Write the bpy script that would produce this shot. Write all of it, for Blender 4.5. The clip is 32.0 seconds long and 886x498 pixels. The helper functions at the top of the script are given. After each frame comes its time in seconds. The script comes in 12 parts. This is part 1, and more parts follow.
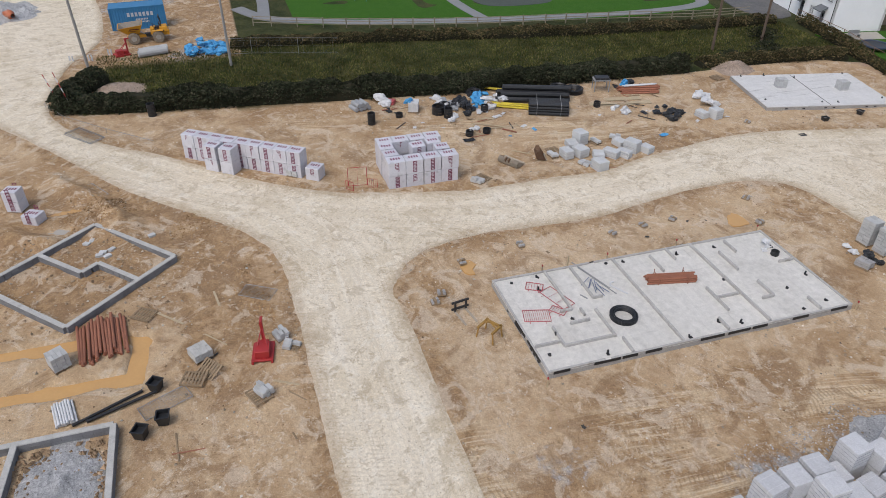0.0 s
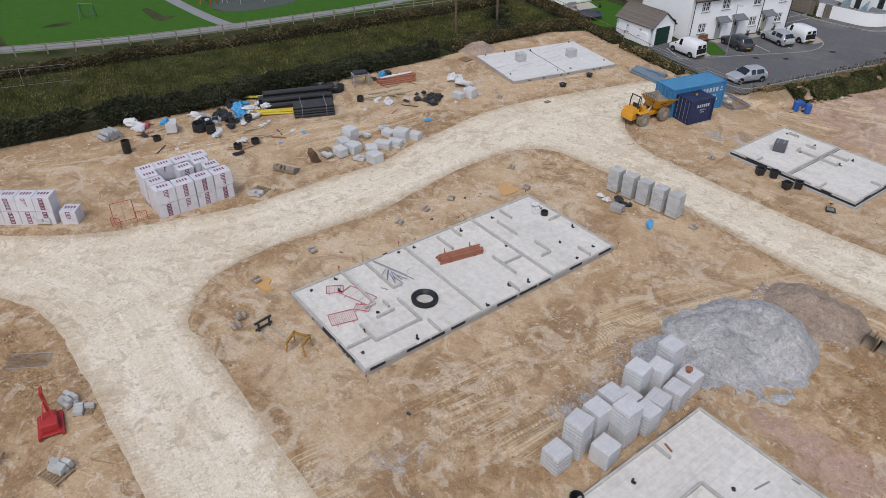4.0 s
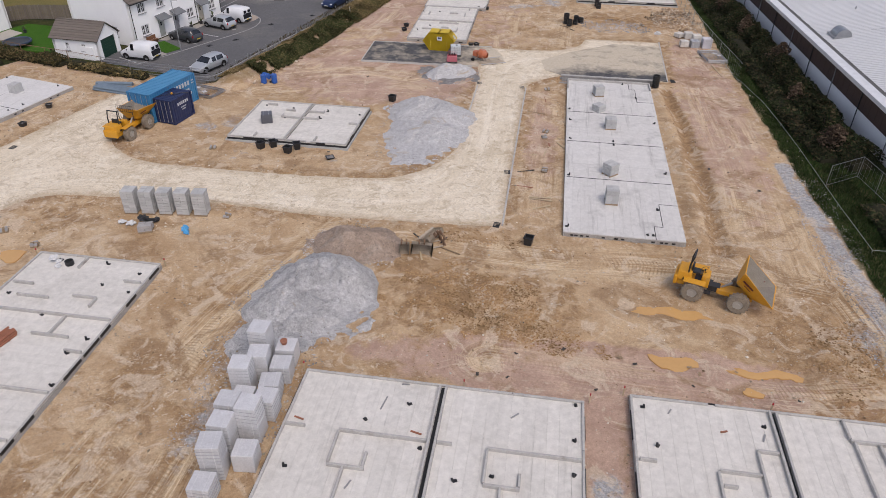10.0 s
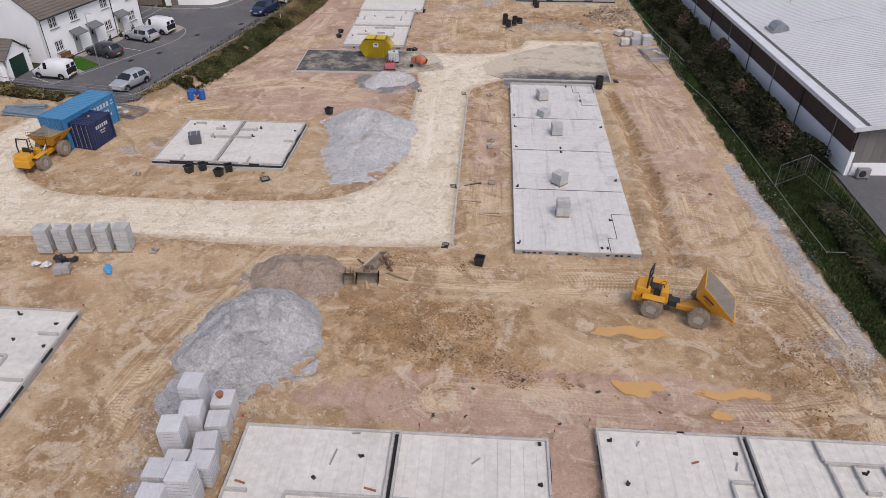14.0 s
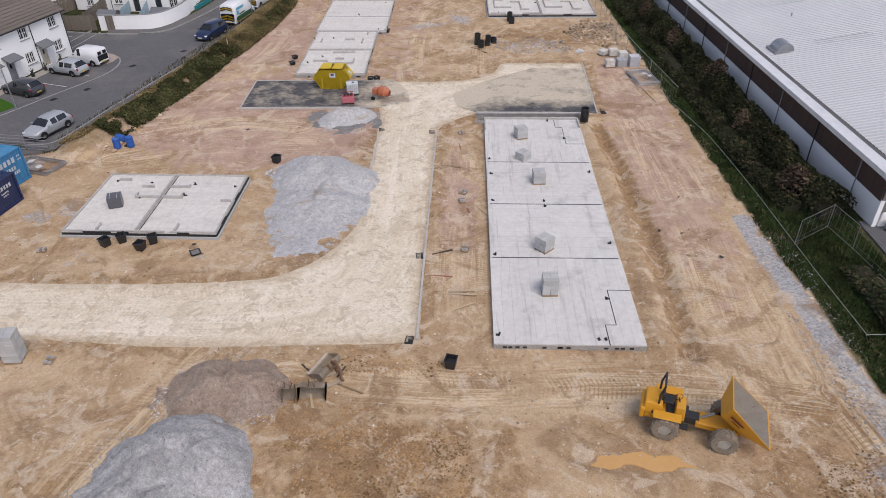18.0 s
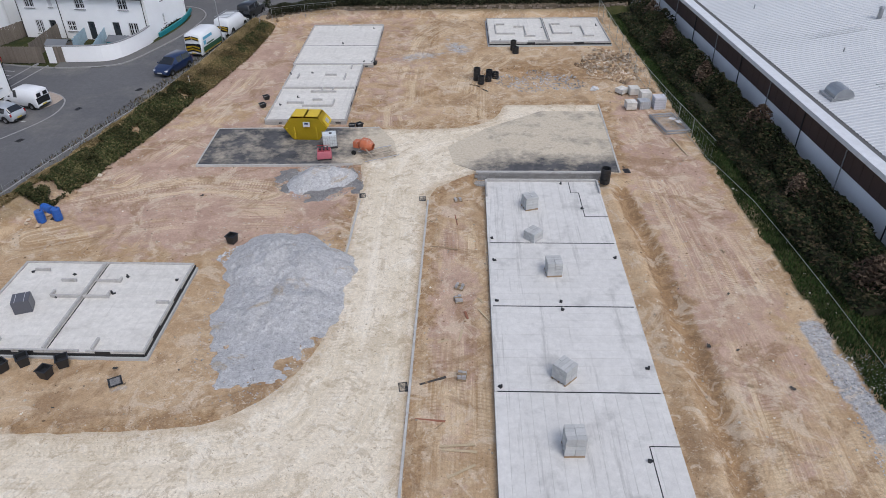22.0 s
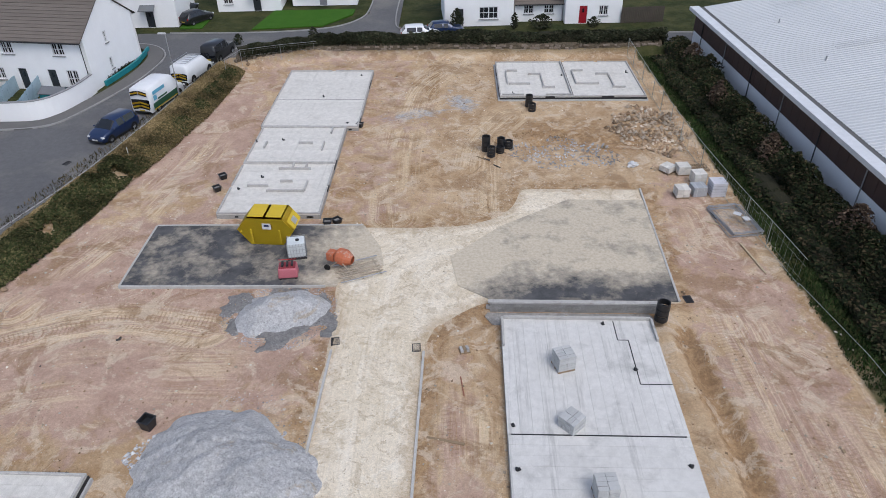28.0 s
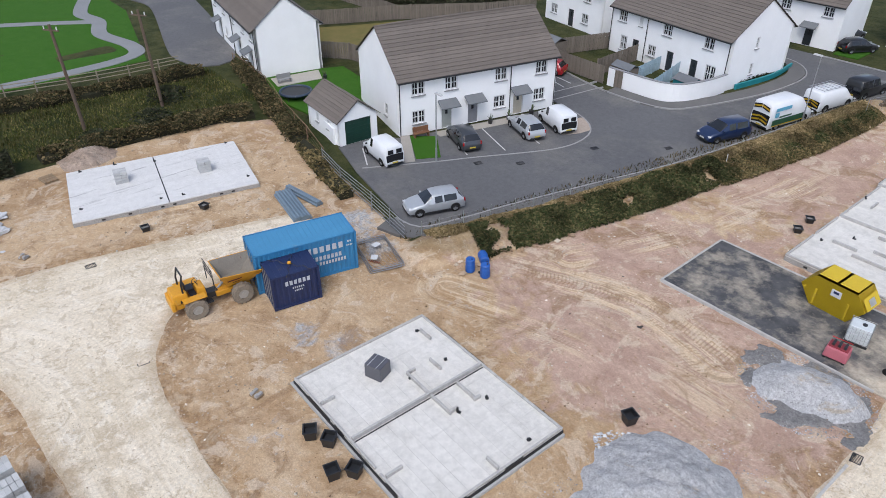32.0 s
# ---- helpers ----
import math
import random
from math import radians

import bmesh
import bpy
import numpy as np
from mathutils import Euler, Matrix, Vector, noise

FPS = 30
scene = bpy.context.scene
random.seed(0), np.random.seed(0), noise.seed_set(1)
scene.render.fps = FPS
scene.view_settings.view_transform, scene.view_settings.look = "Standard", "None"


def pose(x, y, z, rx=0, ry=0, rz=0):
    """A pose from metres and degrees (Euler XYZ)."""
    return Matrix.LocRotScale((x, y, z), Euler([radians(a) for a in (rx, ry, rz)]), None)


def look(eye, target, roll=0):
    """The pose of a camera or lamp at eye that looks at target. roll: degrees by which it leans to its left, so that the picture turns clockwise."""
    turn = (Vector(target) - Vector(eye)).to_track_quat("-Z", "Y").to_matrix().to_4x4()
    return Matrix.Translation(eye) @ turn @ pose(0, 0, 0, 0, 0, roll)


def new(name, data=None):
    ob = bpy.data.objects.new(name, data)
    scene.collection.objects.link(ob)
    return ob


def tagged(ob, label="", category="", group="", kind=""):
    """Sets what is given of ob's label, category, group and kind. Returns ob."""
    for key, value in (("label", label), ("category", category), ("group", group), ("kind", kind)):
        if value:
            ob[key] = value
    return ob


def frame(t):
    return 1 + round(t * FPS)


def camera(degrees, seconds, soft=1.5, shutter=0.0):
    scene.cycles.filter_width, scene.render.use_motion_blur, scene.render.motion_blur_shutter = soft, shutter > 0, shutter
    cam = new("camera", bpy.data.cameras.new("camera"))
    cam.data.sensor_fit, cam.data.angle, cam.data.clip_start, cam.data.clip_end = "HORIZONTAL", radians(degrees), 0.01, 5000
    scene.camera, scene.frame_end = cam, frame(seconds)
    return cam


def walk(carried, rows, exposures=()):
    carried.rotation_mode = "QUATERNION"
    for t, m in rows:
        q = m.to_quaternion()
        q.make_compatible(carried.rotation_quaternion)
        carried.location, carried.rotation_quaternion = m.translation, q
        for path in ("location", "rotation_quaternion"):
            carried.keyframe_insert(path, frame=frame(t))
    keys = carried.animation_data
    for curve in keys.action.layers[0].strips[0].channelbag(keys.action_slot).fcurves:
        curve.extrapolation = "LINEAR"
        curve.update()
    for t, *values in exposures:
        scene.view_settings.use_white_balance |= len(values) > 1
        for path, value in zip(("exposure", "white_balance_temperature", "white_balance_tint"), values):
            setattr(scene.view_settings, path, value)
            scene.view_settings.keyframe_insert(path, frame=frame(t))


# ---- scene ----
import functools
cam = camera(64.73, 32.0, soft=0.62)
# the drone's way: seconds, place, then tilt, roll and heading in degrees
PATH = [
    (0.0, -0.001, -20.698, 25.878, 55.439, -0.430, 72.617),
    (0.5, -0.008, -20.710, 26.011, 55.303, -0.438, 70.983),
    (1.0, -0.011, -20.777, 26.100, 55.228, -0.472, 69.254),
    (1.5, -0.017, -20.825, 26.165, 55.204, -0.509, 67.463),
    (2.0, -0.008, -20.799, 26.212, 55.209, -0.514, 65.733),
    (2.5, 0.006, -20.750, 26.225, 55.217, -0.551, 63.351),
    (3.0, -0.000, -20.734, 26.214, 55.245, -0.652, 59.971),
    (3.5, -0.003, -20.701, 26.201, 55.288, -0.698, 56.165),
    (5.5, 0.029, -20.354, 26.195, 55.400, -0.590, 41.676),
    (6.0, -0.010, -20.297, 26.195, 55.418, -0.598, 37.945),
    (6.5, -0.053, -20.309, 26.170, 55.468, -0.615, 34.402),
    (7.0, -0.036, -20.391, 26.125, 55.547, -0.581, 30.715),
    (7.5, -0.018, -20.517, 26.063, 55.607, -0.532, 27.006),
    (8.0, -0.038, -20.633, 25.999, 55.648, -0.498, 23.354),
    (8.5, -0.095, -20.728, 25.970, 55.672, -0.470, 19.874),
    (9.0, -0.150, -20.819, 25.956, 55.706, -0.428, 16.135),
    (9.5, -0.159, -20.888, 25.933, 55.755, -0.389, 12.453),
    (10.0, -0.171, -20.895, 25.916, 55.769, -0.404, 8.952),
    (10.5, -0.207, -20.872, 25.935, 55.740, -0.449, 6.263),
    (11.0, -0.224, -20.840, 25.968, 55.712, -0.453, 6.211),
    (11.5, -0.217, -20.726, 25.974, 55.687, -0.394, 5.935),
    (12.0, -0.221, -20.459, 25.963, 55.651, -0.325, 4.950),
    (12.5, -0.242, -20.023, 25.951, 55.613, -0.281, 4.242),
    (13.0, -0.271, -19.432, 25.958, 55.563, -0.240, 4.252),
    (13.5, -0.314, -18.680, 25.949, 55.522, -0.193, 4.249),
    (14.0, -0.356, -17.777, 25.905, 55.521, -0.155, 3.862),
    (14.5, -0.382, -16.774, 25.873, 55.537, -0.123, 2.958),
    (15.0, -0.370, -15.672, 25.845, 55.550, -0.072, 1.924),
    (15.5, -0.307, -14.468, 25.810, 55.538, 0.003, 1.800),
    (17.5, 0.052, -9.405, 25.698, 55.364, 0.359, 1.736),
    (18.0, 0.185, -8.056, 25.640, 55.332, 0.469, 1.719),
    (18.5, 0.326, -6.655, 25.556, 55.316, 0.570, 1.781),
    (19.0, 0.378, -5.253, 25.482, 55.299, 0.605, 1.729),
    (19.5, 0.343, -3.843, 25.427, 55.292, 0.562, 1.703),
    (20.0, 0.325, -2.410, 25.393, 55.297, 0.536, 1.717),
    (20.5, 0.370, -0.924, 25.357, 55.310, 0.604, 1.711),
    (21.0, 0.373, 0.602, 25.278, 55.343, 0.648, 1.661),
    (21.5, 0.319, 2.162, 25.197, 55.383, 0.624, 1.614),
    (22.0, 0.316, 3.736, 25.163, 55.406, 0.614, 1.615),
    (22.5, 0.359, 5.270, 25.146, 55.408, 0.633, 1.618),
    (23.0, 0.394, 6.772, 25.137, 55.389, 0.675, 1.615),
    (23.5, 0.426, 8.296, 25.135, 55.361, 0.716, 1.625),
    (24.0, 0.467, 9.861, 25.127, 55.328, 0.733, 1.634),
    (24.5, 0.501, 11.422, 25.109, 55.306, 0.745, 1.601),
    (25.0, 0.505, 12.957, 25.076, 55.318, 0.759, 1.640),
    (25.5, 0.468, 14.333, 25.044, 55.340, 0.741, 1.618),
    (27.5, 0.110, 18.709, 24.931, 55.426, 0.556, 1.635),
    (28.0, -0.193, 19.352, 24.923, 55.415, 0.541, 1.665),
    (28.5, -0.812, 19.606, 24.913, 55.375, 0.545, 1.666),
    (29.0, -1.637, 19.755, 24.895, 55.379, 0.533, 1.669),
    (29.5, -2.360, 19.828, 24.908, 55.457, 0.502, 7.220),
    (30.0, -2.640, 19.852, 24.911, 55.601, 0.470, 16.553),
    (30.5, -2.613, 19.843, 24.831, 55.833, 0.471, 25.234),
    (31.0, -2.593, 19.837, 24.723, 56.068, 0.459, 33.599),
    (31.5, -2.657, 19.860, 24.693, 56.156, 0.308, 42.029),
    (32.0, -2.785, 19.893, 24.679, 56.170, -0.013, 50.453),
]
walk(cam, [(t, pose(x, y, z, rx, ry, rz)) for t, x, y, z, rx, ry, rz in PATH], [(0.0, 0.26, 6500.0, 10.5), (3.0, 0.26, 6450.0, 10.5), (9.0, 0.27, 6800.0, 16.0), (14.0, 0.30, 6750.0, 16.0), (18.5, 0.34, 6650.0, 15.0), (22.0, 0.29, 6250.0, 11.0), (29.0, 0.37, 6200.0, 10.5), (32.0, 0.56, 6200.0, 10.5)])

# ---- world and light: an overcast sky with a faint, very soft sun ----
world = bpy.data.worlds.new("sky")
scene.world = world
world.use_nodes = True
wn = world.node_tree.nodes
sky = wn.new("ShaderNodeTexSky")
sky.sky_type = "NISHITA"
sky.sun_disc = False
sky.sun_elevation = radians(56)
sky.sun_rotation = radians(145)
sky.air_density, sky.dust_density, sky.ozone_density = 0.8, 2.0, 0.8
wn["Background"].inputs["Strength"].default_value = 0.15
cloud = wn.new("ShaderNodeHueSaturation")
cloud.inputs["Saturation"].default_value = 0.72
world.node_tree.links.new(sky.outputs["Color"], cloud.inputs["Color"])
world.node_tree.links.new(cloud.outputs["Color"], wn["Background"].inputs["Color"])

sun_data = bpy.data.lights.new("sun", "SUN")
sun_data.energy = 1.0
sun_data.angle = radians(30)
sun_data.color = (1.0, 0.97, 0.93)
sun = new("sun", sun_data)
sun.matrix_world = look((30, -42, 78), (0, 0, 0))

# ---- materials ----
MATS = {}


def material(name, base, rough=0.9, second=None, scale=3.0, amount=0.5, fine=40.0, fine_amount=0.25, bump=0.3,
             bump_scale=None, metal=0.0, piece=0.0, stain=None, stain_scale=0.6, stain_low=0.55, stain_high=0.7, world_space=True, coat=0.0, mid=0.0, streak=None, scuff=None, bump_dist=0.02, streak_turns=((3.0, 1.5), (92.0, 1.3), (40.0, 2.4)), streak_range=(0.5, 0.68, 0.6)):
    """A surface with broad and fine variation, optional stains and a shift from piece to piece."""
    if name in MATS:
        return MATS[name]
    m = bpy.data.materials.new(name)
    m.use_nodes = True
    nt = m.node_tree
    n, l = nt.nodes, nt.links
    bsdf = n["Principled BSDF"]
    bsdf.inputs["Roughness"].default_value = rough
    bsdf.inputs["Metallic"].default_value = metal
    bsdf.inputs["Coat Weight"].default_value = coat
    if rough >= 0.85:
        bsdf.inputs["Specular IOR Level"].default_value = 0.15
    if world_space:
        src = n.new("ShaderNodeNewGeometry").outputs["Position"]
    else:
        src = n.new("ShaderNodeTexCoord").outputs["Object"]

    def noise_tex(s, detail=4.0, roughness=0.6):
        t = n.new("ShaderNodeTexNoise")
        t.inputs["Scale"].default_value = s
        t.inputs["Detail"].default_value = detail
        t.inputs["Roughness"].default_value = roughness
        l.new(src, t.inputs["Vector"])
        return t.outputs["Fac"]

    def ramp(fac, lo, hi):
        r = n.new("ShaderNodeMapRange")
        r.inputs["From Min"].default_value, r.inputs["From Max"].default_value = lo, hi
        l.new(fac, r.inputs["Value"])
        return r.outputs["Result"]

    def mix(fac, a, b, mode="MIX"):
        x = n.new("ShaderNodeMix")
        x.data_type, x.blend_type = "RGBA", mode
        for k, v in ((0, fac), (6, a), (7, b)):
            if isinstance(v, (int, float)):
                x.inputs[k].default_value = v
            elif isinstance(v, tuple):
                x.inputs[k].default_value = (*v, 1.0)
            else:
                l.new(v, x.inputs[k])
        return x.outputs[2]

    second = second or tuple(c * 0.72 for c in base)
    broad = ramp(noise_tex(scale), 0.5 - 0.5 * (1 - amount * 0.6), 0.5 + 0.5 * (1 - amount * 0.6))
    col = mix(broad, base, second)
    if stain:
        col = mix(ramp(noise_tex(stain_scale, 6.0, 0.65), stain_low, stain_high), col, stain)
    if streak:
        for turn, sx in streak_turns:
            mp = n.new("ShaderNodeMapping")
            mp.inputs["Rotation"].default_value = (0, 0, radians(turn))
            mp.inputs["Scale"].default_value = (sx, 0.14, 1.0)
            l.new(src, mp.inputs["Vector"])
            tx = n.new("ShaderNodeTexNoise")
            tx.inputs["Scale"].default_value, tx.inputs["Detail"].default_value, tx.inputs["Roughness"].default_value = 1.0, 6.0, 0.68
            l.new(mp.outputs["Vector"], tx.inputs["Vector"])
            rr = n.new("ShaderNodeMapRange")
            rr.inputs["From Min"].default_value, rr.inputs["From Max"].default_value, rr.inputs["To Max"].default_value = streak_range
            l.new(tx.outputs["Fac"], rr.inputs["Value"])
            col = mix(rr.outputs["Result"], col, streak)
    if scuff:
        # scraped patches with crisp, curling edges
        for tint, s0, lo, hi, amt in ((scuff[0], 0.45, 0.54, 0.60, 0.55), (scuff[1], 0.7, 0.53, 0.56, 0.6), (scuff[0], 1.5, 0.58, 0.61, 0.45)):
            tx = n.new("ShaderNodeTexNoise")
            tx.inputs["Scale"].default_value, tx.inputs["Detail"].default_value, tx.inputs["Roughness"].default_value, tx.inputs["Distortion"].default_value = s0, 8.0, 0.62, 1.3
            l.new(src, tx.inputs["Vector"])
            rr = n.new("ShaderNodeMapRange")
            rr.inputs["From Min"].default_value, rr.inputs["From Max"].default_value, rr.inputs["To Max"].default_value = lo, hi, amt
            l.new(tx.outputs["Fac"], rr.inputs["Value"])
            col = mix(rr.outputs["Result"], col, tint)
    grain = n.new("ShaderNodeMapRange")
    grain.inputs["From Min"].default_value, grain.inputs["From Max"].default_value = 0.3, 0.7
    grain.inputs["To Min"].default_value, grain.inputs["To Max"].default_value = 1 - fine_amount, 1 + fine_amount * 0.6
    l.new(noise_tex(fine, 4.0, 0.75), grain.inputs["Value"])
    shade = n.new("ShaderNodeVectorMath")
    shade.operation = "SCALE"
    l.new(col, shade.inputs[0])
    l.new(grain.outputs["Result"], shade.inputs["Scale"])
    col = shade.outputs["Vector"]
    if mid:
        mr = n.new("ShaderNodeMapRange")
        mr.inputs["From Min"].default_value, mr.inputs["From Max"].default_value = 0.36, 0.64
        mr.inputs["To Min"].default_value, mr.inputs["To Max"].default_value = 1 - mid, 1 + mid * 0.7
        l.new(noise_tex(2.6, 6.0, 0.7), mr.inputs["Value"])
        s3 = n.new("ShaderNodeVectorMath")
        s3.operation = "SCALE"
        l.new(col, s3.inputs[0])
        l.new(mr.outputs["Result"], s3.inputs["Scale"])
        col = s3.outputs["Vector"]
    if piece:
        info = n.new("ShaderNodeObjectInfo")
        r = n.new("ShaderNodeMapRange")
        r.inputs["To Min"].default_value, r.inputs["To Max"].default_value = 1 - piece, 1 + piece * 0.6
        l.new(info.outputs["Random"], r.inputs["Value"])
        s2 = n.new("ShaderNodeVectorMath")
        s2.operation = "SCALE"
        l.new(col, s2.inputs[0])
        l.new(r.outputs["Result"], s2.inputs["Scale"])
        col = s2.outputs["Vector"]
    l.new(col, bsdf.inputs["Base Color"])
    if bump:
        b = n.new("ShaderNodeBump")
        b.inputs["Strength"].default_value = bump
        b.inputs["Distance"].default_value = bump_dist
        l.new(noise_tex(bump_scale or fine * 0.6, 5.0, 0.7), b.inputs["Height"])
        l.new(b.outputs["Normal"], bsdf.inputs["Normal"])
    MATS[name] = m
    return m


def plain(name, base, rough=0.5, metal=0.0, fine_amount=0.1, **more):
    return material(name, base, rough, scale=1.5, amount=0.3, fine=25.0, fine_amount=fine_amount, bump=0.08, metal=metal, **more)


M_CONCRETE = material("concrete", (0.51, 0.495, 0.465), 0.88, (0.43, 0.42, 0.395), 0.9, 0.5, 30, 0.15, 0.3, stain=(0.32, 0.30, 0.275), stain_scale=1.2, stain_low=0.58, stain_high=0.75, mid=0.1)
M_PLANK = material("concrete_plank", (0.67, 0.645, 0.595), 0.88, (0.62, 0.595, 0.545), 0.4, 0.5, 34, 0.14, 0.25, piece=0.045, stain=(0.50, 0.475, 0.43), stain_scale=0.45, stain_low=0.57, stain_high=0.78, mid=0.1, streak=(0.47, 0.45, 0.41), streak_turns=((1.0, 2.2), (91.0, 2.2)), streak_range=(0.59, 0.72, 0.5))
M_WORN_A = material("worn_plank_west", (0.66, 0.65, 0.63), 0.88, (0.60, 0.59, 0.57), 0.7, 0.5, 34, 0.16, 0.25, piece=0.03, mid=0.06, streak=(0.30, 0.295, 0.285), streak_turns=((-12.4, 1.6), (-12.4, 3.2)), streak_range=(0.60, 0.66, 0.75))
M_WORN_B = material("worn_plank_east", (0.65, 0.635, 0.605), 0.88, (0.58, 0.565, 0.535), 0.7, 0.5, 34, 0.16, 0.25, piece=0.03, mid=0.07, stain=(0.42, 0.41, 0.39), stain_scale=0.5, stain_low=0.55, stain_high=0.72, streak=(0.38, 0.37, 0.35), streak_turns=((91.0, 1.8), (91.0, 3.4)), streak_range=(0.58, 0.68, 0.6))
M_BLOCK = material("concrete_block", (0.42, 0.41, 0.40), 0.92, (0.34, 0.33, 0.32), 2.0, 0.5, 50, 0.2, 0.5, piece=0.12)
M_GREYBLOCK = material("dense_block", (0.52, 0.52, 0.51), 0.92, (0.42, 0.42, 0.41), 1.5, 0.5, 40, 0.2, 0.5, piece=0.12)
M_ASPHALT = material("asphalt", (0.105, 0.105, 0.11), 0.85, (0.15, 0.149, 0.15), 0.12, 0.3, 45, 0.25, 0.3, stain=(0.20, 0.19, 0.175), stain_scale=0.11, stain_low=0.5, stain_high=0.72, mid=0.1)
M_RENDER = material("white_render", (0.90, 0.90, 0.895), 0.8, (0.82, 0.82, 0.815), 0.6, 0.5, 40, 0.04, 0.15)
M_ROOF = material("roof_tile", (0.175, 0.15, 0.13), 0.85, (0.145, 0.125, 0.11), 0.8, 0.5, 20, 0.2, 0.3, piece=0.12)
M_GRAVEL = material("grey_gravel", (0.37, 0.36, 0.345), 0.95, (0.29, 0.28, 0.265), 0.6, 0.6, 14, 0.35, 1.0, bump_scale=6, bump_dist=0.09, mid=0.2)
M_BLACK = plain("black_plastic", (0.02, 0.021, 0.023), 0.45)
M_BLUE = material("container_blue", (0.03, 0.17, 0.36), 0.5, (0.04, 0.21, 0.40), 0.8, 0.5, 20, 0.1, 0.1, stain=(0.09, 0.16, 0.22), stain_scale=0.9, stain_low=0.62, stain_high=0.75)
M_NAVY = material("container_navy", (0.012, 0.022, 0.075), 0.5, (0.016, 0.028, 0.09), 0.8, 0.5, 20, 0.1, 0.1, stain=(0.05, 0.05, 0.07), stain_scale=0.9, stain_low=0.64, stain_high=0.75)
M_METALROOF = material("sheet_roof", (0.52, 0.53, 0.54), 0.6, (0.46, 0.47, 0.48), 0.2, 0.5, 8, 0.05, 0.05, stain=(0.5, 0.5, 0.49), stain_scale=0.3, stain_low=0.6, stain_high=0.8)
M_LEAF = material("leaf", (0.055, 0.085, 0.03), 0.75, (0.09, 0.105, 0.04), 0.5, 0.6, 9, 0.4, 0)

# ---- small builders ----
def quad_box(bm, cx, cy, cz, sx, sy, sz, rz=0.0, taper=1.0):
    """A box centred on cx, cy with its foot at cz, turned by rz degrees."""
    c, s = math.cos(radians(rz)), math.sin(radians(rz))
    vs = []
    for z, k in ((cz, 1.0), (cz + sz, taper)):
        for dx, dy in ((-1, -1), (1, -1), (1, 1), (-1, 1)):
            x, y = dx * sx * 0.5 * k, dy * sy * 0.5 * k
            vs.append(bm.verts.new((cx + c * x - s * y, cy + s * x + c * y, z)))
    fs = []
    for f in ((3, 2, 1, 0), (4, 5, 6, 7), (0, 1, 5, 4), (1, 2, 6, 5), (2, 3, 7, 6), (3, 0, 4, 7)):
        fs.append(bm.faces.new([vs[i] for i in f]))
    return fs


def bar(bm, a, b, r, sides=6, r2=None):
    """A round bar from a to b."""
    a, b = Vector(a), Vector(b)
    d = (b - a)
    q = d.to_track_quat("Z", "Y").to_matrix()
    rings = []
    for p, rr in ((a, r), (b, r if r2 is None else r2)):
        rings.append([bm.verts.new(p + q @ Vector((math.cos(6.28319 * i / sides) * rr, math.sin(6.28319 * i / sides) * rr, 0))) for i in range(sides)])
    for i in range(sides):
        j = (i + 1) % sides
        bm.faces.new((rings[0][i], rings[0][j], rings[1][j], rings[1][i]))
    bm.faces.new(rings[0][::-1])
    bm.faces.new(rings[1])


def bevel(bm, w, seg=1):
    bmesh.ops.bevel(bm, geom=bm.edges[:], offset=w, segments=seg, affect="EDGES", profile=0.5, clamp_overlap=True)


def mesh_of(name, bm, mat=None, smooth=False):
    me = bpy.data.meshes.new(name)
    bm.to_mesh(me)
    bm.free()
    if mat:
        for m_ in (mat if isinstance(mat, (list, tuple)) else [mat]):
            me.materials.append(m_)
    if smooth:
        for p in me.polygons:
            p.use_smooth = True
    return me


def part(name, bm, mat, parent=None, label="", smooth=False):
    ob = new(name, mesh_of(name, bm, mat, smooth))
    ob.parent = parent
    return tagged(ob, label)


def thing(name, label, category, x=0, y=0, z=0, rz=0, group="", kind=""):
    ob = new(name)
    ob.empty_display_size = 0.3
    ob.matrix_basis = pose(x, y, z, 0, 0, rz)
    return tagged(ob, label, category, group, kind)


def smooth_outline(pts, step=0.5, jitter=0.0, seed=3, closed=True):
    """A rounded line through the points, with an uneven edge."""
    n = len(pts)
    out = []
    rng = range(n) if closed else range(n - 1)
    for i in rng:
        p1, p2 = Vector(pts[i]), Vector(pts[(i + 1) % n])
        p0 = Vector(pts[(i - 1) % n]) if closed or i > 0 else p1
        p3 = Vector(pts[(i + 2) % n]) if closed or i < n - 2 else p2
        k = max(1, int((p2 - p1).length / step))
        t1, t2 = (p2 - p0) * 0.5, (p3 - p1) * 0.5
        m = (p2 - p1).length
        t1 = t1.normalized() * min(t1.length, m) if t1.length > 0 else t1
        t2 = t2.normalized() * min(t2.length, m) if t2.length > 0 else t2
        for j in range(k):
            u = j / k
            a = (1 + 2 * u) * (1 - u) ** 2
            b = u * (1 - u) ** 2
            c = u * u * (3 - 2 * u)
            d = u * u * (u - 1)
            q = p1 * a + t1 * b + p2 * c + t2 * d
            if jitter:
                q = q + Vector((noise.noise((q.x * 0.7, q.y * 0.7, seed)), noise.noise((q.x * 0.7, q.y * 0.7, seed + 9)))) * jitter
                q = q + Vector((noise.noise((q.x * 3, q.y * 3, seed)), noise.noise((q.x * 3, q.y * 3, seed + 9)))) * jitter * 0.4
            out.append((q.x, q.y))
    if not closed:
        out.append(tuple(pts[-1]))
    return out


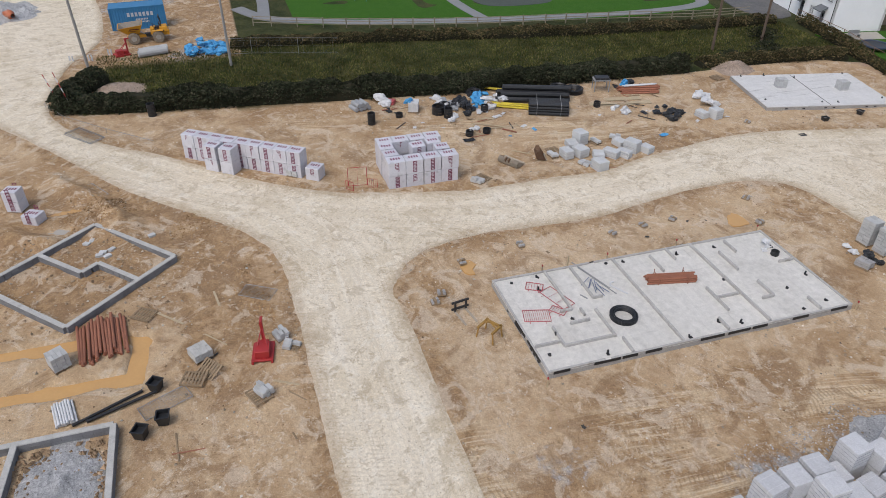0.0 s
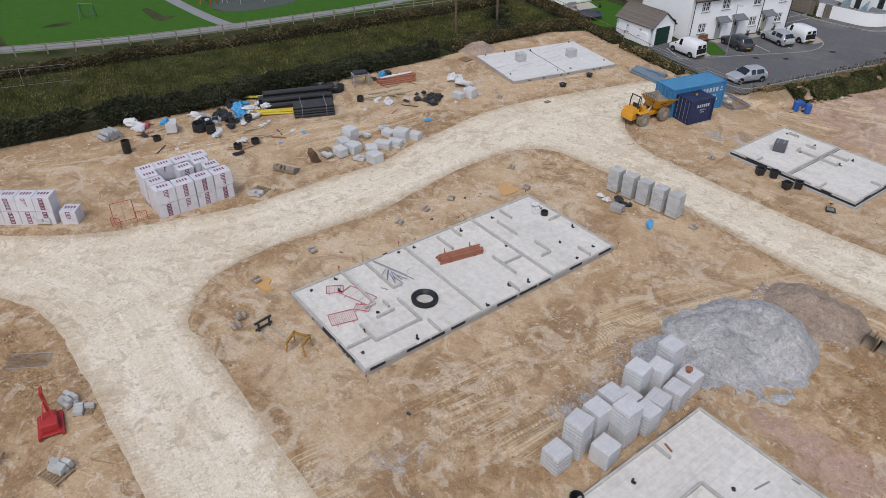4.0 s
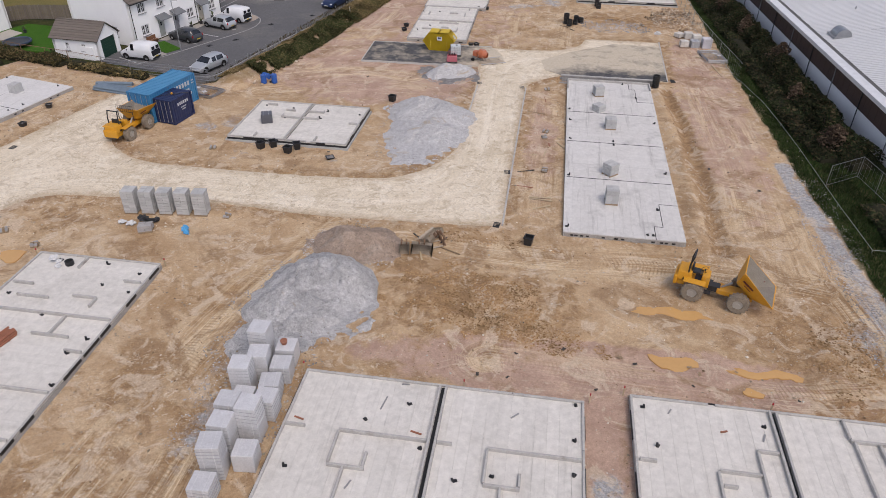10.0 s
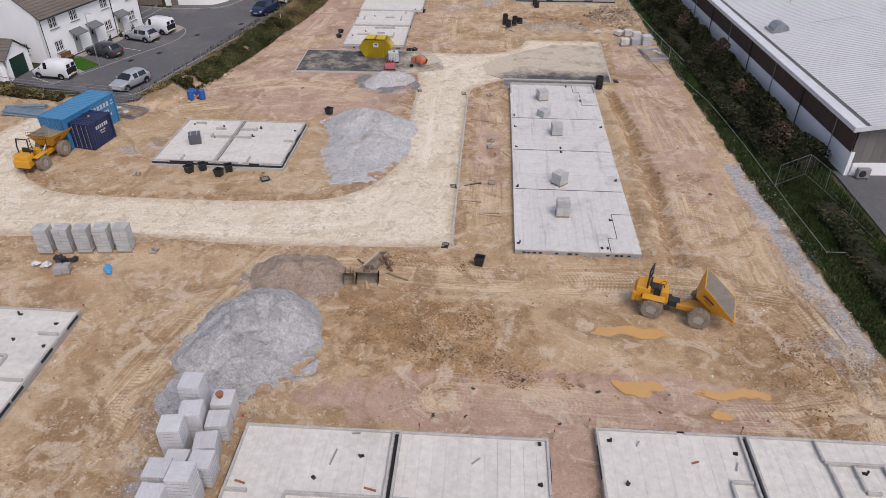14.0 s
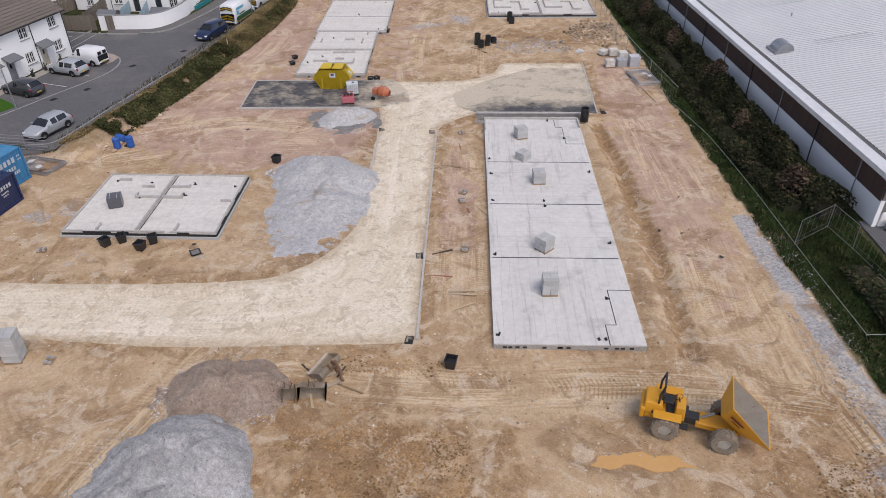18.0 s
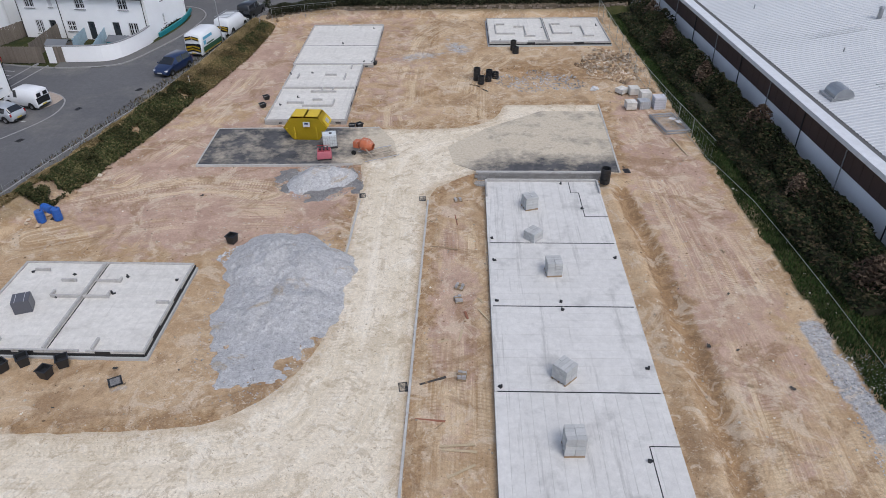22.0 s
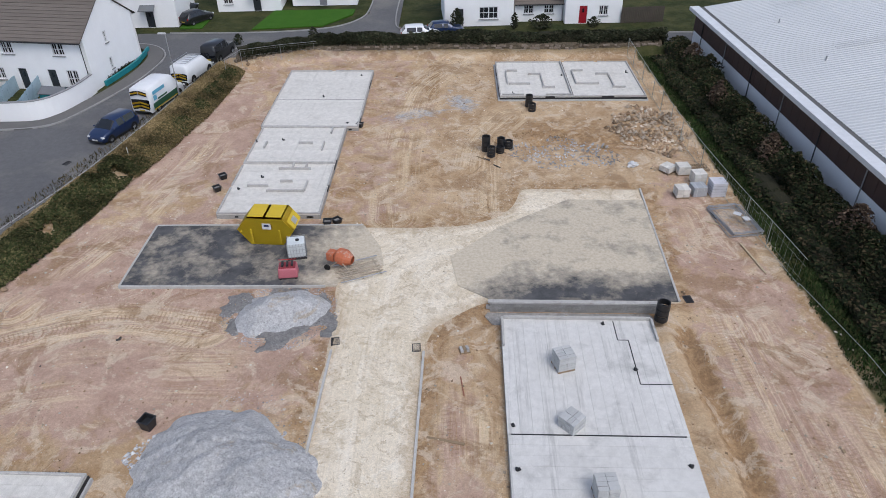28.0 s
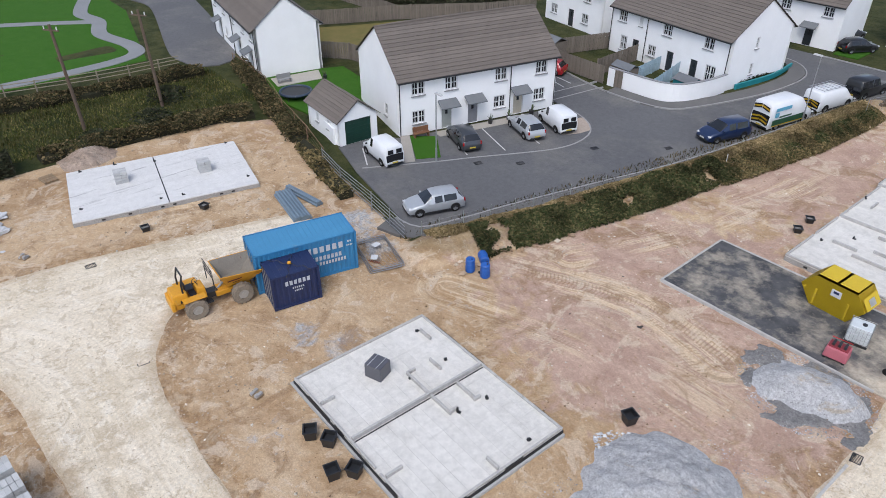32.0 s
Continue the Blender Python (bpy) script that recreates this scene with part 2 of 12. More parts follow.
def sheet(name, outline, z0, z1, mat, label, category="", slope=0.0):
    """A flat sheet with thickness over an outline."""
    bm = bmesh.new()
    top = [bm.verts.new((x, y, z1)) for x, y in outline]
    low = [bm.verts.new((x, y, z0)) for x, y in outline]
    bm.faces.new(top)
    n = len(top)
    for i in range(n):
        bm.faces.new((low[i], low[(i + 1) % n], top[(i + 1) % n], top[i]))
    bmesh.ops.recalc_face_normals(bm, faces=bm.faces[:])
    bmesh.ops.triangulate(bm, faces=[f for f in bm.faces if len(f.verts) > 4])
    if sum(f.normal.z for f in bm.faces if len(f.verts) == 3) < 0:
        bmesh.ops.reverse_faces(bm, faces=bm.faces[:])
    ob = new(name, mesh_of(name, bm, mat))
    return tagged(ob, label, category, kind="structure")

# ---- ground: one sheet to the horizon ----
def inside(px, py, poly):
    """Even-odd test of arrays of points against an outline."""
    res = np.zeros(px.shape, bool)
    x0, y0 = poly[-1]
    for x1, y1 in poly:
        hit = ((y1 > py) != (y0 > py)) & (px < (x0 - x1) * (py - y1) / ((y0 - y1) or 1e-9) + x1)
        res ^= hit
        x0, y0 = x1, y1
    return res


def lattice(px, py, cell, seed):
    """Smooth value noise on arrays, 0 to 1."""
    rs = np.random.RandomState(seed)
    tab = rs.rand(256, 256)
    u, v = px / cell, py / cell
    iu, iv = np.floor(u).astype(int), np.floor(v).astype(int)
    fu, fv = u - iu, v - iv
    fu, fv = fu * fu * (3 - 2 * fu), fv * fv * (3 - 2 * fv)
    g = lambda a, b: tab[a % 256, b % 256]
    return (g(iu, iv) * (1 - fu) + g(iu + 1, iv) * fu) * (1 - fv) + (g(iu, iv + 1) * (1 - fu) + g(iu + 1, iv + 1) * fu) * fv


SITE = [(-67, -60), (-66.5, -36), (-63.4, -20), (-61.2, 0), (-60, 15), (-59.4, 26), (-59.2, 40), (-56.6, 44.8), (-50, 44.6), (-33, 42.2), (-30, 52), (-27.5, 66), (-24.5, 88),
        (-15, 91.6), (17.6, 92), (18.6, 78), (19.3, 62), (19.8, 50), (20.6, 43), (21.5, 30), (22.4, 20), (24, 5), (26, -60)]
xs = np.concatenate([[-2500, -1200, -600, -300, -200, -150, -125], np.arange(-110, -62, 1.5), np.arange(-62, 27, 0.25), np.arange(27, 60, 3), [70, 100, 150, 300, 700, 2500]])
ys = np.concatenate([[-2500, -1000, -400, -200, -120, -90], np.arange(-70, -36, 1.5), np.arange(-36, 91, 0.25), np.arange(91, 130, 2), [140, 170, 220, 300, 500, 1000, 2500]])
GX, GY = np.meshgrid(xs, ys, indexing="ij")
site = inside(GX, GY, SITE) | ((GX > -110) & (GX < -60) & (GY < -34.5 + 3 * lattice(GX, GY, 3, 8)) & (GY < -30)) | ((GX > -110) & (GX < -78) & (GY < -19))
fine = lattice(GX, GY, 1.3, 1) * 0.06 + lattice(GX, GY, 0.6, 2) * 0.055 + lattice(GX, GY, 4.0, 3) * 0.06 + lattice(GX, GY, 0.33, 6) * 0.03


def bump_at(x, y, rx, ry, height, edge=2.0):
    """A low mound or hollow."""
    d = ((GX - x) / rx) ** 2 + ((GY - y) / ry) ** 2
    return height * np.exp(-d * edge)


def along(pts, width):
    """1 on a line through the points, falling to 0 at the width."""
    best = np.full(GX.shape, 1e9)
    for (x0, y0), (x1, y1) in zip(pts[:-1], pts[1:]):
        dx, dy = x1 - x0, y1 - y0
        t = np.clip(((GX - x0) * dx + (GY - y0) * dy) / (dx * dx + dy * dy), 0, 1)
        best = np.minimum(best, np.hypot(GX - x0 - t * dx, GY - y0 - t * dy))
    return np.clip(1 - best / width, 0, 1)


# ---- line of the site road ----
ROAD_LINE = [(-112, -62), (-88, -60), (-74, -49), (-62, -38.6), (-57, -34.8), (-53.0, -31.9), (-49.9, -29.6), (-47.2, -27.1), (-44.8, -24.7), (-42.5, -22.4), (-40.6, -20.9), (-38.7, -20.0), (-36.6, -19.5), (-32, -19.3), (-25.9, -19.2), (-19.8, -19.1),
             (0, -18.6), (25, -18), (25, -12.8), (0, -12.9), (-17.1, -13.2), (-22.3, -13.3), (-28.8, -13.25), (-32.2, -13.5), (-33.4, -13.0), (-34.6, -12.1), (-35.9, -10.4), (-36.4, -8.4), (-36.7, -5.8), (-36.5, -3.4), (-36.4, -0.4),
             (-36.4, 2.5), (-37.3, 7.3), (-37.8, 10.7), (-37.9, 13.9), (-37.6, 16.4), (-36.4, 18.3), (-34.2, 19.1), (-30.1, 19.4), (-23.9, 19.8), (-15.7, 19.4), (-10, 19.6), (-2.6, 20.0), (-2.25, 20.4), (-2.3, 28), (-2.2, 37), (-2.2, 46), (-1.5, 48),
             (0.4, 49.7), (1.6, 50.2), (11.3, 50.25), (11.9, 50.3), (11.95, 50.9), (12.25, 62.4), (12.3, 63.0), (11.7, 63.05), (4.4, 63.0), (3.8, 62.8), (3.0, 60.4), (1.6, 58.9), (-1, 58), (-6.9, 57.8), (-7.6, 57.7), (-7.6, 51.2), (-7.2, 49), (-7.2, 46.6), (-7.2, 37),
             (-7.05, 34), (-7.3, 31.1), (-8.5, 28.3), (-10.7, 26.1), (-13.2, 25.3), (-17.4, 25), (-23.2, 24.8), (-31.8, 25.2), (-35.9, 27.9), (-37, 32), (-36.5, 37.5), (-40.5, 38.5), (-42.2, 34), (-43.6, 28.5), (-44.6, 24.2), (-45.0, 20.1), (-44.6, 16.1), (-43.9, 12.7),
             (-43.4, 9.6), (-42.4, 6.2), (-42.5, 2), (-42.5, -2), (-42.5, -5), (-43.2, -8.2), (-43.9, -10.9), (-44.8, -14.0), (-46.5, -17.2), (-49.0, -20.6), (-52.4, -24.3), (-55.1, -27.2), (-57.5, -30.5), (-61, -33.8), (-66, -36.6), (-72, -37.2), (-79, -36.4), (-86, -34.2), (-95, -34.5), (-104, -36), (-112, -38)]

# ---- lines of traffic: on the road, and over the clay ----
LANES = [[(-64, -36), (-56, -31), (-48, -22.5), (-42.5, -14), (-39.8, -6), (-39.3, 2), (-40, 9), (-41, 15), (-39.5, 20), (-34, 22.2), (-24, 22.3), (-14, 22.4), (-7.5, 23.5), (-5.2, 28), (-4.7, 36), (-4.8, 46), (-4.2, 53), (1, 56.5), (11, 57)],
         [(-44, -19), (-38, -16.2), (-28, -16.2), (0, -15.6), (24, -15.6)], [(-41, 15), (-41.8, 24), (-39.5, 33), (-38.5, 38)]]
HAULS = [[(-19.6, -13), (-18.8, -4), (-17.8, 4), (-16.2, 11), (-13.2, 18.8)], [(-16.6, -13), (-15.8, -6), (-15.6, 1)], [(-28, 41), (-20, 44), (-11, 44.5)], [(-27.5, 45), (-20, 48.2), (-14, 47.5)], [(-25.5, 49), (-22.8, 57), (-21, 68), (-20, 80)],
         [(14.4, 17), (15.4, 30), (15.2, 44), (14.6, 60)], [(17.8, 18), (18.0, 32), (17.4, 46)], [(-5, 59), (-5.4, 70), (-4.6, 82), (-1, 89)], [(0.6, 60), (1.2, 70), (4, 76)], [(18.6, 5.4), (19.4, 11), (18.4, 17)], [(-9, 17.4), (0, 16.6), (9, 17.2), (18, 16.0)],
         [(-2, 6.9), (6, 6.6), (15, 6.3), (20, 7.5)], [(0.0, 22), (0.1, 34), (0, 46)], [(-51, 14), (-52.5, 4), (-54, -7), (-57, -16)], [(-48.5, 14), (-49.5, 2), (-50, -10)], [(-46.5, 30), (-43.5, 37), (-41, 40)]]


def lane_coords(px, py, lines, reach):
    """Distance across and along the nearest line of traffic, and how strongly it is felt there."""
    best, across, run = np.full(px.shape, 1e9), np.zeros(px.shape), np.zeros(px.shape)
    for i, pts in enumerate(lines):
        line, s0 = smooth_outline(pts, 2.0, closed=False), 37.0 * i
        for (x0, y0), (x1, y1) in zip(line[:-1], line[1:]):
            dx, dy = x1 - x0, y1 - y0
            L = math.hypot(dx, dy)
            t = np.clip(((px - x0) * dx + (py - y0) * dy) / (L * L), 0, 1)
            d = np.hypot(px - x0 - t * dx, py - y0 - t * dy)
            side = np.where((px - x0) * dy - (py - y0) * dx > 0, 1.0, -1.0)
            near = d < best
            best = np.where(near, d, best)
            across = np.where(near, d * side, across)
            run = np.where(near, s0 + t * L, run)
            s0 += L
    return across, run, np.clip(1.6 - best / reach, 0, 1)


def east_edge(y):
    """Where the clay ends and the warehouse's grass strip begins."""
    return np.interp(y, [8, 14, 22, 30, 41, 56, 88], [21.7, 21.2, 20.7, 20.1, 19.6, 19.0, 18.2])


BANK = [(-31.5, 42.8), (-29.6, 50), (-28, 58), (-26.6, 66), (-25.4, 76), (-24, 88), (-14, 92), (0, 92), (20, 93)]
FURROW = [(12.3, 19.5), (12.5, 30), (12.2, 40), (11.6, 47.5)]
RIDGE = [(11.1, 20), (11.2, 30), (11.0, 40), (10.7, 47.5)]
TRENCH = [(-29.5, -36.5), (-29.45, -31.2), (-29.35, -27.85), (-32.35, -27.75), (-32.9, -29.4), (-33.0, -36)]
GZ = np.where(site, fine - 0.13, lattice(GX, GY, 5, 4) * 0.15 - 0.14)
GZ += 0.9 * along(BANK, 2.2) + 0.25 * along(RIDGE, 0.9) - 0.42 * along(FURROW, 0.8)
GZ += bump_at(15.2, 73.5, 3.5, 4.5, 0.45) * lattice(GX, GY, 0.8, 7)
GZ += bump_at(6, 70, 7, 4, 0.2) * lattice(GX, GY, 1.0, 12) + bump_at(-2.6, 11.6, 6.5, 4.4, 0.42) * (lattice(GX, GY, 0.55, 13) * 0.6 + lattice(GX, GY, 1.4, 16) * 0.4) + bump_at(17, 8, 5, 6, 0.3) * lattice(GX, GY, 0.9, 14)
for hx, hy, ha, hb in ((8.1, 12.5, 2.7, 0.6), (7.9, 8.3, 1.4, 0.65), (13.0, 8.05, 2.5, 0.48), (11.7, 6.5, 0.95, 0.42), (15.9, 6.4, 1.4, 0.4), (-48.4, -33.5, 1.0, 2.8), (-33.5, -8.3, 1.0, 0.7), (-33.4, 11.4, 1.1, 0.9)):
    GZ -= 0.11 * np.clip(1.6 - ((GX - hx) / ha) ** 2 - ((GY - hy) / hb) ** 2, 0, 1)
GZ += bump_at(-43, -31, 6, 5, 0.5) * lattice(GX, GY, 1.6, 15)
GZ += 0.75 * along([(-53, -34.5), (-49.5, -31.6), (-46.2, -29.6), (-44.6, -29.2)], 1.5) * (0.5 + 0.6 * lattice(GX, GY, 0.9, 44)) + 0.5 * along([(-47.2, -38), (-44.9, -35.9), (-43.6, -33.6)], 1.0)
haul_x, haul_y, haul_w = lane_coords(GX, GY, HAULS, 1.5)
haul_w = haul_w * np.clip(lattice(GX, GY, 3.4, 51) * 2.4 - 0.55, 0, 1)
GZ -= 0.055 * haul_w * np.exp(-((np.abs(haul_x) - 0.95) / 0.26) ** 2) * np.where(site, 1.0, 0.0)
road_side = np.clip(along(ROAD_LINE + ROAD_LINE[:1], 2.6) * 1.6, 0, 1)
GZ = GZ * (1 - road_side) + (0.035 + 0.02 * lattice(GX, GY, 0.8, 71)) * road_side
GZ -= 0.6 * np.clip((along(TRENCH, 0.95) - 0.46 + 0.3 * (lattice(GX, GY, 0.7, 45) - 0.5)) * 4, 0, 1)
GZ = np.where((GX > 0.9) & (GX < 10.75) & (GY > 48.4) & (GY < 49.85), -0.45, GZ)
GZ = np.where((GX > -55) & (GX < -26) & (GY > 43.2) & (GY < 100) & ~site, np.minimum(GZ, 0.02), GZ)
me = bpy.data.meshes.new("ground")
nx, ny = GX.shape
idx = np.arange(nx * ny).reshape(nx, ny)
quads = np.stack([idx[:-1, :-1], idx[1:, :-1], idx[1:, 1:], idx[:-1, 1:]], -1).reshape(-1, 4)
me.from_pydata(np.stack([GX, GY, GZ], -1).reshape(-1, 3).tolist(), [], quads.tolist())
for p in me.polygons:
    p.use_smooth = True
zone = me.color_attributes.new("zone", "FLOAT_COLOR", "POINT")
soft = lattice(GX, GY, 2.2, 21) * 0.6 + lattice(GX, GY, 0.8, 22) * 0.4
grass = np.where(site, 0.0, 1.0)
grass = np.maximum(grass, np.clip(along(BANK, 2.0) * 2.5 * (0.4 + soft) - 0.3, 0, 1) * 0.35)
edge_strip = (GX > east_edge(GY) + 0.5 * (soft - 0.5)) & (GX < 27) & (GY > 5) & (GY < 96)
grass = np.where(edge_strip, np.clip(1.2 * soft + 0.55, 0, 1), grass)
red = np.clip(1.15 - ((GX + 17) / 12) ** 2 - ((GY - 49) / 11) ** 2, 0, 1) + np.clip(1.3 - ((GX - 6) / 15) ** 2 - ((GY - 6.6) / 2.6) ** 2, 0, 1) * 1.5 + np.clip((GY - 38) / 10, 0, 1) * np.clip((2 - GX) / 8, 0, 1) * 0.5
red += np.clip(1.1 - ((GX - 15.5) / 4) ** 2 - ((GY - 45) / 26) ** 2, 0, 1) * 1.0 + np.clip(1 - ((GX + 0.2) / 2.0) ** 2 - ((GY - 34) / 14) ** 2, 0, 1) * 0.8
red += np.clip(1 - ((GX + 22) / 5) ** 2 - ((GY - 72) / 12) ** 2, 0, 1) * 0.7
red += np.clip(1.3 - ((GX - 4.25) / 1.4) ** 2 - ((GY - 2) / 6) ** 2, 0, 1) * 1.4
red = np.clip(red * (0.55 + 0.8 * soft), 0, 1)
GRAVEL = [(19.2, 33), (19.3, 29), (19.8, 23), (20.1, 17), (20.5, 12)]
grey = np.clip(along(GRAVEL, 0.9) * 2.4 * (0.3 + soft), 0, 1)
grey = np.maximum(grey, np.clip(along([(4.2, -0.5), (4.3, -8)], 1.0) * 2, 0, 1) * 0.8)
grey = np.maximum(grey, np.clip(along([(-14.6, 10), (-15.0, 4), (-15.2, -3)], 1.5) * 1.5 * soft, 0, 1) * 0.6)
grey = np.maximum(grey, np.clip(along([(-38, 41.5), (-34, 40)], 2.0) * 1.6 * (0.2 + soft), 0, 1) * 0.8)
grey = np.maximum(grey, np.clip(along([(-6, 76), (0, 78), (-2, 82)], 2.6) * 2 * soft - 0.2, 0, 1) * 0.7)
for gx_, gy_, gr_ in ((-27.5, 33.5, 1.6), (-24.4, 28.3, 0.9), (-28.8, 28.8, 1.0), (-26.4, 40.2, 1.2), (-24.5, 27.2, 0.8), (-16.8, 27.3, 0.9), (5.5, 77.7, 1.6), (19, 12, 2.0), (-86, -38, 7), (-98, -30, 8), (-78, -25, 4), (-24, 30, 1.2), (-29.5, 32, 1.5), (-18, -9, 1.6)):
    grey = np.maximum(grey, np.clip(1.3 - np.hypot(GX - gx_, GY - gy_) / gr_, 0, 1) * np.clip(soft * 2.2 - 0.5, 0, 1) * 0.75)
damp = np.clip(along(FURROW, 0.9) * 2.2, 0, 1)
for dx_, dy_, dr_ in ((-84, -28, 5), (-49, -34.5, 4.5), (-46, -31, 3), (-4.5, 12, 5.5), (-1.0, 10.5, 4.5), (-8, 15, 3), (0.5, 13.5, 3.5), (-15, -5, 3.2), (-15.5, -9, 2.6), (-17.5, 3, 3.5), (-18, -6, 3.0), (16, 9, 4), (6, 72, 4), (8.5, 72, 4.5), (12, 71, 3), (-3.2, 66, 2.4), (-1.5, 10.5, 5.0), (-15, 1, 3.0), (-46, -30, 5), (-18.5, 2, 4.0), (-19.5, -4, 3.5), (-17.5, 9, 3.0), (-33, 17.5, 4), (-38, 0, 0.1), (-28, 29, 2.5)):
    damp = np.maximum(damp, np.clip(1.25 - np.hypot(GX - dx_, GY - dy_) / dr_, 0, 1) * np.clip(soft * 1.9 - 0.25, 0, 1))
damp = np.maximum(damp, np.where((GX < -68) & (GY < -17), np.clip(0.45 + 0.6 * soft, 0, 1), 0.0))
pale = np.zeros_like(GX)
for dx_, dy_, dr_ in ((-25, -11, 6), (-33, 5, 4), (-18.5, -10, 5), (-46, 22, 8), (-53, 10, 6), (14, 57, 4), (-4, 66, 6), (-3, 84, 6), (13, 15, 5), (-21, 17, 4), (-28, -17, 3)):
    pale = np.maximum(pale, np.clip(1.2 - np.hypot(GX - dx_, GY - dy_) / dr_, 0, 1) * np.clip(soft * 1.9 - 0.4, 0, 1))
for ex, ey, ea, eb, ew in ((-28.5, 0, 8, 15, 0.95), (-24, -11.3, 11, 2.2, 0.8), (-32.5, 15, 4, 4, 0.8), (-47, 4, 7, 30, 0.45), (-52, 14, 5, 12, 0.5), (-20, 28.5, 9, 3, 0.6), (15.6, 34, 2.6, 20, 0.45), (-0.4, 34, 2, 14, 0.35), (0, 66, 8, 5, 0.4), (-2, 82, 8, 6, 0.45)):
    pale = np.maximum(pale, np.clip((1.25 - ((GX - ex) / ea) ** 2 - ((GY - ey) / eb) ** 2) * 2, 0, 1) * ew * np.clip(0.55 + 0.75 * soft, 0, 1))
for ex, ey, ea, eb in ((-14.6, -6, 1.4, 7), (-16.3, -8, 1.5, 5), (19.6, 7.5, 2.6, 4.5), (17.6, 12.5, 4.6, 6.0), (16.5, 5.8, 3, 1.2), (-43, -32, 9, 7), (-37, -23.4, 7, 3), (-50, -27, 5, 4), (-30, -23, 4, 3), (-31.8, -10.8, 2, 1), (-47, 12.5, 2, 5), (-45, 15.5, 3, 1.2)):
    damp = np.maximum(damp, np.clip((1.2 - ((GX - ex) / ea) ** 2 - ((GY - ey) / eb) ** 2) * 1.5, 0, 1) * np.clip(soft * 1.6, 0, 0.9))
damp = np.maximum(damp, np.where((GX > -4.0) & (GX < -2.5) & (GY > 79.2) & (GY < 88.5), 0.75, 0.0))
pale = pale * (1 - 0.8 * damp)
zone.data.foreach_set("color", np.stack([grass, np.clip(red, 0, 1), grey, np.ones_like(GX)], -1).reshape(-1))
dust = np.clip(along(ROAD_LINE + ROAD_LINE[:1], 2.0) * 1.5 * (0.2 + soft) - 0.35, 0, 0.75)
dust = np.maximum(dust, np.clip(along([(-17.6, -12), (-17.8, -4), (-17.6, 4), (-16.4, 11), (-15.4, 19)], 2.2) * 1.8 * soft - 0.15, 0, 0.6))
spoil = np.clip(along([(-52, -37), (-45, -31.5), (-41.5, -25.5), (-38, -22.6), (-34, -21.6), (-30, -22)], 3.0) * 2.0 * (0.3 + soft) - 0.2, 0, 1)
spoil = np.maximum(spoil, np.clip(along([(-40.3, -16), (-36.5, -14.8), (-34.4, -12)], 1.0) * soft * 1.6, 0, 0.7))
damp = np.maximum(damp, spoil * 0.85)
dust = dust * 0.4 * (1 - np.clip(spoil * 1.2, 0, 1))
edge_line = along(ROAD_LINE + ROAD_LINE[:1], 1.5)
damp = np.maximum(damp, np.clip(edge_line * 1.3 * (0.25 + soft), 0, 0.6))
pale = pale * (1 - 0.7 * np.clip(edge_line * 1.6, 0, 1))
haul = me.color_attributes.new("haul", "FLOAT_COLOR", "POINT")
haul.data.foreach_set("color", np.stack([haul_x, haul_y, haul_w, np.ones_like(GX)], -1).reshape(-1))
zone2 = me.color_attributes.new("zone_wear", "FLOAT_COLOR", "POINT")
zone2.data.foreach_set("color", np.stack([damp, pale * 0.6, dust, np.ones_like(GX)], -1).reshape(-1))


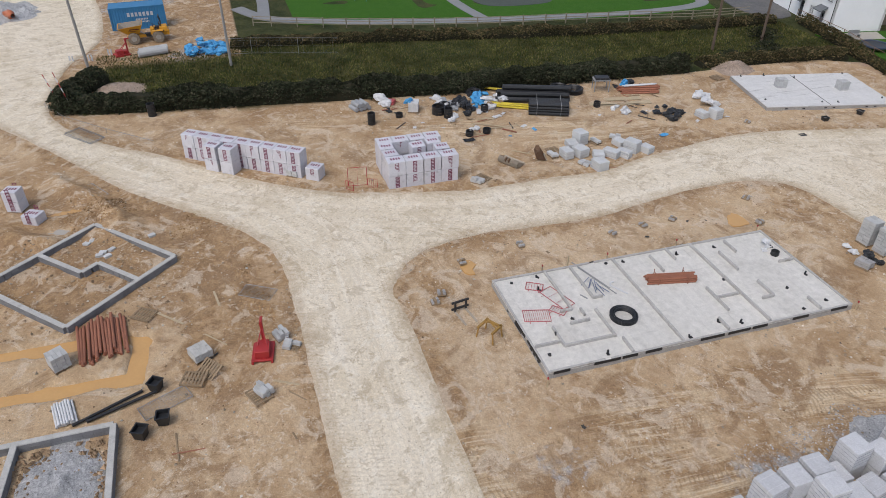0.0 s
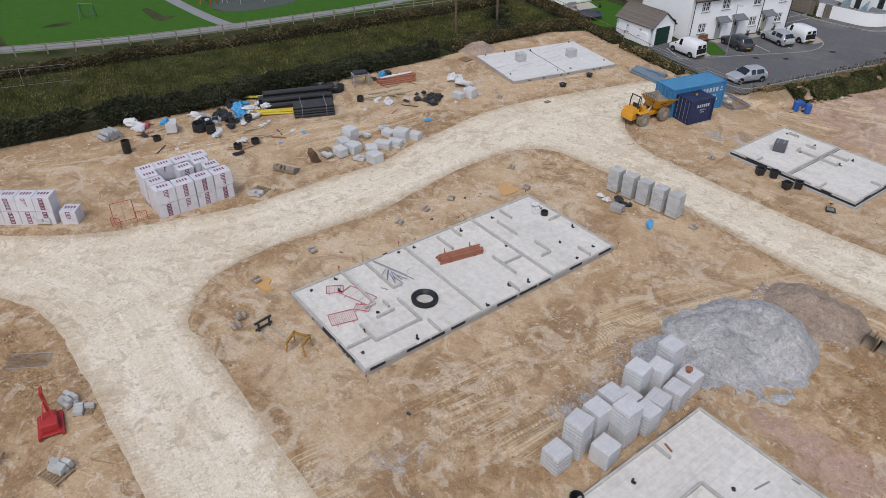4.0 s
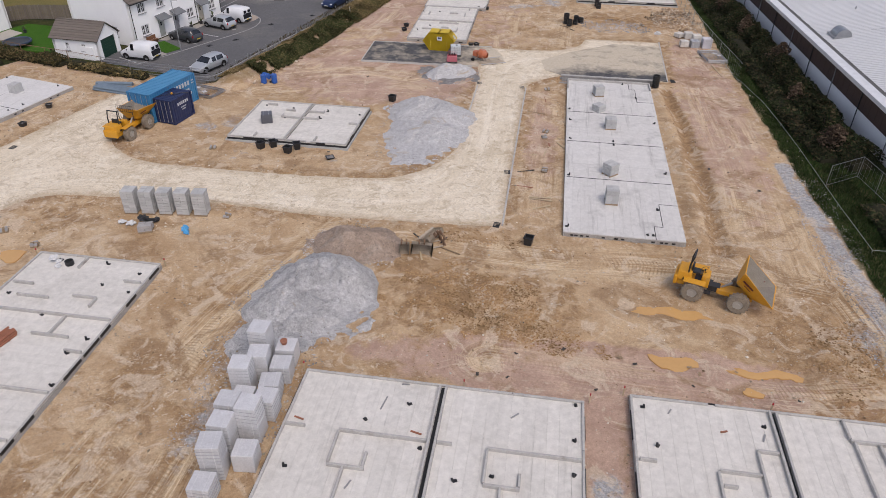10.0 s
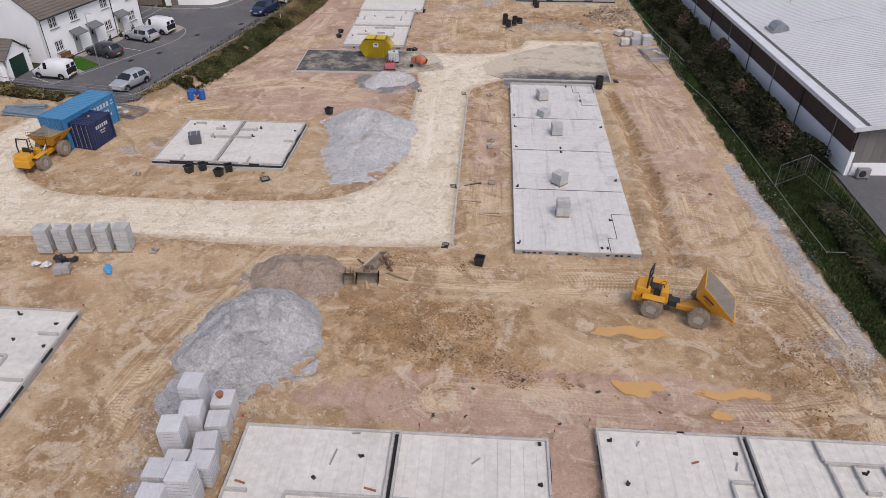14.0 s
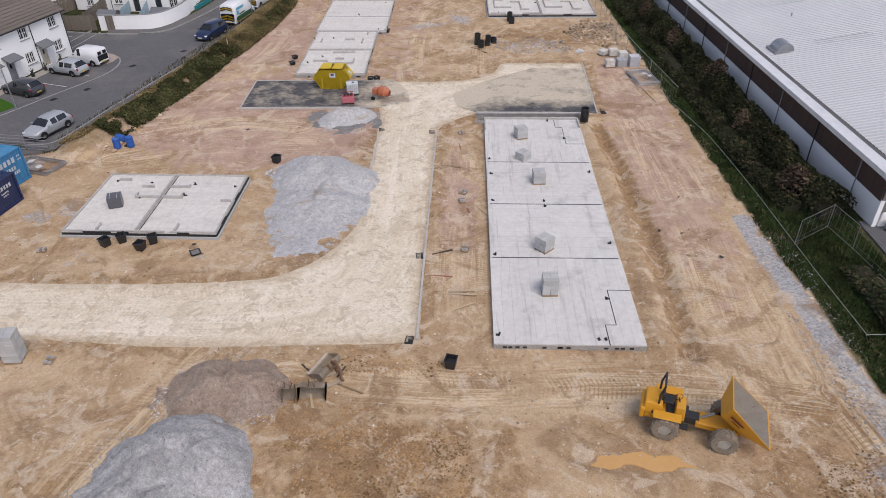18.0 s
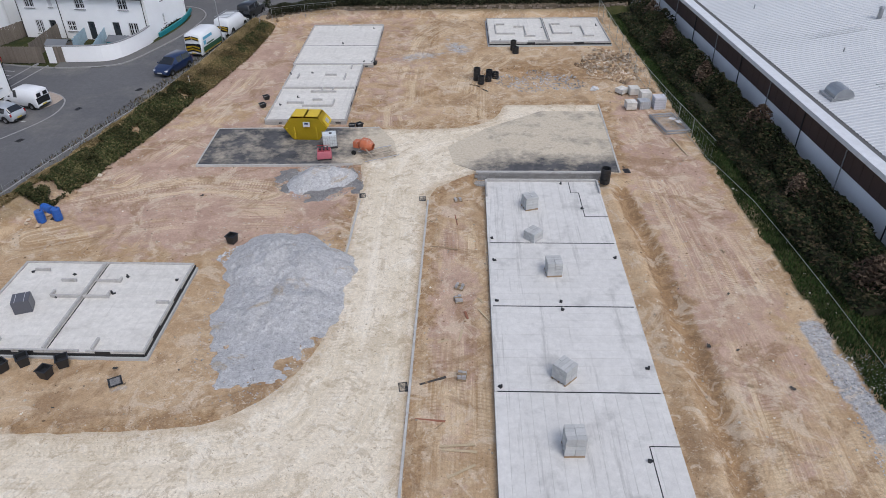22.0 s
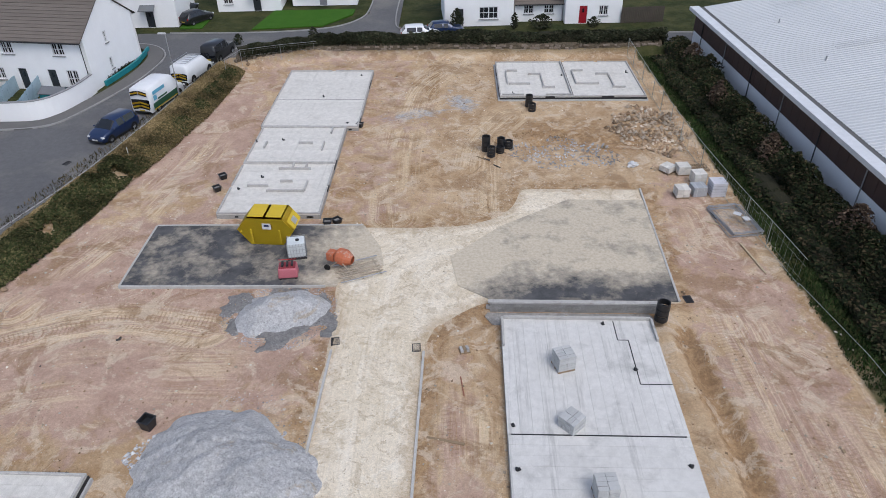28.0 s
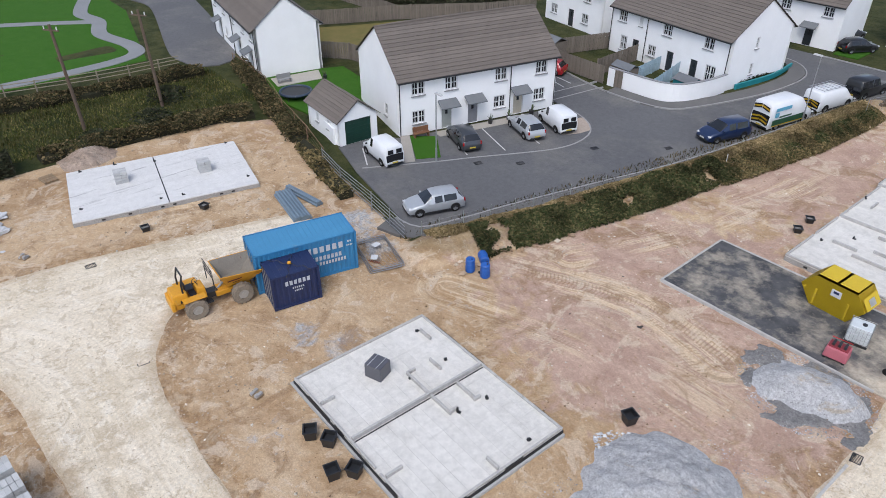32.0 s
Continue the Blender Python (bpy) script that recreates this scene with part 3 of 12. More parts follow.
class Nodes:
    """Short ways to build a node material on world coordinates."""

    def __init__(self, name, rough=0.95, spec=0.15):
        self.mat = bpy.data.materials.new(name)
        self.mat.use_nodes = True
        self.n, self.l = self.mat.node_tree.nodes, self.mat.node_tree.links
        self.bsdf = self.n["Principled BSDF"]
        self.bsdf.inputs["Roughness"].default_value = rough
        self.bsdf.inputs["Specular IOR Level"].default_value = spec
        self.pos = self.n.new("ShaderNodeNewGeometry").outputs["Position"]

    def attribute(self, name):
        a = self.n.new("ShaderNodeAttribute")
        a.attribute_name = name
        s = self.n.new("ShaderNodeSeparateColor")
        self.l.new(a.outputs["Color"], s.inputs["Color"])
        return s.outputs["Red"], s.outputs["Green"], s.outputs["Blue"], a.outputs["Vector"]

    def put(self, v, socket):
        if isinstance(v, (int, float)):
            socket.default_value = v
        elif isinstance(v, tuple):
            socket.default_value = (*v, 1.0) if len(socket.default_value) == 4 else v
        else:
            self.l.new(v, socket)

    def tex(self, scale, detail=5.0, rough=0.6, distort=0.0, src=None):
        t = self.n.new("ShaderNodeTexNoise")
        for k, v in (("Scale", scale), ("Detail", detail), ("Roughness", rough), ("Distortion", distort)):
            t.inputs[k].default_value = v
        self.l.new(src or self.pos, t.inputs["Vector"])
        return t.outputs["Fac"]

    def rng(self, v, a, b, c=0.0, d=1.0):
        r = self.n.new("ShaderNodeMapRange")
        for k, x in zip(("From Min", "From Max", "To Min", "To Max"), (a, b, c, d)):
            r.inputs[k].default_value = x
        self.l.new(v, r.inputs["Value"])
        return r.outputs["Result"]

    def math(self, op, a, b=0.0):
        m = self.n.new("ShaderNodeMath")
        m.operation = op
        self.put(a, m.inputs[0])
        self.put(b, m.inputs[1])
        return m.outputs["Value"]

    def mix(self, f, a, b):
        x = self.n.new("ShaderNodeMix")
        x.data_type = "RGBA"
        for k, v in ((0, f), (6, a), (7, b)):
            self.put(v, x.inputs[k])
        return x.outputs[2]

    def scaled(self, src, sx, sy, turn=0.0):
        mp = self.n.new("ShaderNodeMapping")
        mp.inputs["Rotation"].default_value = (0, 0, radians(turn))
        mp.inputs["Scale"].default_value = (sx, sy, 1.0)
        self.l.new(src, mp.inputs["Vector"])
        return mp.outputs["Vector"]

    def crisp(self, zone, scale, spread=0.9, soft=0.16):
        """A zone whose border is broken up by noise instead of fading."""
        wob = self.rng(self.tex(scale, 8, 0.68, 0.6), 0.3, 0.7, -spread / 2, spread / 2)
        return self.rng(self.math("ADD", zone, wob), 0.5 - soft, 0.5 + soft)

    def stones(self, col, scale, share, tint, reach=0.32, amount=0.9):
        """Scattered small stones: a share of the cells of a scatter, each with its own tone."""
        v = self.n.new("ShaderNodeTexVoronoi")
        v.inputs["Scale"].default_value = scale
        self.l.new(self.pos, v.inputs["Vector"])
        s = self.n.new("ShaderNodeSeparateColor")
        self.l.new(v.outputs["Color"], s.inputs["Color"])
        f = self.math("MULTIPLY", self.rng(s.outputs["Red"], 1 - share, 1 - share + 0.01), self.rng(v.outputs["Distance"], reach, reach * 0.7, 0.0, amount))
        tone = self.mix(s.outputs["Green"], tint, tuple(c * 0.62 for c in tint))
        return self.mix(f, col, tone)

    def finish(self, col, grains, bump_scale, strength, dist, detail=9, rough=0.76):
        f = None
        for scale, lo, hi in grains:
            g = self.rng(self.tex(scale, 6, 0.78), 0.31, 0.69, lo, hi)
            f = g if f is None else self.math("MULTIPLY", f, g)
        s = self.n.new("ShaderNodeVectorMath")
        s.operation = "SCALE"
        self.l.new(col, s.inputs[0])
        self.l.new(f, s.inputs["Scale"])
        self.l.new(s.outputs["Vector"], self.bsdf.inputs["Base Color"])
        b = self.n.new("ShaderNodeBump")
        b.inputs["Strength"].default_value, b.inputs["Distance"].default_value = strength, dist
        self.l.new(self.tex(bump_scale, detail, rough), b.inputs["Height"])
        self.l.new(b.outputs["Normal"], self.bsdf.inputs["Normal"])
        return self.mat


def ground_material():
    k = Nodes("site_ground")
    grass_z, red_z, grey_z, _ = k.attribute("zone")
    damp_z, pale_z, dust_z, _ = k.attribute("zone_wear")
    across, run, weight, lane = k.attribute("haul")
    col = k.mix(k.rng(k.tex(0.16, 7, 0.62, 0.5), 0.37, 0.63), (0.53, 0.382, 0.235), (0.37, 0.24, 0.13))
    col = k.mix(k.rng(k.tex(0.55, 9, 0.70, 1.0), 0.49, 0.60, 0.0, 0.55), col, (0.58, 0.445, 0.295))
    red = k.mix(k.rng(k.tex(0.5, 8, 0.7, 0.6), 0.40, 0.60), (0.50, 0.352, 0.268), (0.40, 0.268, 0.205))
    red_part = k.crisp(red_z, 0.7)
    col = k.mix(red_part, col, red)
    col = k.mix(k.math("MULTIPLY", k.crisp(pale_z, 0.6, 1.0, 0.3), 0.75), col, k.mix(k.rng(k.tex(1.3, 8, 0.7), 0.4, 0.6), (0.635, 0.50, 0.35), (0.545, 0.41, 0.27)))
    damp = k.mix(k.rng(k.tex(1.4, 9, 0.75, 0.5), 0.40, 0.60), (0.235, 0.14, 0.07), (0.41, 0.265, 0.14))
    col = k.mix(k.math("MULTIPLY", k.crisp(damp_z, 1.1, 1.1, 0.22), 0.88), col, damp)
    dust = k.mix(k.rng(k.tex(0.9, 8, 0.7, 0.8), 0.40, 0.60), (0.60, 0.53, 0.41), (0.45, 0.36, 0.25))
    col = k.mix(k.crisp(dust_z, 0.9, 0.9), col, dust)
    col = k.mix(k.crisp(grey_z, 1.6, 0.8, 0.2), col, k.mix(k.rng(k.tex(5, 5, 0.7), 0.4, 0.6), (0.30, 0.298, 0.30), (0.47, 0.465, 0.46)))
    # wheel lines drawn out along the traffic
    wide = k.tex(1.0, 6, 0.65, src=k.scaled(lane, 1.5, 0.07))
    thin = k.tex(1.0, 5, 0.65, src=k.scaled(lane, 7.0, 0.18))
    col = k.mix(k.math("MULTIPLY", weight, k.rng(wide, 0.50, 0.56, 0.0, 0.7)), col, (0.67, 0.53, 0.35))
    col = k.mix(k.math("MULTIPLY", weight, k.rng(thin, 0.54, 0.60, 0.0, 0.55)), col, (0.36, 0.225, 0.115))
    col = k.mix(k.math("MULTIPLY", weight, k.rng(thin, 0.47, 0.42, 0.0, 0.65)), col, (0.67, 0.545, 0.38))
    bars = k.math("SINE", k.math("MULTIPLY", k.math("ADD", run, k.math("MULTIPLY", k.math("ABSOLUTE", across), 0.25)), 27.0))
    tyre = k.math("MULTIPLY", k.rng(k.tex(1.0, 2, 0.5, src=k.scaled(lane, 1.1, 0.10)), 0.52, 0.57), weight)
    col = k.mix(k.math("MULTIPLY", tyre, k.rng(bars, 0.1, 0.7, 0.0, 0.5)), col, (0.27, 0.175, 0.095))
    # scraped and trodden patches
    churn = k.rng(k.tex(0.13, 4, 0.55, 0.6), 0.46, 0.58, 0.12, 1.0)
    churn = k.math("MULTIPLY", churn, k.rng(red_part, 0.0, 1.0, 1.0, 0.45))
    for scale, lo, hi, amt, tint in ((0.24, 0.53, 0.60, 0.65, (0.285, 0.18, 0.10)), (0.47, 0.54, 0.59, 0.6, (0.61, 0.50, 0.375)), (1.3, 0.56, 0.62, 0.5, (0.27, 0.172, 0.095)), (1.9, 0.57, 0.62, 0.6, (0.66, 0.56, 0.43)), (4.2, 0.58, 0.64, 0.45, (0.25, 0.158, 0.09)), (5.0, 0.59, 0.64, 0.5, (0.68, 0.59, 0.46))):
        f = k.rng(k.tex(scale, 9, 0.68, 1.3), lo, hi, 0.0, amt)
        col = k.mix(k.math("MULTIPLY", f, churn) if scale > 1 else f, col, tint)
    col = k.stones(col, 3.4, 0.04, (0.66, 0.59, 0.49), 0.15)
    col = k.stones(col, 6.4, 0.07, (0.64, 0.56, 0.45), 0.23)
    col = k.stones(col, 7.3, 0.06, (0.23, 0.15, 0.085), 0.25, 0.75)
    green = k.mix(k.rng(k.tex(0.4, 8, 0.7), 0.40, 0.60), (0.026, 0.036, 0.011), (0.066, 0.066, 0.024))
    col = k.mix(grass_z, col, green)
    return k.finish(col, ((5.5, 0.85, 1.14), (15, 0.78, 1.20)), 2.4, 0.75, 0.16)


me.materials.append(ground_material())
ground = tagged(new("ground", me), "churned pale brown clay ground of a building site, grass beyond", "ground", kind="structure")


def ground_z(x, y):
    """Height of the ground at arrays of places."""
    i = np.clip(np.searchsorted(xs, x) - 1, 0, len(xs) - 2)
    j = np.clip(np.searchsorted(ys, y) - 1, 0, len(ys) - 2)
    u, v = (x - xs[i]) / (xs[i + 1] - xs[i]), (y - ys[j]) / (ys[j + 1] - ys[j])
    return (GZ[i, j] * (1 - u) + GZ[i + 1, j] * u) * (1 - v) + (GZ[i, j + 1] * (1 - u) + GZ[i + 1, j + 1] * u) * v


def road_material():
    k = Nodes("crushed_stone")
    across, run, edge, lane = k.attribute("lane")
    col = k.mix(k.rng(k.tex(0.2, 7, 0.62, 0.6), 0.38, 0.62), (0.73, 0.645, 0.51), (0.65, 0.56, 0.42))
    wide = k.tex(1.0, 6, 0.65, src=k.scaled(lane, 1.2, 0.06))
    thin = k.tex(1.0, 6, 0.68, src=k.scaled(lane, 6.0, 0.16))
    col = k.mix(k.rng(wide, 0.50, 0.60, 0.0, 0.6), col, (0.79, 0.715, 0.59))
    col = k.mix(k.rng(thin, 0.56, 0.63, 0.0, 0.35), col, (0.52, 0.43, 0.30))
    col = k.mix(k.rng(thin, 0.44, 0.38, 0.0, 0.5), col, (0.76, 0.69, 0.575))
    bars = k.math("SINE", k.math("MULTIPLY", k.math("ADD", run, k.math("MULTIPLY", k.math("ABSOLUTE", across), 0.3)), 25.0))
    tyre = k.rng(k.tex(1.0, 2, 0.5, src=k.scaled(lane, 0.9, 0.09)), 0.53, 0.58)
    col = k.mix(k.math("MULTIPLY", tyre, k.rng(bars, 0.0, 0.7, 0.0, 0.32)), col, (0.52, 0.43, 0.31))
    for scale, lo, hi, amt, tint in ((0.3, 0.54, 0.60, 0.5, (0.52, 0.43, 0.305)), (0.7, 0.56, 0.59, 0.5, (0.44, 0.355, 0.245)), (0.9, 0.57, 0.60, 0.55, (0.77, 0.71, 0.60)), (2.4, 0.58, 0.61, 0.5, (0.42, 0.335, 0.225)), (3.0, 0.60, 0.63, 0.5, (0.78, 0.72, 0.61))):
        col = k.mix(k.rng(k.tex(scale, 9, 0.66, 1.4), lo, hi, 0.0, amt), col, tint)
    col = k.mix(k.math("MULTIPLY", k.crisp(edge, 1.0, 0.9, 0.3), 0.45), col, k.mix(k.rng(k.tex(1.8, 8, 0.7), 0.4, 0.6), (0.44, 0.325, 0.20), (0.36, 0.25, 0.145)))
    col = k.stones(col, 7.5, 0.10, (0.42, 0.35, 0.26), 0.24, 0.8)
    col = k.stones(col, 6.0, 0.10, (0.80, 0.75, 0.66), 0.22, 0.8)
    return k.finish(col, ((6.5, 0.85, 1.12), (16, 0.78, 1.18)), 3.2, 0.6, 0.08)


def site_road():
    """The road's raised bed, with a worn, rutted surface that follows the lines of traffic."""
    outline = smooth_outline(ROAD_LINE, 0.3, 0.10, closed=True)
    cell = 0.25
    ax = np.arange(-112, 25, cell)
    ay = np.arange(-62, 64, cell)
    X, Y = np.meshgrid(ax, ay, indexing="ij")
    ins = inside(X, Y, outline)
    idx_ = np.cumsum(ins.ravel()).reshape(ins.shape) - 1
    full = ins[:-1, :-1] & ins[1:, :-1] & ins[1:, 1:] & ins[:-1, 1:]
    fq = np.stack([idx_[:-1, :-1], idx_[1:, :-1], idx_[1:, 1:], idx_[:-1, 1:]], -1)[full]
    gx_, gy_ = X[ins], Y[ins]
    ox_, oy_ = np.array(outline).T
    n0 = len(gx_)
    m = len(outline)
    way = np.roll(np.array(outline), -2, 0) - np.roll(np.array(outline), 2, 0)
    way = np.stack([-way[:, 1], way[:, 0]], 1) / np.maximum(np.hypot(way[:, 0], way[:, 1]), 1e-6)[:, None]
    inner = np.array(outline) + way * 0.45
    rim = np.concatenate([np.column_stack([outline, np.full(m, -0.3)]), np.column_stack([outline, np.full(m, 0.05)]), np.column_stack([inner, np.full(m, 0.07)])])
    i0 = np.arange(m)
    i1 = (i0 + 1) % m
    strips = np.concatenate([np.stack([i0, i1, i1 + m, i0 + m], 1), np.stack([i0 + m, i1 + m, i1 + 2 * m, i0 + 2 * m], 1)]) + n0
    px_ = np.concatenate([gx_, rim[:, 0]])
    py_ = np.concatenate([gy_, rim[:, 1]])
    across, run, _ = lane_coords(px_, py_, LANES, 3.0)
    near = np.full(px_.shape, 9.0)
    for k in range(0, m, 2):
        near = np.minimum(near, np.hypot(px_ - ox_[k], py_ - oy_[k]))
    relief = (lattice(gx_, gy_, 0.9, 72) - 0.3) * 0.03 + (lattice(gx_, gy_, 0.4, 73) - 0.5) * 0.02 - 0.03 * np.exp(-((np.abs(across[:n0]) - 1.0) / 0.3) ** 2) * np.clip(lattice(gx_, gy_, 3.0, 74) * 2 - 0.5, 0, 1)
    gz_ = 0.086 + np.clip(relief, -0.012, 0.04) * np.clip(near[:n0] / 0.6, 0, 1)
    pts_ = np.concatenate([np.stack([gx_, gy_, gz_], -1), rim])
    faces_ = fq.tolist() + strips.tolist()
    me_ = bpy.data.meshes.new("site_road")
    me_.from_pydata(pts_.tolist(), [], faces_)
    for p in me_.polygons[:len(fq)]:
        p.use_smooth = True
    att = me_.color_attributes.new("lane", "FLOAT_COLOR", "POINT")
    att.data.foreach_set("color", np.stack([across, run, np.clip(1.0 - near / 1.1, 0, 1), np.ones_like(near)], -1).reshape(-1))
    me_.materials.append(road_material())
    tagged(new("site_road", me_), "compacted pale crushed stone site road with tyre marks", "road", kind="structure")


site_road()

# ---- foundation slabs ----
M_PLINTH = material("block_plinth", (0.43, 0.42, 0.40), 0.92, (0.30, 0.28, 0.255), 1.4, 0.5, 14, 0.3, 0.5)
# toned darker than the planks: shade of the upstands' sides is in the colour
M_UPSTAND = material("upstand_concrete", (0.49, 0.475, 0.45), 0.88, (0.40, 0.385, 0.36), 1.1, 0.5, 20, 0.22, 0.3, stain=(0.36, 0.335, 0.30), stain_scale=1.6, stain_low=0.58, stain_high=0.7, mid=0.12)
M_DPC = plain("black_membrane", (0.018, 0.018, 0.019), 0.6)


def slab(label, cx, cy, sx, sy, rz, joints=(), along="y", planks=None, top=0.34, rim=True, walls=(), pitch=0.6, band=False, gaps=(), plank_mat=None):
    """A ground floor of concrete planks on a block plinth. joints: cuts between houses, measured along the axis named; planks: which way the
    planks of each house run; walls: low upstands x0, y0, x1, y1 in metres from the slab's corner; gaps: dark open joints."""
    base = thing("foundation_slab", label, "foundation", cx, cy, 0, rz, "house foundations")
    n_h = len(joints) + 1
    planks = planks or "x" * n_h
    bm = bmesh.new()
    quad_box(bm, 0, 0, -0.25, sx, sy, top + 0.25 - 0.065)
    part("plinth", bm, M_PLINTH, base)
    size = sx if along == "x" else sy
    cuts = [0.0, *joints, size]
    for (a, b), way in zip(zip(cuts[:-1], cuts[1:]), planks):
        x0, x1, y0, y1 = (a, b, 0, sy) if along == "x" else (0, sx, a, b)
        span, run = (y1 - y0, x1 - x0) if way == "x" else (x1 - x0, y1 - y0)
        n = max(1, round(span / pitch))
        w = span / n
        bm = bmesh.new()
        g = 0.006
        if way == "x":
            quad_box(bm, 0, 0, 0, run - 0.05, w - g, 0.06)
        else:
            quad_box(bm, 0, 0, 0, w - g, run - 0.05, 0.06)
        me_ = mesh_of("plank", bm, plank_mat or M_PLANK)
        for i in range(n):
            ob = new("plank", me_)
            ob.parent = base
            px_ = (x0 + x1) / 2 if way == "x" else x0 + w * (i + 0.5)
            py_ = y0 + w * (i + 0.5) if way == "x" else (y0 + y1) / 2
            ob.matrix_basis = pose(px_ - sx / 2, py_ - sy / 2, top - 0.06 + random.uniform(-0.003, 0.003))
    t = 0.12
    runs = [(*w_, 0.20, 0.12) for w_ in walls]
    if rim:
        for x0, y0, x1, y1 in ((0, t / 2, sx, t / 2), (0, sy - t / 2, sx, sy - t / 2), (t / 2, t, t / 2, sy - t), (sx - t / 2, t, sx - t / 2, sy - t)):
            L = math.hypot(x1 - x0, y1 - y0)
            k = max(1, round(L / 3.4))
            for i in range(k):
                ga = 0.0 if i == 0 else random.choice((0.0, 0.02, 0.35))
                f0, f1 = i / k + ga / L, (i + 1) / k
                runs.append((x0 + (x1 - x0) * f0, y0 + (y1 - y0) * f0, x0 + (x1 - x0) * f1, y0 + (y1 - y0) * f1, random.choice((0.10, 0.125, 0.115)), t))
    for x0, y0, x1, y1, hh, t in runs:
        bm = bmesh.new()
        quad_box(bm, (x0 + x1) / 2 - sx / 2, (y0 + y1) / 2 - sy / 2, top - 0.012 + random.uniform(0, 0.008), max(abs(x1 - x0), t), max(abs(y1 - y0), t), hh)
        bevel(bm, 0.012)
        part("upstand", bm, M_UPSTAND, base)
    if rim:
        # membrane left hanging over the rim, and vent ducts along it
        for axis, far in (("x", -1), ("x", 1), ("y", -1), ("y", 1)):
            size_ = sx if axis == "x" else sy
            u = 0.3
            while u < size_ - 0.8:
                run_ = min(random.uniform(0.5, 1.9), size_ - u - 0.2)
                if random.random() < 0.5:
                    bm = bmesh.new()
                    if axis == "x":
                        quad_box(bm, u + run_ / 2 - sx / 2, far * (sy / 2 + 0.02), top - 0.1, run_, 0.045, 0.16)
                    else:
                        quad_box(bm, far * (sx / 2 + 0.02), u + run_ / 2 - sy / 2, top - 0.1, 0.045, run_, 0.16)
                    part("membrane_edge", bm, M_DPC, base)
                u += run_ + random.uniform(0.1, 0.5)
    if along and joints:
        for j in joints:
            beside = [abs((w_[0] if along == "x" else w_[1]) - j) for w_ in walls if abs(w_[2] - w_[0] if along == "y" else w_[3] - w_[1]) > 6]
            shift = 0.11 if beside and min(beside) < 0.1 else 0.0
            wide = 0.16 if len([q for q in beside if 0.1 < q < 0.2]) == 2 else 0.07
            bm = bmesh.new()
            if along == "x":
                quad_box(bm, j - sx / 2 + shift, 0, top - 0.01, wide, sy - 0.3, 0.017)
            else:
                quad_box(bm, 0, j - sy / 2 + shift, top - 0.01, sx - 0.3, wide, 0.017)
            part("movement_joint", bm, M_DPC, base)
    for x0, y0, x1, y1 in gaps:
        bm = bmesh.new()
        quad_box(bm, (x0 + x1) / 2 - sx / 2, (y0 + y1) / 2 - sy / 2, top - 0.01, max(abs(x1 - x0), 0.05), max(abs(y1 - y0), 0.05), 0.018)
        part("open_joint", bm, M_DPC, base)
    if band:
        for qx, qy, wx, wy in ((0, -sy / 2 - 0.08, sx + 0.3, 0.16), (sx / 2 + 0.08, 0, 0.16, sy), (-sx / 2 - 0.08, 0, 0.16, sy)):
            bm = bmesh.new()
            quad_box(bm, qx, qy, -0.1, wx, wy, 0.22)
            part("ledge", bm, M_GREYBLOCK, base)
        for qx, qy, wx, wy in ((0, -sy / 2 - 0.03, sx, 0.05), (sx / 2 + 0.03, 0, 0.05, sy)):
            bm = bmesh.new()
            quad_box(bm, qx, qy, 0.1, wx, wy, 0.17)
            part("damp_proof_strip", bm, M_DPC, base)
    k = int((sx + sy) / 3)
    for i in range(k):
        u = random.uniform(0.3, sx - 0.3) - sx / 2
        bm = bmesh.new()
        quad_box(bm, u, -sy / 2 - 0.015, 0.08, 0.22, 0.03, 0.1)
        part("air_brick", bm, M_DPC, base)
    return base


def stub_pipes(base_x, base_y, spots, top=0.34, label="short black waste pipe standing out of a slab"):
    for x, y in spots:
        t = thing("waste_pipe", label, "pipe", x, y, top, random.uniform(0, 180), "waste pipes in the slabs")
        bm = bmesh.new()
        bar(bm, (0, 0, 0), (random.uniform(-0.05, 0.05), 0.03, random.uniform(0.10, 0.24)), 0.055, 8)
        part("pipe", bm, M_BLACK, t)
        bm = bmesh.new()
        quad_box(bm, 0.08, 0, 0, 0.2, 0.16, 0.03)
        part("collar", bm, M_DPC, t)


slab("pale concrete slab of three houses with wall upstands and pipes", -27.1, 2.0, 8.2, 19.3, 0, joints=(8.05, 13.7), planks="xxx",
     walls=[(0.14, 8.05, 8.06, 8.05), (0.14, 13.7, 8.06, 13.7), (0.14, 3.4, 3.9, 3.4), (0.14, 5.1, 3.3, 5.1), (3.3, 5.1, 3.3, 5.7), (4.3, 4.7, 6.7, 4.7), (6.9, 5.0, 8.05, 5.0), (6.6, 1.7, 6.6, 4.7), (6.2, 0.15, 6.2, 1.7), (5.0, 1.7, 6.6, 1.7), (5.0, 2.8, 5.0, 4.0),
            (4.0, 3.9, 4.6, 3.9), (3.9, 2.7, 3.9, 3.4), (0.4, 16.1, 1.7, 16.1), (1.4, 15.0, 3.4, 15.0), (4.7, 15.4, 6.2, 15.4), (6.2, 14.6, 6.2, 15.4), (4.4, 12.0, 6.6, 12.0), (5.4, 12.0, 5.4, 13.6), (0.5, 10.5, 2.2, 10.5), (7.0, 11.0, 8.0, 11.0), (6.9, 17.2, 8.0, 17.2), (0.15, 11.9, 1.3, 11.9), (3.4, 18.0, 3.4, 19.1)])
slab("pale flat concrete slab of a pair of houses below the hedge", -51.25, 33.0, 12.5, 8.0, 77.6, joints=(6.2,), along="x", planks="xx", rim=False, plank_mat=M_WORN_A)
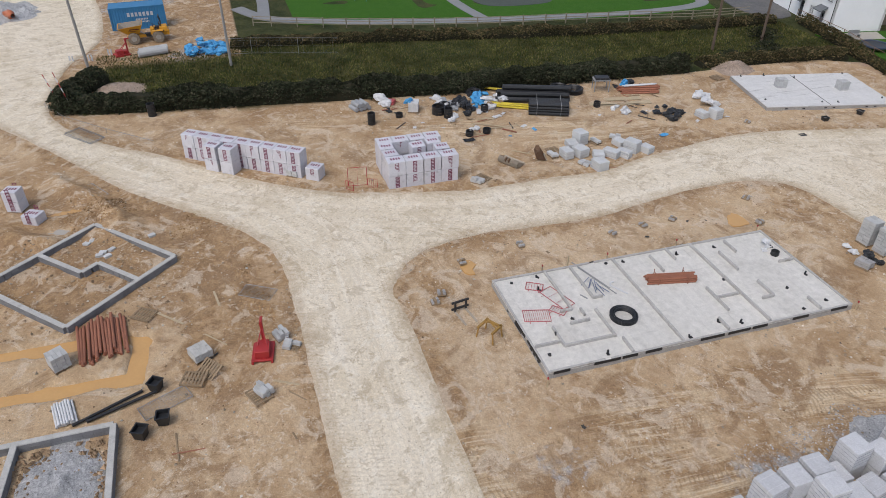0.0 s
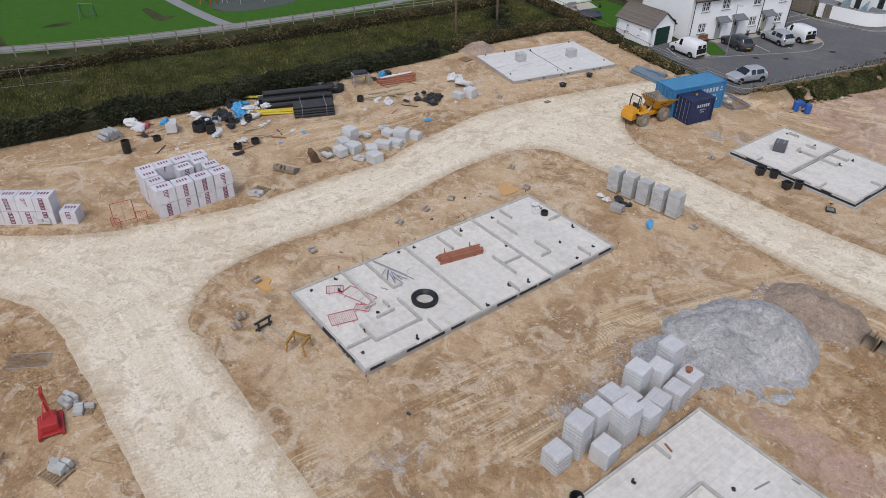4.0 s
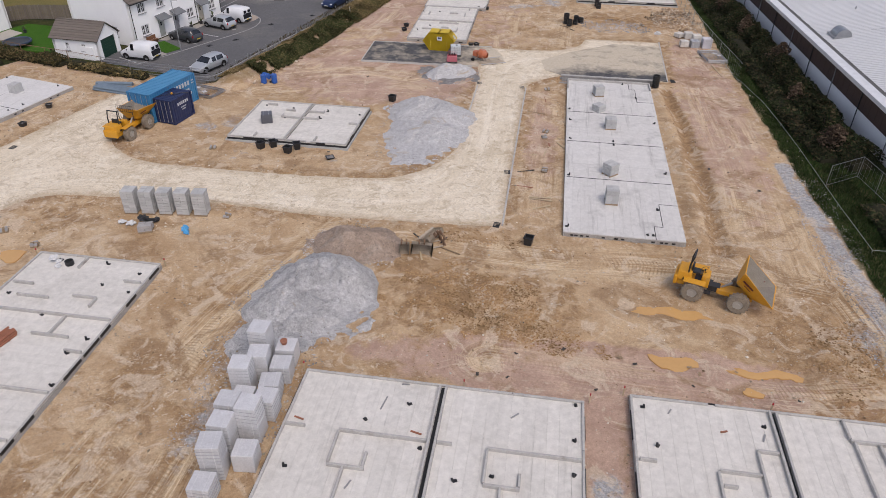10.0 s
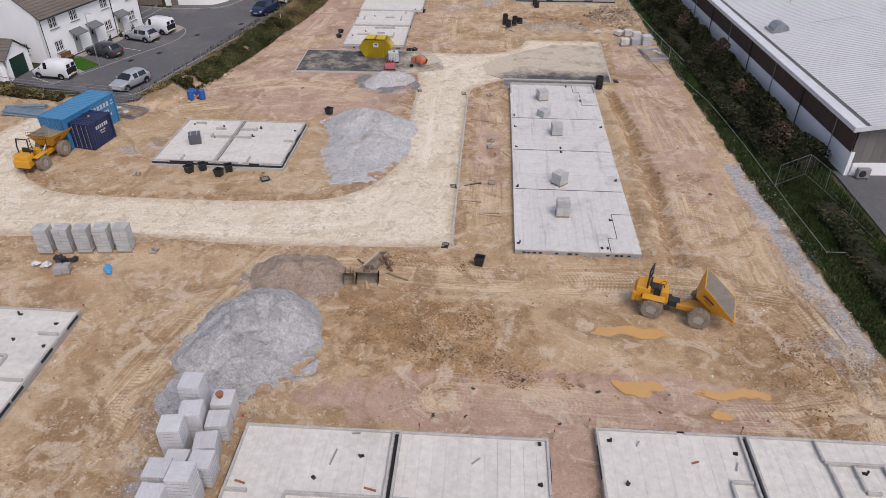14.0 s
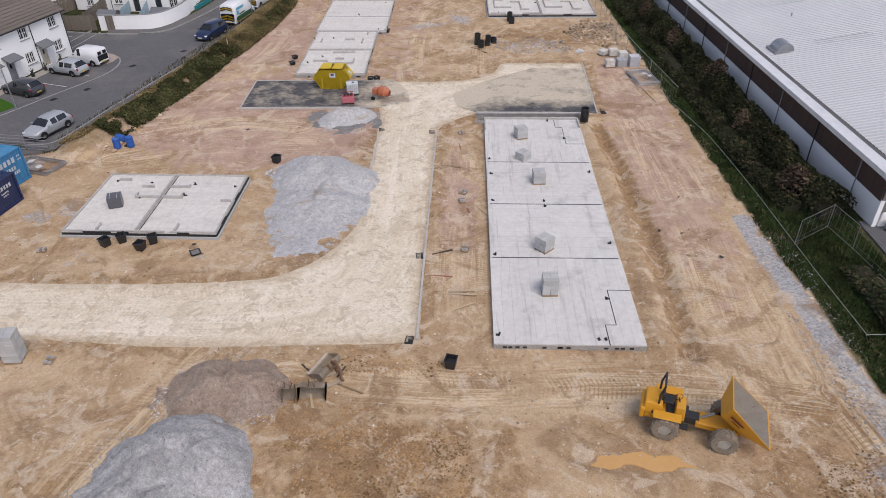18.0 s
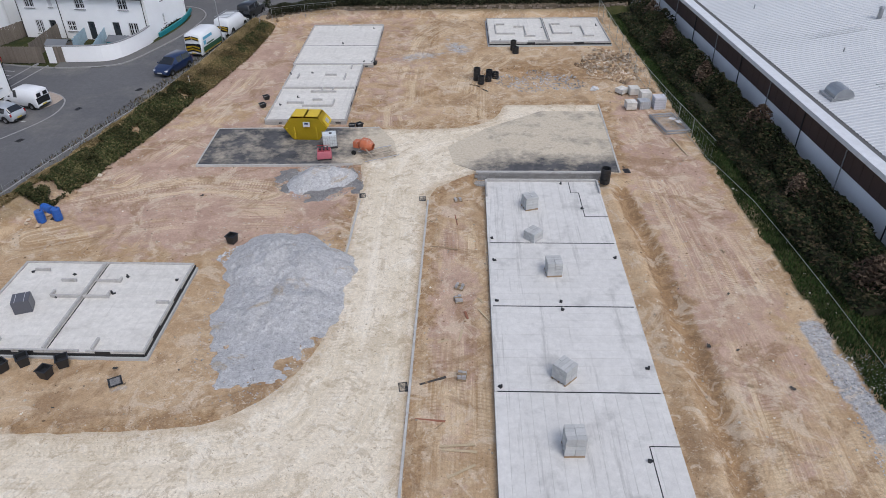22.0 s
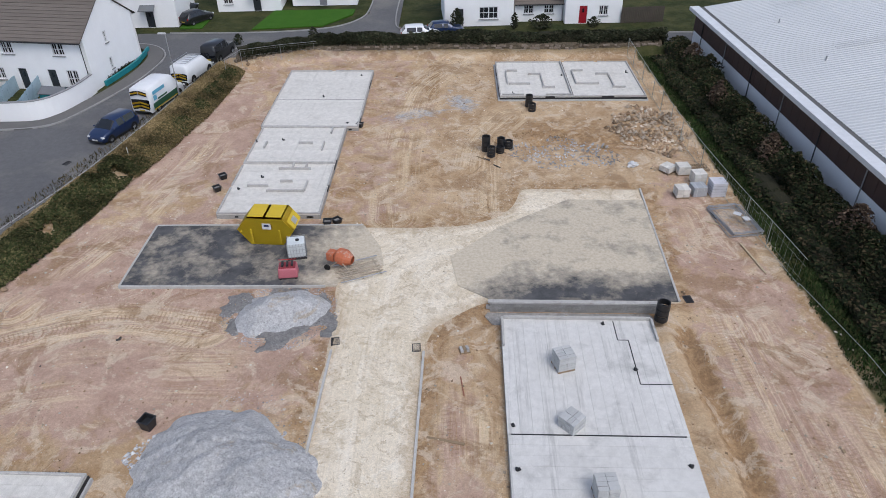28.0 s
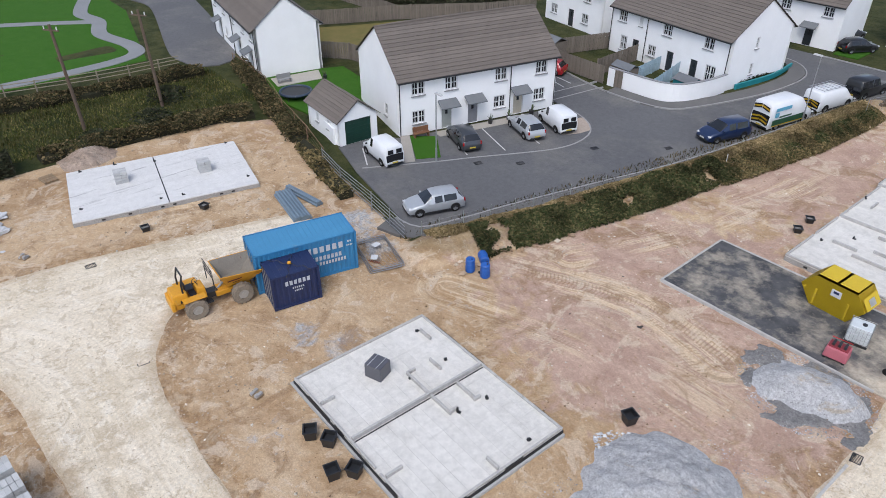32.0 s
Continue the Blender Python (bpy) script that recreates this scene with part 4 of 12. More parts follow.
slab("small pale concrete slab of a pair of houses with dark edging", -21.33, 34.0, 10.42, 7.9, -0.6, joints=(5.05,), along="x", planks="xx", band=True,
     walls=[(4.98, 0.14, 4.98, 7.75), (3.2, 4.5, 5.0, 4.5), (3.2, 4.5, 3.2, 5.0), (3.1, 6.0, 4.0, 6.0), (5.1, 4.5, 6.6, 4.5), (6.5, 4.5, 6.5, 5.0), (5.2, 6.0, 6.6, 6.0), (6.6, 5.9, 6.6, 6.3), (9.5, 4.1, 10.25, 4.1), (1.0, 7.0, 1.9, 7.0), (2.3, 0.15, 2.3, 0.9), (7.6, 0.15, 7.6, 1.0)])
slab("pale concrete slab of two houses with room upstands", -3.97, -0.45, 14.15, 9.2, 0, joints=(7.15,), along="x", planks="yy",
     walls=[(7.0, 0.14, 7.0, 9.05), (7.32, 0.14, 7.32, 9.05), (0.14, 5.5, 1.1, 5.5), (2.75, 5.5, 6.93, 5.5), (2.75, 3.6, 2.75, 5.42), (2.75, 3.5, 4.45, 3.5), (4.35, 3.6, 4.35, 4.4), (3.5, 1.5, 3.5, 3.42), (7.4, 5.5, 8.1, 5.5), (9.75, 5.5, 14.0, 5.5), (9.75, 3.6, 9.75, 5.42), (9.75, 3.5, 11.35, 3.5), (11.3, 3.6, 11.3, 4.3), (10.5, 1.5, 10.5, 3.42)])
slab("pale concrete slab of a row of houses with many upstands", 12.85, 0.4, 15.0, 9.2, 0, joints=(6.75,), along="x", planks="yy", 
     walls=[(6.6, 0.14, 6.6, 9.05), (6.9, 0.14, 6.9, 9.05), (9.95, 7.9, 9.95, 9.05), (9.95, 7.8, 13.6, 7.8), (13.6, 6.9, 13.6, 7.72), (10.1, 3.8, 10.1, 7.7), (11.2, 6.4, 11.2, 7.7), (11.2, 6.3, 11.8, 6.3), (12.5, 6.0, 12.5, 7.7), (11.5, 5.0, 12.5, 5.0), (11.5, 4.0, 11.5, 4.9),
            (3.65, 5.1, 5.45, 5.1), (3.6, 3.2, 3.6, 5.0), (3.7, 4.3, 4.3, 4.3), (5.55, 6.5, 6.5, 6.5), (5.55, 4.0, 5.55, 6.4), (0.2, 5.2, 0.95, 5.2), (7.0, 3.7, 8.0, 3.7), (9.0, 3.7, 10.0, 3.7)])
slab("long pale concrete slab of four houses with dark joints", 5.9, 34.15, 8.1, 28.9, 0, joints=(7.95, 14.45, 20.75), planks="yxxy", rim=False, plank_mat=M_WORN_B,
     walls=[(0.07, 26.5, 0.07, 28.7), (0.14, 28.73, 8.0, 28.73), (8.03, 27.0, 8.03, 28.66)],
     gaps=[(6.15, 0.0, 6.15, 1.65), (6.15, 1.65, 6.75, 1.65), (6.75, 1.65, 6.75, 4.75), (6.75, 4.75, 8.1, 4.75), (6.0, 27.1, 6.0, 28.6), (6.0, 27.1, 6.55, 27.1), (6.55, 23.95, 6.55, 27.1), (6.55, 23.95, 8.1, 23.95)])
slab("upper pale concrete slab of a stepped terrace", -13.18, 79.2, 8.15, 13.0, 0.6, joints=(5.8,), planks="xx", rim=True)
slab("lower pale concrete slab of a stepped terrace", -13.4, 65.8, 7.0, 13.75, 0.6, joints=(7.2,), planks="xx",
     walls=[(0.14, 7.2, 6.86, 7.2), (2.9, 6.3, 5.3, 6.3), (3.9, 6.4, 3.9, 7.1), (4.9, 6.4, 4.9, 7.1), (1.2, 3.7, 2.7, 3.7), (2.7, 3.0, 5.4, 3.0), (5.4, 3.1, 5.4, 4.4), (3.4, 4.4, 4.3, 4.4), (3.6, 10.6, 4.7, 10.6), (1.0, 9.8, 1.0, 10.8), (5.6, 9.4, 5.6, 10.8), (5.9, 12.4, 5.9, 13.6)])
slab("pale concrete slab of a pair of houses by the boundary hedge", 9.5, 83.85, 13.2, 9.0, 1, joints=(6.55,), along="x", planks="yy", band=True,
     walls=[(6.5, 0.14, 6.5, 8.85), (0.9, 3.0, 0.9, 6.4), (1.0, 3.0, 3.0, 3.0), (1.0, 6.4, 2.0, 6.4), (3.0, 5.5, 4.2, 5.5), (4.2, 2.2, 4.2, 5.4), (4.0, 2.1, 5.2, 2.1), (7.3, 3.0, 7.3, 6.4), (7.4, 3.0, 9.4, 3.0), (7.4, 6.4, 8.4, 6.4), (9.5, 5.5, 10.7, 5.5), (10.7, 2.2, 10.7, 5.4), (10.5, 2.1, 11.7, 2.1), (0.2, 0.3, 2.2, 0.3), (4.2, 0.3, 6.4, 0.3)])

stub_pipes(0, 0, [(-30.6, -6.6), (-30.8, -4.9), (-29.6, -5.3), (-26.6, -4.6), (-25.6, -6.0), (-23.5, -4.0), (-24.2, -7.0), (-23.3, 0.9), (-23.6, 4.4), (-30.8, -0.2), (-30.7, 0.9), (-24.0, 3.2), (-30.4, 7.4), (-25.4, 9.0), (-23.8, 10.4), (-29.4, 11.0), (-30.4, 4.6), (-27.2, 5.9), (-23.5, 8.6), (-26.3, 11.1)])
stub_pipes(0, 0, [(2.15, 20.4), (2.15, 34.6), (5.8, 34.5), (9.6, 29.3), (8.4, 23.6), (7.5, 20.1), (7.85, 20.1), (7.3, 48.0), (2.2, 27.9), (8.3, 44.6), (2.15, 40.9), (9.6, 38.8), (5.8, 33.8), (2.15, 38.5)])
stub_pipes(0, 0, [(-10.2, -1.9), (-7.2, 1.3), (-5.4, 2.6), (2.7, 3.8), (2.7, 1.6), (2.6, -0.4), (-4.3, 0.0), (-0.9, -1.0), (6.4, 1.9), (12.3, 1.6), (11.6, 3.9), (17.0, 3.2), (6.0, 4.3), (-2.6, -1.5)])
stub_pipes(0, 0, [(-56.0, 28.6), (-50.2, 27.0), (-53.8, 39.2), (-47.4, 38.0), (-54.2, 33.6), (-48.2, 31.8), (-47.8, 33.2), (-55.6, 31.0)])
stub_pipes(0, 0, [(-25.6, 36.9), (-22.9, 36.7), (-19.6, 36.5), (-16.6, 36.2), (-23.0, 34.5), (-19.9, 34.9), (-16.8, 69.8), (-14.8, 70.2), (-16.2, 62.2), (-15.0, 64.0), (-10.2, 84.5), (-13.0, 79.1), (-10.0, 73.5), (15.4, 85.4), (9.1, 84.6), (4.2, 80.0)])


# ---- open foundation walls ----
def foundation_wall(label, runs, h=0.45, w=0.32):
    t = thing("foundation_wall", label, "foundation", 0, 0, 0, 0)
    # blocks in a darker grey than the caps laid on them
    bm = bmesh.new()
    quad_box(bm, 0, 0, 0, 0.44, w, 0.215)
    me_ = mesh_of("block", bm, material("dark_block", (0.26, 0.26, 0.265), 0.9, (0.17, 0.17, 0.175), 1.5, 0.5, 40, 0.2, 0.5, piece=0.12))
    bm = bmesh.new()
    quad_box(bm, 0, 0, 0, 0.88, w - 0.04, 0.05)
    cap = mesh_of("cap", bm, M_CONCRETE)
    for (x0, y0), (x1, y1) in runs:
        d = Vector((x1 - x0, y1 - y0))
        rz = math.degrees(math.atan2(d.y, d.x))
        k = max(1, int(d.length / 0.45))
        for c in range(2):
            for i in range(k):
                p = Vector((x0, y0)) + d * ((i + 0.5) / k)
                ob = new("block", me_)
                ob.parent = t
                ob.matrix_basis = pose(p.x, p.y, -0.05 + c * 0.225, 0, 0, rz + random.uniform(-0.8, 0.8))
        k2 = max(1, round(d.length / 0.9))
        for i in range(k2):
            p = Vector((x0, y0)) + d * ((i + 0.5) / k2)
            ob = new("cap", cap)
            ob.parent = t
            ob.matrix_basis = pose(p.x, p.y, 0.39, 0, 0, rz) @ Matrix.Diagonal((d.length / k2 / 0.89, 1, 1, 1))
    return t


foundation_wall("grey block foundation walls of an unfinished house", [((-44.8, -31.0), (-39.4, -25.9)), ((-39.4, -25.9), (-34.0, -31.6)), ((-34.0, -31.6), (-39.4, -36.9)), ((-39.4, -36.9), (-44.8, -31.0)),
                                                                   ((-41.9, -34.0), (-39.2, -31.3)), ((-39.2, -31.3), (-40.0, -30.4)), ((-40.0, -30.4), (-37.5, -28.0))])
foundation_wall("pale block foundation walls beside muddy tubs", [((-25.9, -39.0), (-25.9, -28.6)), ((-25.9, -28.6), (-13.0, -28.4)), ((-25.8, -32.8), (-15, -33.4))])

# ---- car park arms, retaining wall ----


def dusty_asphalt(name, x0, x1, y0, y1, bias):
    """Dark asphalt under blown stone dust: the dust thickens from x0 to x1 and from y0 to y1."""
    m = bpy.data.materials.new(name)
    m.use_nodes = True
    n, l = m.node_tree.nodes, m.node_tree.links
    bs = n["Principled BSDF"]
    bs.inputs["Roughness"].default_value = 0.9
    bs.inputs["Specular IOR Level"].default_value = 0.2
    pos = n.new("ShaderNodeNewGeometry").outputs["Position"]
    sep = n.new("ShaderNodeSeparateXYZ")
    l.new(pos, sep.inputs[0])

    def rng(v, a, b, c=0.0, d=1.0):
        r = n.new("ShaderNodeMapRange")
        for k, q in zip(("From Min", "From Max", "To Min", "To Max"), (a, b, c, d)):
            r.inputs[k].default_value = q
        l.new(v, r.inputs["Value"])
        return r.outputs["Result"]

    def tex(s, d=6.0, r=0.65):
        t = n.new("ShaderNodeTexNoise")
        t.inputs["Scale"].default_value, t.inputs["Detail"].default_value, t.inputs["Roughness"].default_value = s, d, r
        l.new(pos, t.inputs["Vector"])
        return t.outputs["Fac"]

    def add(a, b):
        q = n.new("ShaderNodeMath")
        q.operation = "ADD"
        for i, v in enumerate((a, b)):
            if isinstance(v, float):
                q.inputs[i].default_value = v
            else:
                l.new(v, q.inputs[i])
        return q.outputs[0]

    def mix(f, a, b):
        q = n.new("ShaderNodeMix")
        q.data_type = "RGBA"
        for k, v in ((0, f), (6, a), (7, b)):
            if isinstance(v, tuple):
                q.inputs[k].default_value = (*v, 1)
            else:
                l.new(v, q.inputs[k])
        return q.outputs[2]

    f = add(rng(tex(0.55), 0.3, 0.7, -0.5, 0.5), bias)
    f = add(f, rng(tex(2.5), 0.3, 0.7, -0.18, 0.18))
    f = add(f, rng(sep.outputs[0], x0, x1, 0.0, 1.0))
    f = add(f, rng(sep.outputs[1], y0, y1, 0.0, 1.0))
    dust = rng(f, 0.0, 1.0)
    dark = mix(rng(tex(0.9), 0.35, 0.65), (0.055, 0.056, 0.06), (0.105, 0.104, 0.105))
    col = mix(dust, dark, mix(rng(tex(6), 0.35, 0.65), (0.46, 0.395, 0.30), (0.58, 0.51, 0.40)))
    l.new(col, bs.inputs["Base Color"])
    b = n.new("ShaderNodeBump")
    b.inputs["Strength"].default_value, b.inputs["Distance"].default_value = 0.4, 0.03
    l.new(tex(14, 5, 0.7), b.inputs["Height"])
    l.new(b.outputs["Normal"], bs.inputs["Normal"])
    return m


sheet("car_park", [(-20.35, 51.2), (-7.6, 51.4), (-7.4, 52), (-5.0, 53.5), (-5.4, 55.5), (-6.7, 57.95), (-20.5, 57.7)], -0.25, 0.122, dusty_asphalt("dusty_asphalt", -11.0, -6.5, 90, 91, 0.12), "dark new asphalt parking area dusted with pale stone", "car park")
sheet("car_park", [(1.4, 50.3), (11.9, 50.35), (12.2, 61.5), (7, 61.5), (2.2, 58.0), (-1.0, 54.5), (-0.5, 51.6)], -0.25, 0.122, dusty_asphalt("half_buried_asphalt", 3.0, -1.0, 51.2, 53.6, -0.02), "dark asphalt half covered with pale stone dust", "car park")
for pts in ([(-20.4, 57.75), (-13, 57.9), (-6.8, 58.02)], [(-20.45, 57.7), (-20.3, 51.15)], [(-20.3, 51.15), (-13, 51.3), (-8.2, 51.4)], [(11.95, 50.35), (12.3, 63.1)], [(-7.05, 36), (-7.0, 46)], [(-2.3, 20.2), (-2.25, 36), (-2.2, 46)]):
    bm = bmesh.new()
    for (x0, y0), (x1, y1) in zip(pts[:-1], pts[1:]):
        d = Vector((x1 - x0, y1 - y0))
        k = max(1, round(d.length / 0.92))
        for i in range(k):
            p = Vector((x0, y0)) + d * ((i + 0.5) / k)
            quad_box(bm, p.x, p.y, -0.2, d.length / k - 0.01, 0.12, 0.36 + random.uniform(-0.01, 0.01), math.degrees(math.atan2(d.y, d.x)))
    tagged(new("kerb_edging", mesh_of("kerb_edging", bm, M_CONCRETE)), "pale concrete kerb edging of the new road", "kerb", kind="structure")


def retaining_wall():
    t = thing("retaining_wall", "low concrete retaining wall with a pale coping", "wall", 5.9, 49.95)
    bm = bmesh.new()
    quad_box(bm, 0, 0, 0, 0.43, 0.2, 0.185)
    blk = mesh_of("block", bm, material("stained_block", (0.36, 0.355, 0.345), 0.92, (0.22, 0.21, 0.195), 1.6, 0.6, 16, 0.3, 0.5, piece=0.15))
    for i in range(22):
        for c in range(4):
            ob = new("block", blk)
            ob.parent = t
            ob.matrix_basis = pose(-4.7 + 0.44 * (i + 0.5) + (0.22 if c % 2 else 0) - 0.1, -0.05, -0.53 + c * 0.19)
    for i in range(10):
        bm = bmesh.new()
        quad_box(bm, -4.7 + 0.97 * (i + 0.5), 0.02, 0.23, 0.96, 0.28, 0.08)
        part("coping", bm, M_UPSTAND, t)


retaining_wall()
sheet("gravel_strip", smooth_outline([(1.9, 48.5), (9.9, 48.5), (10.2, 49.8), (1.2, 49.8)], 0.4, 0.05), -0.6, -0.38, M_GRAVEL, "grey gravel between the slab and retaining wall", "gravel")

# ---- estate roads beyond the hedge ----
TARMAC = [(-47.9, 46.2), (-43.3, 44.9), (-35, 43.3), (-33.9, 43.5), (-32.4, 50), (-30.6, 57.4), (-28.8, 64.6), (-27.0, 75.6), (-25.7, 88), (-23, 95), (-5, 95.6), (30, 96), (60, 96), (60, 99), (22, 98.8), (-3, 98.6), (-8, 101),
          (-8.5, 125), (-12.5, 125), (-12, 106), (-15, 101), (-22, 99), (-34, 98.5), (-44, 98), (-70, 99), (-70, 95), (-40, 94.6), (-34.4, 94.2), (-32, 91), (-31.8, 86), (-33, 80), (-35, 74.3), (-37.2, 73),
          (-42.3, 72.6), (-49, 73.5), (-56, 75), (-57, 69), (-43, 66.8), (-42.6, 65), (-45.6, 52.8), (-46.2, 51), (-47.6, 50)]
tagged(sheet("estate_road", TARMAC, -0.3, 0.05, M_ASPHALT, "worn grey tarmac estate road with parking bays", "road"))
cul = smooth_outline([(-110, 49), (-100, 50), (-79, 44.6), (-73.5, 45.5), (-73, 49), (-80, 52), (-99, 56), (-110, 58)], 1.5)
sheet("side_road", cul, -0.3, 0.05, M_ASPHALT, "grey tarmac cul de sac beyond the boundary hedge", "road")

M_KERB = material("kerb_concrete", (0.36, 0.355, 0.345), 0.9, None, 1.2, 0.5, 30, 0.15, 0.2)
M_PAVE = material("footway_asphalt", (0.125, 0.122, 0.118), 0.9, (0.16, 0.155, 0.15), 0.5, 0.5, 50, 0.2, 0.3)
M_SLABPAVE = material("paving_slab", (0.42, 0.39, 0.34), 0.9, (0.36, 0.335, 0.30), 0.8, 0.5, 30, 0.15, 0.2, piece=0.1)
M_LAWN = material("lawn", (0.030, 0.105, 0.008), 0.97, (0.052, 0.128, 0.014), 0.9, 0.6, 14, 0.35, 0.8)
M_PATH = material("park_path", (0.26, 0.265, 0.27), 0.9, (0.21, 0.215, 0.22), 0.4, 0.5, 30, 0.15, 0.2)
M_MARK = material("road_paint", (0.62, 0.62, 0.60), 0.8, (0.45, 0.45, 0.44), 3, 0.7, 30, 0.2, 0)


def strip(name, pts, width, z0, z1, mat, label, category, step=0.6, kind="structure"):
    """A ribbon of even width along a line."""
    line = smooth_outline(pts, step, closed=False)
    bm = bmesh.new()
    rows_ = []
    for i, (x, y) in enumerate(line):
        a, b = line[max(0, i - 1)], line[min(len(line) - 1, i + 1)]
        d = Vector((b[0] - a[0], b[1] - a[1])).normalized()
        nx_, ny_ = -d.y * width / 2, d.x * width / 2
        rows_.append([bm.verts.new((x + nx_, y + ny_, z0)), bm.verts.new((x + nx_, y + ny_, z1)), bm.verts.new((x - nx_, y - ny_, z1)), bm.verts.new((x - nx_, y - ny_, z0))])
    for r, q in zip(rows_[:-1], rows_[1:]):
        for j in range(3):
            bm.faces.new((r[j], q[j], q[j + 1], r[j + 1]))
    bm.faces.new(rows_[0])
    bm.faces.new(rows_[-1][::-1])
    bmesh.ops.recalc_face_normals(bm, faces=bm.faces[:])
    ob = new(name, mesh_of(name, bm, mat))
    return tagged(ob, label, category, kind=kind)


strip("footway", [(-36, 42.2), (-33.4, 43.4), (-32.2, 47), (-31.6, 50), (-29.8, 57.4), (-28.0, 64.6), (-26.3, 75.6), (-25.0, 88), (-23, 93.5), (-10, 94.3), (20, 94.6)], 1.5, -0.2, 0.16, M_PAVE, "grey tarmac footway beside the site fence", "pavement")
strip("kerb", [(-36, 43.2), (-34.0, 43.7), (-33.0, 47), (-32.4, 50), (-30.6, 57.4), (-28.8, 64.6), (-27.1, 75.6), (-25.8, 88), (-23.5, 94.6), (-10, 95.2), (20, 95.4)], 0.13, -0.2, 0.175, M_KERB, "pale concrete kerb along the estate road", "kerb")
strip("kerb", [(-49, 73.6), (-42.3, 72.4), (-37.2, 72.7), (-35.0, 74.0), (-32.9, 79.8), (-31.7, 85.7), (-32.0, 91.3), (-35.0, 94.4), (-44, 95)], 0.13, -0.2, 0.175, M_KERB, "pale concrete kerb round the garden wall", "kerb")
strip("footway", [(-42.0, 73.1), (-37.3, 73.4), (-35.6, 74.6), (-33.7, 79.8), (-32.6, 85.7), (-32.9, 91), (-35.2, 93.6), (-44, 94.2)], 1.6, -0.2, 0.15, M_PAVE, "grey tarmac footway round the garden wall", "pavement")
strip("kerb", [(-43.6, 45.6), (-41.0, 50.4), (-39.6, 53.3), (-36.8, 58.8), (-36.2, 61.5), (-36.9, 64.2), (-39, 65.9), (-42.5, 66.8)], 0.13, -0.2, 0.075, M_KERB, "dropped concrete kerb in front of parking bays", "kerb")
strip("kerb", [(-34, 98.4), (-22, 98.9), (-15.2, 101), (-12.3, 106), (-12.6, 124)], 0.13, -0.2, 0.17, M_KERB, "pale concrete kerb along lawns", "kerb")
strip("kerb", [(-8.6, 124), (-8.2, 101), (-3, 98.6), (22, 98.8), (50, 99)], 0.13, -0.2, 0.17, M_KERB, "pale concrete kerb along bungalow gardens", "kerb")
strip("gravel_bed", [(-38.7, 62.3), (-37.9, 64.2), (-39.6, 65.4)], 1.6, -0.1, 0.07, material("stone_chips", (0.46, 0.38, 0.31), 0.95, (0.36, 0.30, 0.25), 3, 0.6, 20, 0.3, 0.8), "pinkish stone chippings at a parking bay", "gravel")


def ground_patch(name, outline, z, mat, label, category):
    return sheet(name, outline, -0.2, z, mat, label, category)


ground_patch("lawn", [(-45.9, 51.9), (-42.2, 49.7), (-41.2, 51.4), (-44.4, 53.6)], 0.09, M_LAWN, "small mown front lawn beside a paved path", "lawn")
ground_patch("lawn", [(-66, 46.6), (-54, 48.0), (-53.3, 52.5), (-55, 56), (-64, 57), (-66, 52)], 0.06, M_LAWN, "mown back garden lawn behind a hedge", "lawn")
ground_patch("lawn", [(-33.5, 100.2), (-31, 100.4), (-31, 105), (-34, 105)], 0.09, M_LAWN, "mown front lawn beside a drive", "lawn")
ground_patch("lawn", [(-25, 100), (-17, 101.3), (-14, 106), (-14, 108.2), (-24, 107.5)], 0.09, M_LAWN, "mown front lawn along a footpath", "lawn")
M_DRYLAWN = material("dry_lawn", (0.20, 0.155, 0.06), 0.97, (0.13, 0.125, 0.04), 0.5, 0.6, 14, 0.35, 0.8)
ground_patch("lawn", [(-75.6, 66), (-73.6, 71), (-68, 79), (-53, 69), (-54.4, 61.2), (-65, 59.6), (-73, 57), (-78, 61)], 0.05, M_DRYLAWN, "dry straw-coloured back garden lawn", "lawn")
ground_patch("bare_soil", [(-98, 74), (-84, 74), (-80, 79), (-84, 88), (-98, 92)], 0.05, material("garden_soil", (0.30, 0.15, 0.08), 0.97, (0.21, 0.11, 0.06), 0.7, 0.6, 12, 0.35, 0.8), "bare orange-brown soil in a garden", "soil")
ground_patch("patio", [(-65.4, 49.4), (-63.0, 48.9), (-62.2, 53.4), (-64.6, 54.4)], 0.10, M_SLABPAVE, "sand-coloured paved patio at a house gable", "patio")
ground_patch("garden_path", [(-42.3, 48.6), (-46.4, 51.3), (-46.0, 52.0), (-41.9, 49.4)], 0.08, M_SLABPAVE, "pale slab path beside a terrace gable", "path")
ground_patch("front_path", [(-45.2, 54.0), (-44.2, 53.8), (-42.2, 61.4), (-43.2, 61.8)], 0.09, M_SLABPAVE, "pale slab path along a terrace front", "path")

# parking bay lines
for ax, ay, bx, by in ((-43.9, 54.6, -40.2, 53.3), (-43.2, 57.6, -38.9, 56.2), (-42.6, 60.6, -38.0, 59.2), (-46.5, 47.6, -43.8, 46.2)):
    strip("bay_line", [(ax, ay), (bx, by)], 0.1, 0.04, 0.056, M_MARK, "worn white parking bay line", "road marking")

